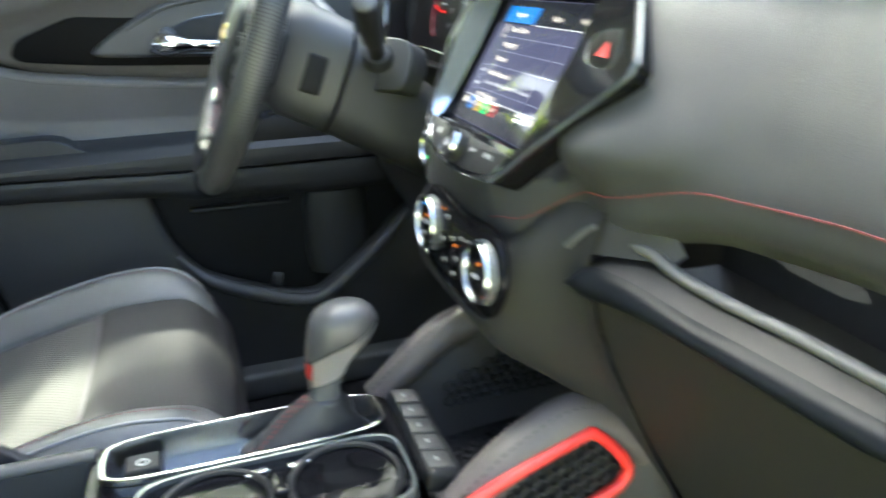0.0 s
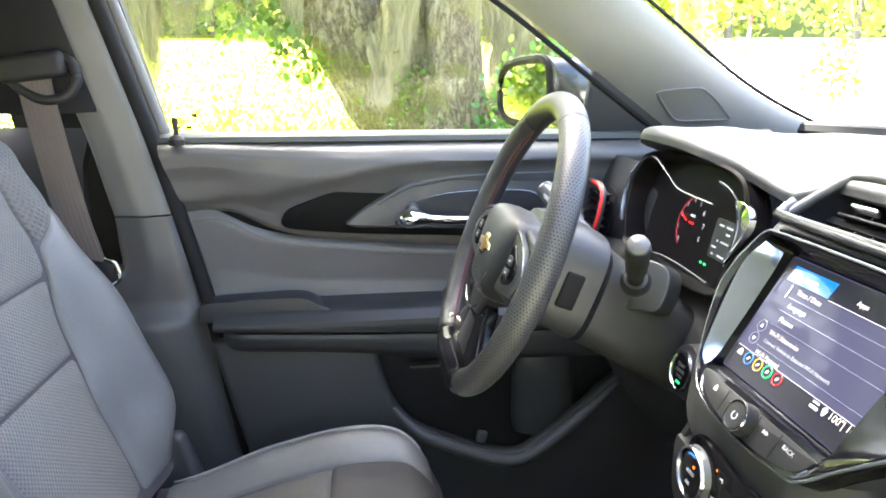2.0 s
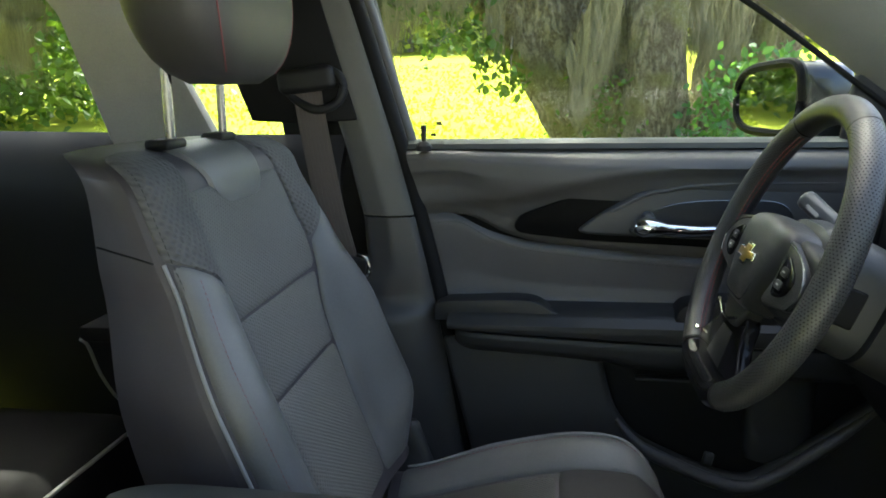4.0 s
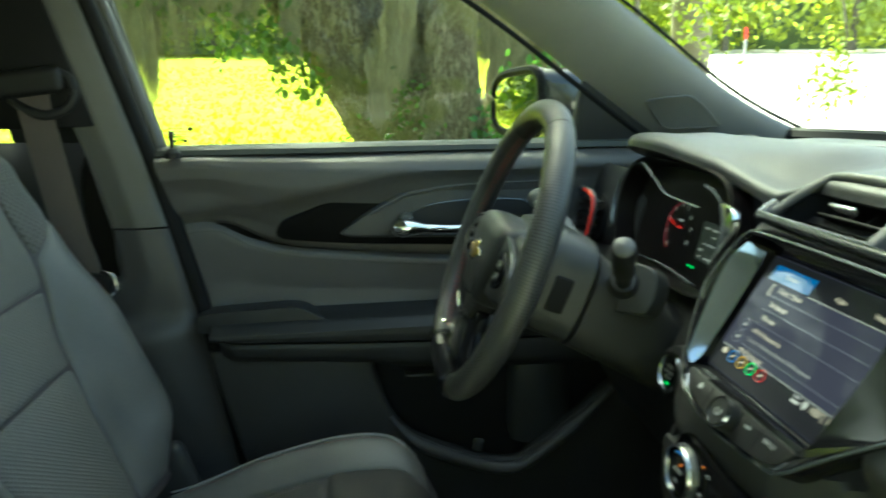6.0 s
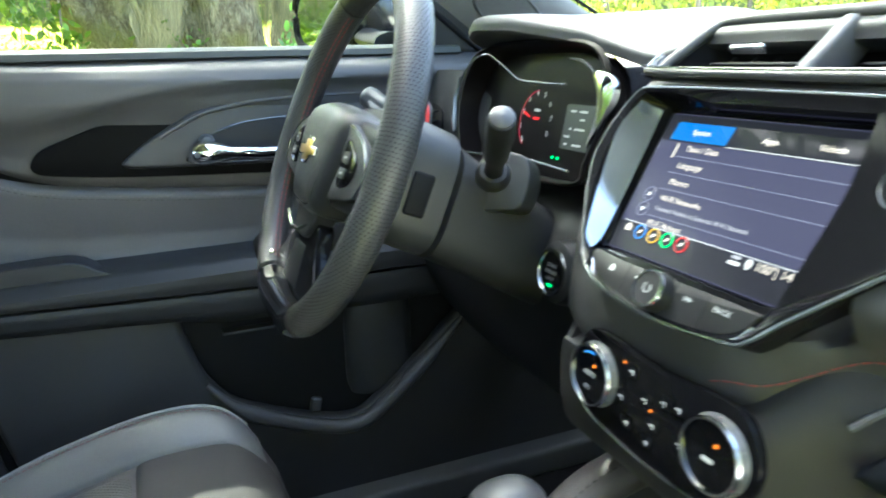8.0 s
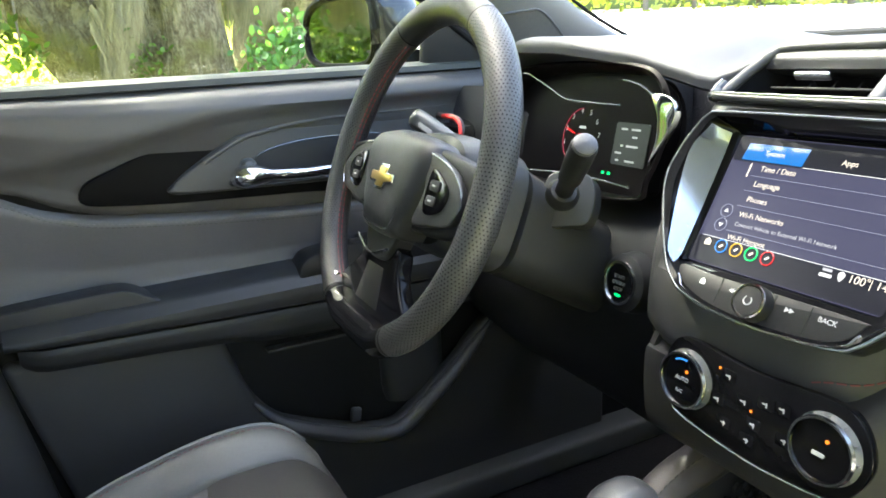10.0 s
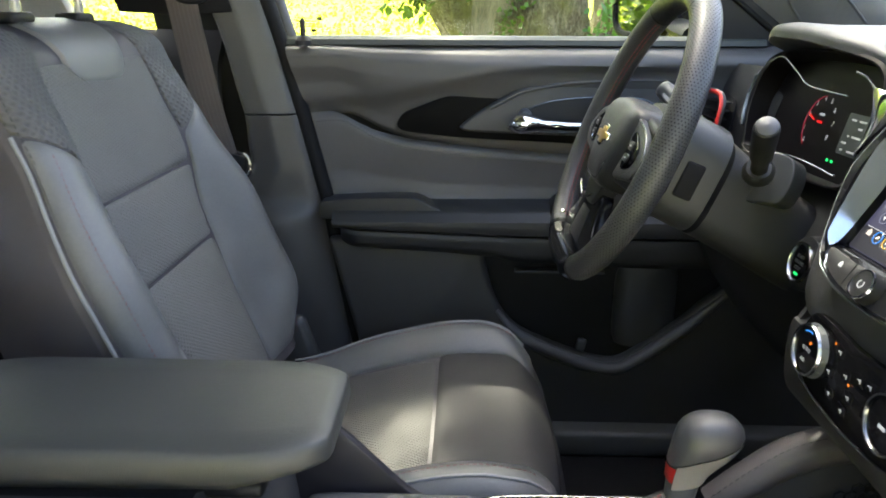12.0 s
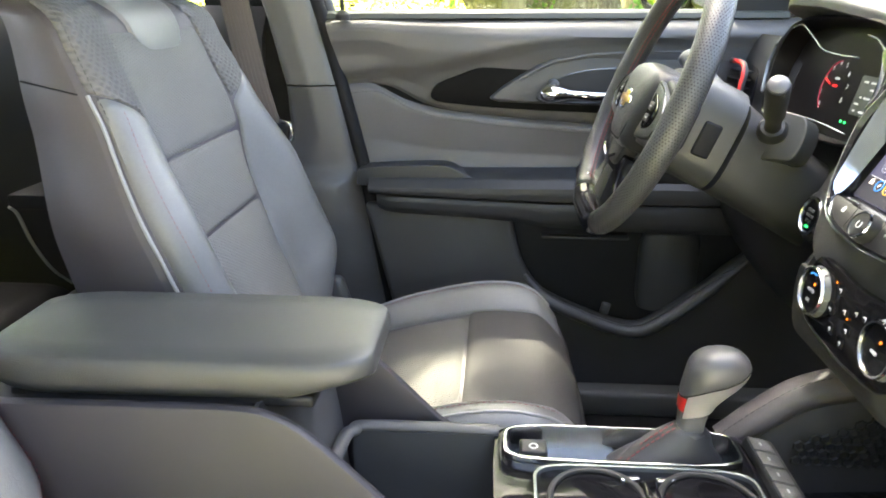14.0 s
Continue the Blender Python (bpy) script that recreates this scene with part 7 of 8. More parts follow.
    for i in range(-10, 8):
        for j in range(-5, 5):
            x, y = i * hr * 1.75 + (j % 2) * hr * 0.875, j * hr * 1.52
            if -0.092 < x < 0.048 and -0.030 < y < 0.021:
                loop = [G @ Vector((x + hr * 0.95 * math.cos(radians(30 + 60 * k)), y + hr * 0.95 * math.sin(radians(30 + 60 * k)), 0.0075)) for k in range(6)]
                cells.append(tube(loop, 0.0011, 4, True))
    for cell in cells:
        part("honeycomb_cell", cell, M_BLACK, v)
    v["kind"] = "thing"


M_CSIDE = mat("console_side_plastic", (0.019, 0.017, 0.021), 0.5, bump=0.25, grain=1500, cells=True)
M_ARM = mat("armrest_vinyl", (0.042, 0.042, 0.039), 0.45, bump=0.35, grain=900, cells=True)
M_TRAY = mat("glossy_grey_tray", (0.16, 0.17, 0.19), 0.22, 0.8, vary=0.05)
# lighter than the door plastic: light from above put into the colour
M_LIPBAND = mat("lit_pocket_lip", (0.085, 0.083, 0.085), 0.45, bump=0.25, grain=1800, cells=True)
M_MESH = dotted("patterned_rubber_mat", (0.012, 0.012, 0.013), 0.6, 0.011, 0.004, 0.78, hole=0.45)


M_SATINSILVER = mat("brushed_satin_plate", (0.74, 0.71, 0.69), 0.28, 0.7, vary=0.04)


def build_shifter():
    s = thing("gear_lever", (0.09, 0.036, 0.67), "dark leather gear lever with red button and stitched boot", "gear lever")
    # boot
    rows = []
    for t in np.linspace(0, 1, 12):
        cx, cz = 0.076 + 0.022 * t, 0.666 + 0.050 * t
        w = 0.046 * (1 - t) ** 0.8 + 0.013
        h = 0.019 * (1 - t) ** 0.8 + 0.012
        rows.append([Vector((cx + w * math.cos(a) * (1 + 0.05 * math.sin(5 * a + 9 * t)), 0.036 + h * math.sin(a), cz + 0.004 * math.cos(3 * a + 4 * t) * (1 - t))) for a in np.linspace(0, 2 * math.pi, 32, endpoint=False)])
    boot = part("boot", grid(rows, close_u=True, caps=True), M_BOOT, s, "black leather boot", 60)
    for dy in (-0.004, 0.004):
        part("boot_stitching", stitches([Vector((0.076 + 0.022 * t - (0.046 * (1 - t) ** 0.8 + 0.013) * 0.86, 0.030 + dy - 0.006 * (1 - t), 0.671 + 0.050 * t)) for t in np.linspace(0.05, 0.95, 24)], 0.004, 0.002, 0.0009), M_THREAD, boot, "red stitching")
    part("collar", tube([(0.098, 0.036, 0.700), (0.099, 0.036, 0.706), (0.0995, 0.036, 0.712)], [0.0160, 0.0165, 0.0150], 24), M_TRIM2, s)

    # neck and head in one lofted form: height, front and rear reach, half width
    LOFT = [(0.704, 0.0860, 0.1120, 0.0125), (0.715, 0.0855, 0.1120, 0.0125), (0.725, 0.0855, 0.1140, 0.0130), (0.735, 0.0858, 0.1190, 0.0145), (0.742, 0.0862, 0.1275, 0.0165), (0.748, 0.0872, 0.1350, 0.0185), (0.7545, 0.0890, 0.1415, 0.0205), (0.760, 0.0900, 0.1455, 0.0212), (0.766, 0.0920, 0.1465, 0.0206), (0.771, 0.0955, 0.1445, 0.0185), (0.775, 0.1020, 0.1390, 0.0145), (0.778, 0.1110, 0.1300, 0.0080), (0.7785, 0.1190, 0.1220, 0.0015)]
    LOFT = [(0.704 + 1.2 * (k[0] - 0.704),) + k[1:] for k in LOFT]

    def around(z, a, out=0.0):
        x0, x1, w = (lerp(z, [(k[0], k[j]) for k in LOFT]) for j in (1, 2, 3))
        ca, sa = math.cos(a), math.sin(a)
        return Vector(((x0 + x1) / 2 + math.copysign(abs(ca) ** 0.8, ca) * ((x1 - x0) / 2 + out), 0.036 + math.copysign(abs(sa) ** 0.8, sa) * (w + out), 0.704 + 1.09 * (z - 0.704)))

    def loft(levels, a0=0.0, a1=2 * math.pi, n=36, out=0.0, tilts=None):
        """Rings of the form; each may rise towards the rear by its tilt."""
        full = a1 - a0 > 6.28
        angles = np.linspace(a0, a1, n, endpoint=not full)
        return [[around(min(0.7932, z + k * (0.5 + 0.5 * math.cos(a))), a, out) for a in angles] for z, k in zip(levels, tilts or [0.0] * len(levels))]

    part("stem", grid(loft(np.linspace(0.704, 0.775, 16)), close_u=True, caps=True), M_SATIN, s, "satin grey stem", 70)
    lv = [0.747, 0.749, 0.753, 0.757, 0.762, 0.767, 0.7725, 0.778, 0.782, 0.786, 0.789, 0.7915, 0.793]
    part("knob", grid(loft(lv, out=0.0013, tilts=[0.032 * (0.793 - z) / 0.046 for z in lv]), close_u=True, caps=True), M_KNOB, s, "rounded grey leather knob", 70)
    lv = list(np.linspace(0.726, 0.7475, 10))
    flank = grid(loft(lv, radians(222), radians(360), 24, 0.0016, [0.010 + 0.0216 * k / 9 for k in range(10)]))
    bmesh.ops.solidify(flank, geom=flank.faces[:], thickness=0.002)
    part("side_plate", flank, M_SATINSILVER, s, "satin silver side plate", 60)
    red = grid(loft(np.linspace(0.7335, 0.7478, 8), radians(150), radians(221), 14, 0.0015))
    bmesh.ops.solidify(red, geom=red.faces[:], thickness=0.002)
    part("release_button", red, M_RED, s, "bright red release button", 60)
    part("knob_seam", tube([around(0.747 + 0.032 * (0.5 + 0.5 * math.cos(a)), a, 0.0014) for a in np.linspace(0, 2 * math.pi, 40, endpoint=False)], 0.0007, 6, True), M_RUBBER, s)

# ---- outdoors ----


def ground_z(x, y):
    """Level round the car, then a field that climbs gently away from it."""
    r = max(0.0, y - 1.5)
    return 0.07 * r * min(1.0, r / 3.0) if y > 1.5 else 0.0


def build_ground():
    xs = [-400, -200, -120, -80, -60, -45, -35, -28, -22, -17, -13, -10, -8, -6, -5, -4, -3, -2, -1, 0, 1, 2, 3, 4, 5, 6, 8, 10, 13, 17, 22, 28, 35, 45, 60, 80, 120, 200, 400]
    ys = [-400, -150, -60, -30, -15, -8, -4, -2, 0, 1.5, 2, 2.5, 3, 3.5, 4, 5, 6, 7, 8, 9, 10, 12, 14, 17, 20, 24, 28, 33, 38, 44, 50, 56, 62, 70, 90, 150, 400]
    bm = grid([[Vector((x, y, min(7.0, ground_z(x, y)) + (0.05 * noise.noise((x * 0.3, y * 0.3, 0)) if y > 3 else 0))) for x in xs] for y in ys])
    g = part("ground", bm, M_GROUND)
    tagged(g, "sunlit grass field and pale sandy drive", "ground", kind="structure")
    # blades
    r = random.Random(3)
    bm = bmesh.new()
    for _ in range(9000):
        y = 7.0 + 30 * r.random() ** 1.8
        x = (r.uniform(-0.75, 0.12)) * y
        z = ground_z(x, y)
        h = r.uniform(0.03, 0.09)
        a = r.uniform(0, 6.28)
        w = 0.02 + 0.0015 * y
        d = Vector((math.cos(a) * w, math.sin(a) * w, 0))
        tip = Vector((x + r.uniform(-0.05, 0.05), y + r.uniform(-0.05, 0.05), z + h))
        bm.faces.new([bm.verts.new(Vector((x, y, z)) - d), bm.verts.new(Vector((x, y, z)) + d), bm.verts.new(tip)])
    tagged(part("grass", bm, M_GRASSB), "sunlit yellow-green meadow grass", "grass", kind="stuff")


def leaves(bm, centre, spread, count, size, r, droop=0.0):
    """Small pointed leaves scattered round a centre."""
    for _ in range(count):
        p = Vector(centre) + Vector((r.gauss(0, spread[0]), r.gauss(0, spread[1]), r.gauss(0, spread[2])))
        q = Euler((r.uniform(0, 6.28), r.uniform(-0.9, 0.9), r.uniform(0, 6.28))).to_matrix()
        s = size * r.uniform(0.6, 1.3)
        pts = [(0, 0, 0), (0.28, 0.35, 0.04), (0.25, 0.7, 0.02), (0, 1.05, -0.08), (-0.25, 0.7, 0.02), (-0.28, 0.35, 0.04)]
        bm.faces.new([bm.verts.new(p + q @ Vector(v) * s) for v in pts])


def limb(pts, r0, r1, seg=16, rough=0.06, n=30, seed=0.0):
    path = spline(pts, n)
    rows = []
    for i, p in enumerate(path):
        a, b = path[max(0, i - 1)], path[min(n - 1, i + 1)]
        t = (b - a).normalized()
        s = t.cross(Vector((0, 1, 0.01))).normalized()
        w = s.cross(t)
        rr = r0 + (r1 - r0) * i / (n - 1)
        rows.append([])
        for j in range(seg):
            ang = 2 * math.pi * j / seg
            d = s * math.cos(ang) + w * math.sin(ang)
            k = 1 + 2.2 * rough * noise.noise(p * 1.3 + d * 1.5 + Vector((seed, 0, 0))) + rough * noise.noise(p * 4 + d * 5) + 0.5 * rough * math.sin(ang * 7 + 2 * seed)
            rows[-1].append(p + d * rr * k)
    return grid(rows, close_u=True, caps=True)


def moss_beard(bm, top, length, width, r):
    """A beard of hanging moss: many thin drooping strands."""
    for _ in range(int(400 * width / 0.12)):
        p = Vector(top) + Vector((r.gauss(0, width), r.gauss(0, width), r.uniform(-0.05, 0.05)))
        L = length * r.uniform(0.35, 1.0)
        w = 0.0036 * r.uniform(0.6, 1.6)
        prev = None
        sway = Vector((r.gauss(0, 0.035) - 0.5 * (p.x - top[0]), r.gauss(0, 0.035), 0))
        for k in range(6):
            t = k / 5
            c = p + sway * t * t + Vector((0.02 * math.sin(9 * t + p.x * 40), 0, -L * t))
            hw = w * (1 - 0.85 * t)
            cur = (bm.verts.new(c - Vector((hw, hw * 0.4, 0))), bm.verts.new(c + Vector((hw, hw * 0.4, 0))))
            if prev:
                bm.faces.new((prev[0], prev[1], cur[1], cur[0]))
            prev = cur


def build_oak():
    t = thing("oak_tree", (0.7, 5.9, 0.25), "huge old oak with mossy bark and hanging moss", "tree")
    trunks = [
        ("leaning_trunk", [(0.80, 5.62, -0.1), (0.60, 5.60, 0.45), (0.39, 5.56, 0.78), (-0.026, 5.55, 1.35), (-0.376, 5.50, 1.88), (-1.0, 5.4, 2.7), (-2.4, 5.2, 3.9)], 0.47, 0.33, 1.0),
        ("trunk", [(0.57, 5.27, 0.0), (0.55, 5.25, 0.8), (0.54, 5.25, 1.4), (0.545, 5.25, 1.9), (0.55, 5.4, 3.4), (0.4, 5.8, 5.5)], 0.31, 0.25, 2.0),
        ("right_trunk", [(1.38, 6.1, 0.0), (1.40, 6.1, 1.0), (1.58, 6.05, 2.0), (1.9, 6.1, 3.5), (2.6, 6.0, 5.5)], 0.44, 0.30, 3.0),
    ]
    for name, pts, r0, r1, seed in trunks:
        ob = part(name, limb(pts, r0, r1, 72, 0.09, 90, seed), M_BARK, t, "grey-brown mossy trunk", 80)
        ob.name = "trunk"
    part("limb", limb([(2.4, 6.0, 5.2), (3.4, 5.5, 5.6), (5.0, 4.6, 5.7)], 0.26, 0.10, 14, 0.1, 24, 5.0), M_BARK, t)
    part("limb", limb([(-2.9, 5.0, 4.1), (-4.0, 5.5, 5.0), (-5.5, 6.5, 5.6)], 0.24, 0.08, 14, 0.1, 24, 6.0), M_BARK, t)
    r = random.Random(11)
    # unseen crown overhead, left open towards the drive so skylight reaches the windscreen
    bm = bmesh.new()
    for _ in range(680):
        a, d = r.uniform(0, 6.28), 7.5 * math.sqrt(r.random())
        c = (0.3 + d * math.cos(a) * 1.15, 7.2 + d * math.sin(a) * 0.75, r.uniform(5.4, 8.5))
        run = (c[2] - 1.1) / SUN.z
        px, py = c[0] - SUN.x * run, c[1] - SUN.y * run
        # clumps on the sun's way to the dash top are mostly left out
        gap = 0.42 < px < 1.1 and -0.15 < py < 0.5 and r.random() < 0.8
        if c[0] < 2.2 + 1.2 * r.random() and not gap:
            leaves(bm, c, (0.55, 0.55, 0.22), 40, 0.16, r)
    # extra clumps, placed only to shade the cushion, mirror, hood, shelf and console
    leaves(bm, (-1.4, 4.35, 6.6), (0.40, 0.36, 0.2), 760, 0.13, r)
    for x, y, n in ((-0.87, 4.70, 90), (-1.0, 4.52, 50), (-0.80, 4.20, 50), (-0.72, 4.62, 60)):
        leaves(bm, (x, y, 7.0), (0.10, 0.10, 0.1), n, 0.14, r)
    for x, y in ((-1.02, 3.2), (-1.0, 3.45), (-1.0, 3.7), (-1.06, 3.95), (-0.9, 3.3), (-0.88, 3.05), (-1.05, 2.95), (-0.85, 3.5), (-0.95, 2.75)):
        leaves(bm, (x, y, 7.0), (0.11, 0.12, 0.1), 70, 0.15, r)
    leaves(bm, (-0.66, 2.0, 3.25), (0.24, 0.22, 0.10), 150, 0.062, r)
    # gaps cut in the foliage to shape soft sunbeams on the driver's cushion

    def beam(px, py):
        """How far a point of the cushion lies outside the nearest sunbeam."""
        k = max(0.0, min(1.0, ((px + 0.23) * 0.08 + (py - 0.23) * 0.09) / 0.0145))
        return min(math.hypot(px + 0.23 - 0.08 * k, py - 0.23 - 0.09 * k) - 0.030, math.hypot((px + 0.03) * 0.8, py - 0.400) - 0.028)

    gone = []
    for f in bm.faces:
        c = f.calc_center_median()
        run = (c.z - 0.63) / SUN.z
        if beam(c.x - SUN.x * run, c.y - SUN.y * run) < 0.07:
            gone.append(f)
    bmesh.ops.delete(bm, geom=gone, context="FACES")
    # small leaves added around and inside the beams to dim them
    run = (6.9 - 0.63) / SUN.z
    for i in range(24):
        for j in range(18):
            px, py = -0.46 + 0.026 * i, 0.10 + 0.026 * j
            out = beam(px, py)
            n = 0 if out > 0.16 else 4 if out > 0.02 else r.choice((1, 1, 2, 2, 3))
            leaves(bm, (px + SUN.x * run, py + SUN.y * run, 6.9), (0.012, 0.012, 0.05), n, 0.042, r)
    part("crown", bm, M_LEAF, t, "dense green crown out of view, shaped to shade the car")
    # low hanging sprays beside the leaning trunk
    bm = bmesh.new()
    for x, z, sx, sz, n in ((-1.17, 1.40, 0.03, 0.03, 7), (-1.05, 1.52, 0.07, 0.04, 26), (-0.90, 1.62, 0.10, 0.05, 30), (-0.78, 1.57, 0.10, 0.06, 40), (-0.95, 1.77, 0.14, 0.06, 45), (-0.74, 1.36, 0.03, 0.06, 18), (-0.72, 1.24, 0.03, 0.05, 10), (-0.66, 1.45, 0.07, 0.06, 40), (-0.55, 1.38, 0.06, 0.05, 24), (-0.48, 1.27, 0.05, 0.05, 20), (-0.52, 1.17, 0.05, 0.035, 14), (-0.40, 1.22, 0.04, 0.03, 12), (-1.35, 1.80, 0.15, 0.07, 40), (-1.65, 1.85, 0.12, 0.06, 30), (-2.1, 1.85, 0.2, 0.08, 50), (-2.6, 1.9, 0.25, 0.10, 60), (-3.2, 2.0, 0.3, 0.10, 70)):
        leaves(bm, (x, 5.1, z), (sx, 0.06, sz), n, 0.078, r)
    part("low_spray", bm, M_LEAF, t, "low spray of green leaves")["kind"] = "stuff"
    for twig in ([(-0.55, 5.25, 1.75), (-0.70, 5.12, 1.50), (-0.74, 5.1, 1.24)], [(-0.50, 5.25, 1.60), (-0.50, 5.12, 1.35), (-0.50, 5.1, 1.16)], [(-0.62, 5.2, 1.72), (-0.95, 5.1, 1.62), (-1.17, 5.1, 1.42)]):
        part("twig", tube(spline(twig, 14), [0.010 - 0.0005 * k for k in range(14)], 6), M_TRUNK2, t)
    # beards of moss
    bm = bmesh.new()
    for x, low, w in ((-1.80, 1.25, 0.05), (-1.75, 1.12, 0.05), (-1.70, 1.02, 0.05), (-1.66, 0.98, 0.03), (-1.62, 1.45, 0.06), (-1.46, 1.28, 0.035), (-1.42, 1.50, 0.06), (-1.30, 1.62, 0.08), (-1.15, 1.66, 0.09), (-1.02, 1.58, 0.07), (-0.92, 1.62, 0.07), (-0.60, 1.15, 0.018), (-0.66, 1.28, 0.015), (-1.95, 1.55, 0.08), (-2.15, 1.40, 0.07), (-2.4, 1.3, 0.07), (-2.8, 1.5, 0.08), (-3.2, 1.4, 0.09)):
        moss_beard(bm, (x, 5.15, 2.12), 2.12 - low, w * 1.25, r)
    for k in range(26):
        f = r.random()
        x = 0.24 - 0.22 * f + r.uniform(-0.03, 0.03)
        moss_beard(bm, (x, 5.03 - 0.05 * f, 1.95 - 0.55 * f), 0.55, 0.035, r)
    for x, z, L in ((0.95, 1.9, 0.8), (1.08, 1.9, 0.7), (1.2, 1.9, 0.6)):
        moss_beard(bm, (x, 5.45, z), L, 0.06, r)
    part("hanging_moss", bm, M_MOSS, t, "grey-green hanging moss")["kind"] = "stuff"
    bm = bmesh.new()
    for _ in range(46):
        x, z = r.gauss(0.22, 0.14), r.uniform(0.55, 1.30)
        leaves(bm, (x, 4.98, z), (0.04, 0.03, 0.05), 5, 0.045, r)
    part("ivy", bm, M_LEAF, t, "small climbing ivy leaves")


def build_plants():
    r = random.Random(21)
    f = thing("fern_bush", (1.1, 5.1, 0.2), "blue-green feathery bush at the foot of the oak", "bush")
    bm = bmesh.new()
    for x, z, n in ((0.95, 0.95, 90), (1.10, 1.15, 110), (1.25, 1.30, 120), (1.40, 1.15, 110), (1.15, 0.80, 90), (0.85, 0.75, 70), (1.35, 0.9, 90), (1.5, 1.35, 80), (1.0, 0.55, 80), (1.3, 0.55, 80)):
        leaves(bm, (x, 5.0, z), (0.11, 0.10, 0.08), n, 0.075, r)
    part("foliage", bm, M_FERN, f)
    part("stem", tube([(1.15, 5.05, 0.15), (1.18, 5.02, 0.7), (1.25, 5.0, 1.2)], [0.03, 0.02, 0.01], 8), M_TRUNK2, f)
    # young tree ahead of the car with yellow-green leaves
    g = thing("young_tree", (4.6, 6.6, 0.3), "young tree with drooping yellow-green leaves and orange flowers", "tree")
    part("trunk", limb([(4.35, 9.0, 0.4), (4.3, 9.0, 2.2), (4.1, 9.1, 4.5)], 0.28, 0.18, 18, 0.08, 20, 7.0), M_TRUNK2, g)
    part("twig", tube(spline([(4.5, 7.0, 3.1), (4.75, 6.6, 2.2), (4.80, 6.4, 1.4), (4.72, 6.3, 0.9)], 20), [0.02 - 0.0008 * i for i in range(20)], 6), M_TRUNK2, g)
    bm = bmesh.new()
    for x, y, z, n in ((4.72, 6.5, 1.55, 50), (4.80, 6.5, 1.40, 40), (4.62, 6.5, 1.32, 45), (4.86, 6.5, 1.22, 40), (4.55, 6.5, 1.15, 40), (4.70, 6.5, 1.10, 40), (4.92, 6.5, 1.10, 30), (4.6, 6.5, 0.95, 30)):
        leaves(bm, (x, y, z), (0.09, 0.08, 0.06), n, 0.07, r)
    for x, y, z, n in ((3.6, 7.2, 2.1, 80), (3.9, 7.2, 2.3, 90), (4.3, 7.2, 2.4, 90), (4.8, 7.0, 2.5, 90), (5.3, 7.0, 2.45, 90), (5.8, 7.0, 2.5, 80), (6.4, 7.0, 2.6, 80), (3.5, 7.2, 1.75, 60), (3.75, 7.2, 1.6, 30), (4.4, 7.2, 2.1, 50), (5.1, 7.2, 2.2, 50), (4.0, 7.2, 1.95, 40)):
        leaves(bm, (x, y, z), (0.20, 0.15, 0.12), n, 0.085, r)
    part("foliage", bm, M_LEAF2, g, "yellow-green leaves")
    bm = bmesh.new()
    for x, z in ((4.05, 2.35), (4.15, 2.2), (5.6, 2.4), (5.75, 2.25), (5.85, 2.1), (5.9, 1.95)):
        leaves(bm, (x, 6.9, z), (0.07, 0.05, 0.07), 30, 0.05, r)
    part("flowers", bm, M_FLOWER, g, "orange-yellow flowers")["kind"] = "stuff"
    m = thing("marker_post", (22.0, 40.0, 2.6), "white marker post with orange top", "post")
    part("post", box((22.0, 40.0, 3.2), (0.14, 0.14, 1.3), 0.02), M_PIPE, m)
    part("post_top", box((22.0, 40.0, 4.2), (0.16, 0.16, 0.7), 0.02), M_RED, m, "orange-red top")


def build_side_tree():
    """A second mossy tree beyond the rear of the car, seen past the headrest and in the mirror."""
    t = thing("field_tree", (-11.5, 11.0, 0.6), "spreading field tree with hanging moss", "tree")
    r = random.Random(31)
    part("trunk", limb([(-12.5, 12.5, 0.4), (-12.4, 12.4, 2.0), (-12.0, 12.0, 4.5)], 0.35, 0.22, 16, 0.08, 18, 9.0), M_BARK, t)
    bm = bmesh.new()
    for _ in range(760):
        leaves(bm, (r.uniform(-16, -8.2), r.uniform(9.5, 15), 0.9 + 8.0 * r.random() ** 1.2), (0.5, 0.5, 0.3), 34, 0.2, r)
    part("crown", bm, M_LEAF, t, "drooping green crown")["kind"] = "stuff"
    bm = bmesh.new()
    for _ in range(60):
        moss_beard(bm, (r.uniform(-14, -8.0), r.uniform(9.0, 11), r.uniform(2.2, 3.2)), r.uniform(0.6, 1.3), 0.12, r)
    part("hanging_moss", bm, M_MOSS, t, "grey-green hanging moss")["kind"] = "stuff"


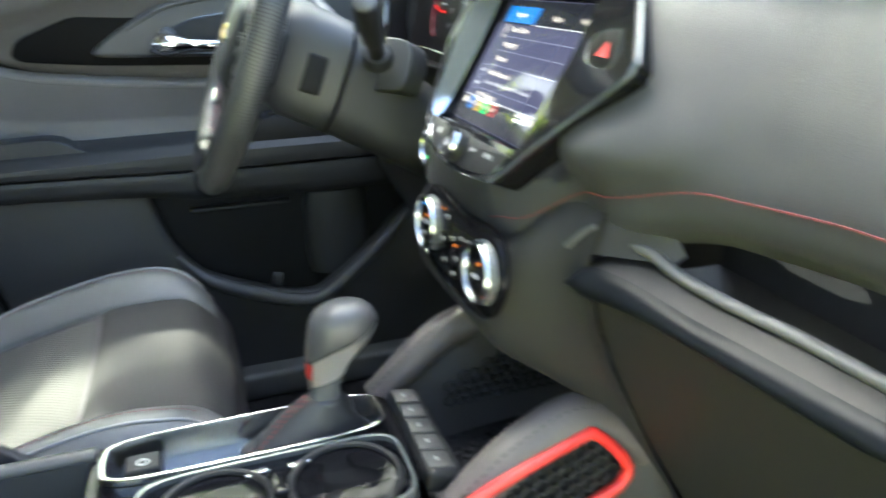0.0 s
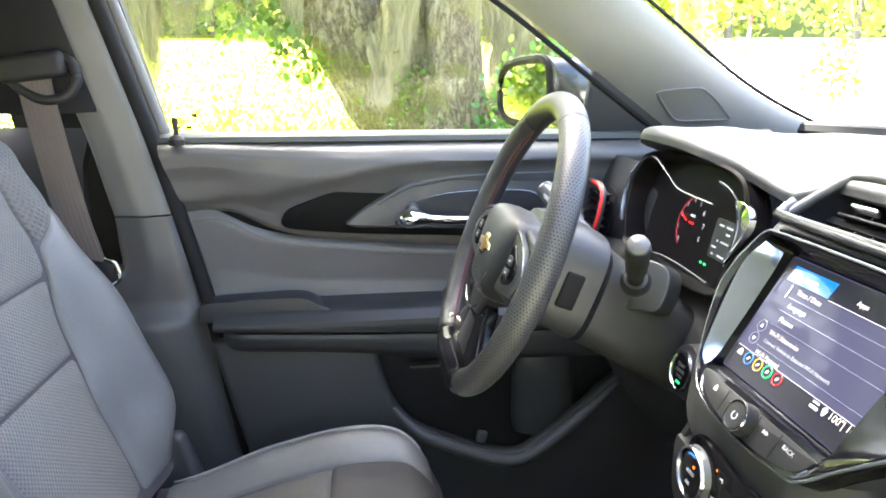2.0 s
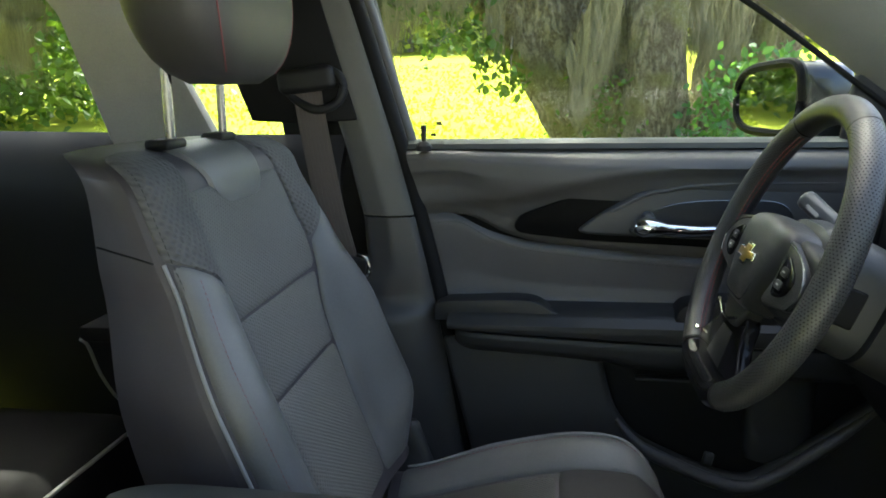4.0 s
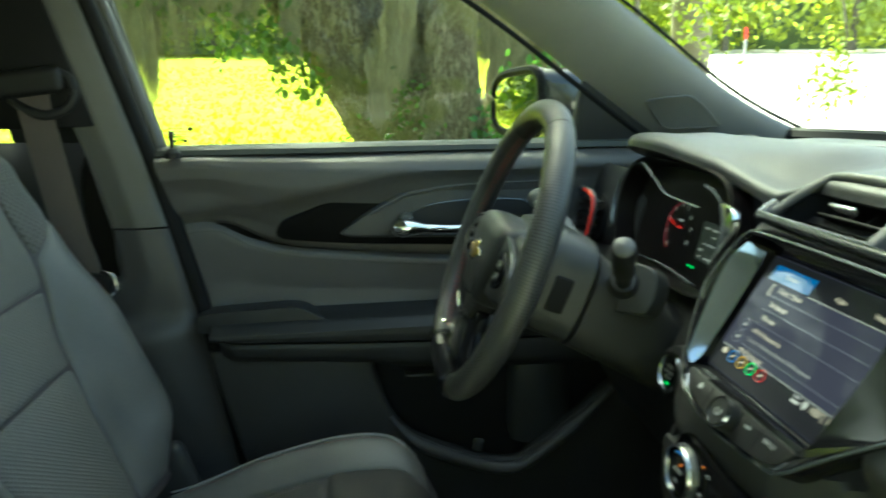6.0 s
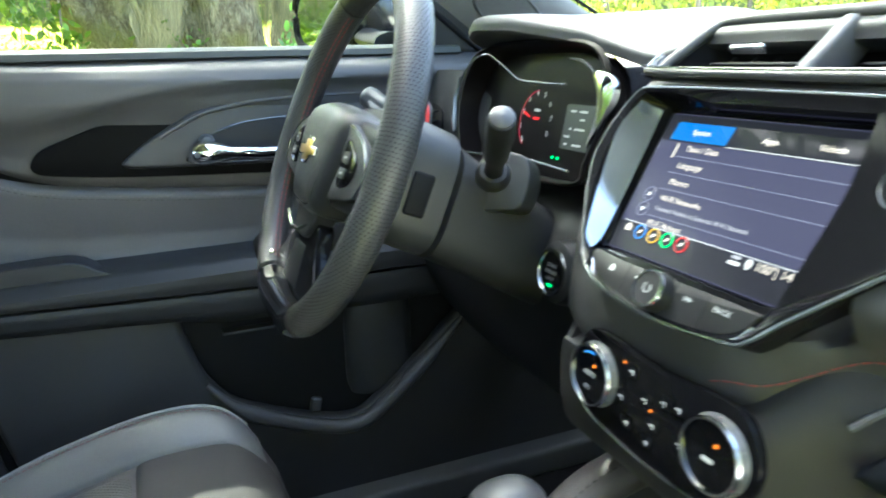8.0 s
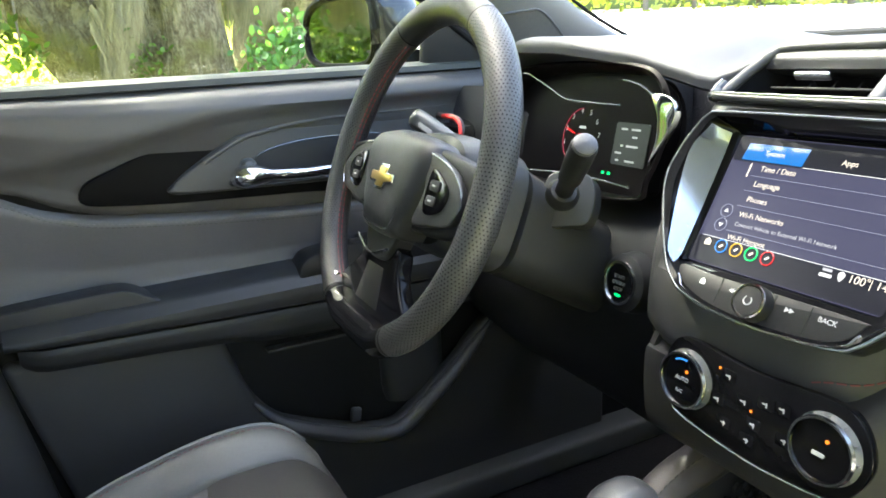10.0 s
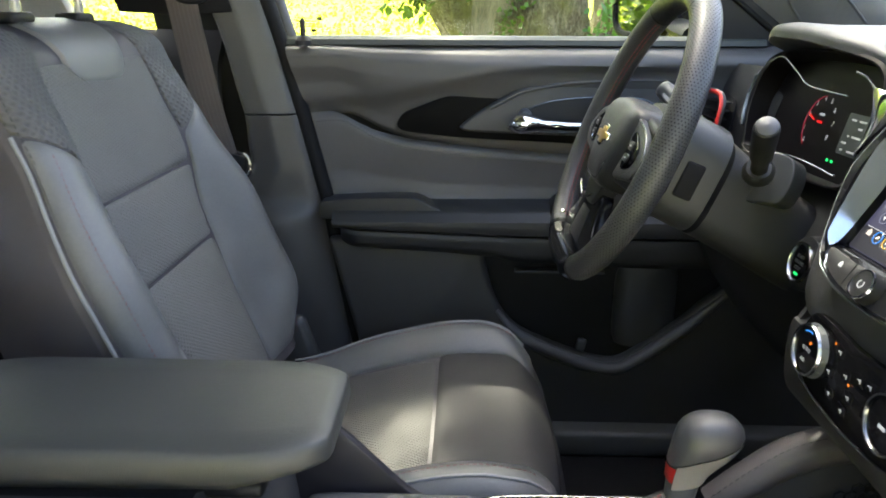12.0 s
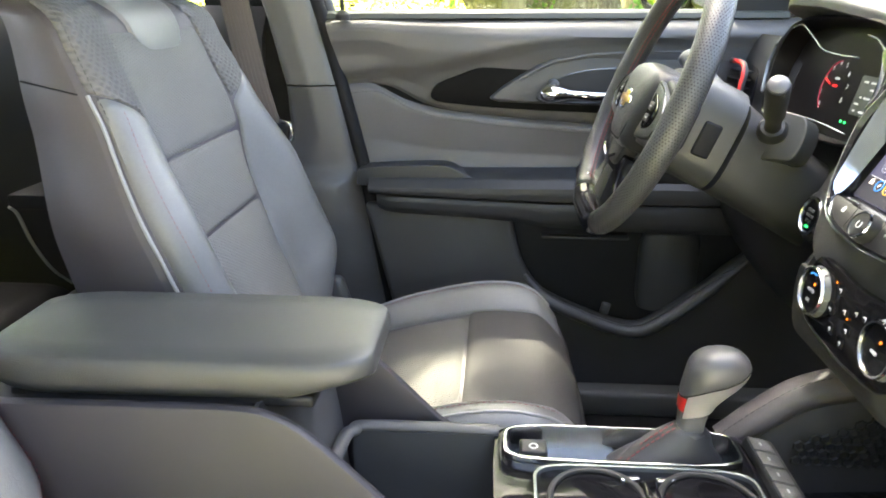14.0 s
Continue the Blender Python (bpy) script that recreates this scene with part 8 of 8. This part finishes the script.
def build_woods():
    """The line of far trees that closes the field."""
    r = random.Random(5)
    trunkbm, bm = bmesh.new(), bmesh.new()
    for i in range(95):
        x = -75 + 1.75 * i + r.uniform(-0.6, 0.6)
        y = 62 + r.uniform(-3, 6) - 0.10 * max(0.0, x)
        z = ground_z(x, y)
        h = r.uniform(9, 17)
        for k in range(22):
            f = r.random()
            leaves(bm, (x + r.gauss(0, 1.5), y + r.gauss(0, 1.5), z + 1.2 + h * f), (1.1, 1.0, 0.9), 20, 0.8, r)
        if i % 5 == 0:
            t = tube([(x, y - 2.5, z), (x + r.uniform(-0.3, 0.3), y - 2.5, z + h * 0.6)], [r.uniform(0.2, 0.45), 0.15], 8)
            me = bpy.data.meshes.new("tmp")
            t.to_mesh(me)
            t.free()
            trunkbm.from_mesh(me)
            bpy.data.meshes.remove(me)
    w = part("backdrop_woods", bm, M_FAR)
    tagged(w, "dense far woods along the edge of the field", "trees", kind="stuff")
    tw = part("backdrop_trunks", trunkbm, M_TRUNK2)
    tagged(tw, "grey trunks of the far woods", "trees", kind="stuff")
    # plain sheet whose colour stands for shade between the far trees
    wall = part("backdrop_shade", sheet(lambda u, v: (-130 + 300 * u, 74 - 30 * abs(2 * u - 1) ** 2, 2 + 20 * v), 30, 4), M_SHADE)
    tagged(wall, "sheet coloured as the shade inside the far woods", "woods", kind="structure")


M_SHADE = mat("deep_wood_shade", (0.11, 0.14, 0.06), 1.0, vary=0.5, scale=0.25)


def build_near_wood():
    """Unseen foliage behind the camera, added to close, dim and tint the car's open side."""
    r = random.Random(41)
    bm = bmesh.new()
    for _ in range(200):
        x = r.uniform(-12, 10)
        leaves(bm, (x, -6.5 + r.uniform(-1, 1) - 0.03 * x * x * 0.5, 0.3 + 5.2 * r.random()), (0.6, 0.5, 0.4), 34, 0.34, r)
    w = part("backdrop_light_block", bm, M_LIGHTBLOCK)
    tagged(w, "unseen foliage added to dim and tint light on the open side", "trees", kind="stuff")


build_near_wood()
build_shell()
build_pillars()
build_rear()
build_ground()
build_woods()
build_oak()
build_plants()
build_side_tree()
build_door()
build_mirror()
build_dash()
build_seat(CY, "charcoal driver's seat with fabric panels, pale piping and red stitching")
build_seat(-CY, "charcoal passenger seat with pale piping and red stitching", -0.10)
build_belt()
build_wheel()
build_column()
build_cluster()
build_screen()
build_climate()
build_console()
build_shifter()
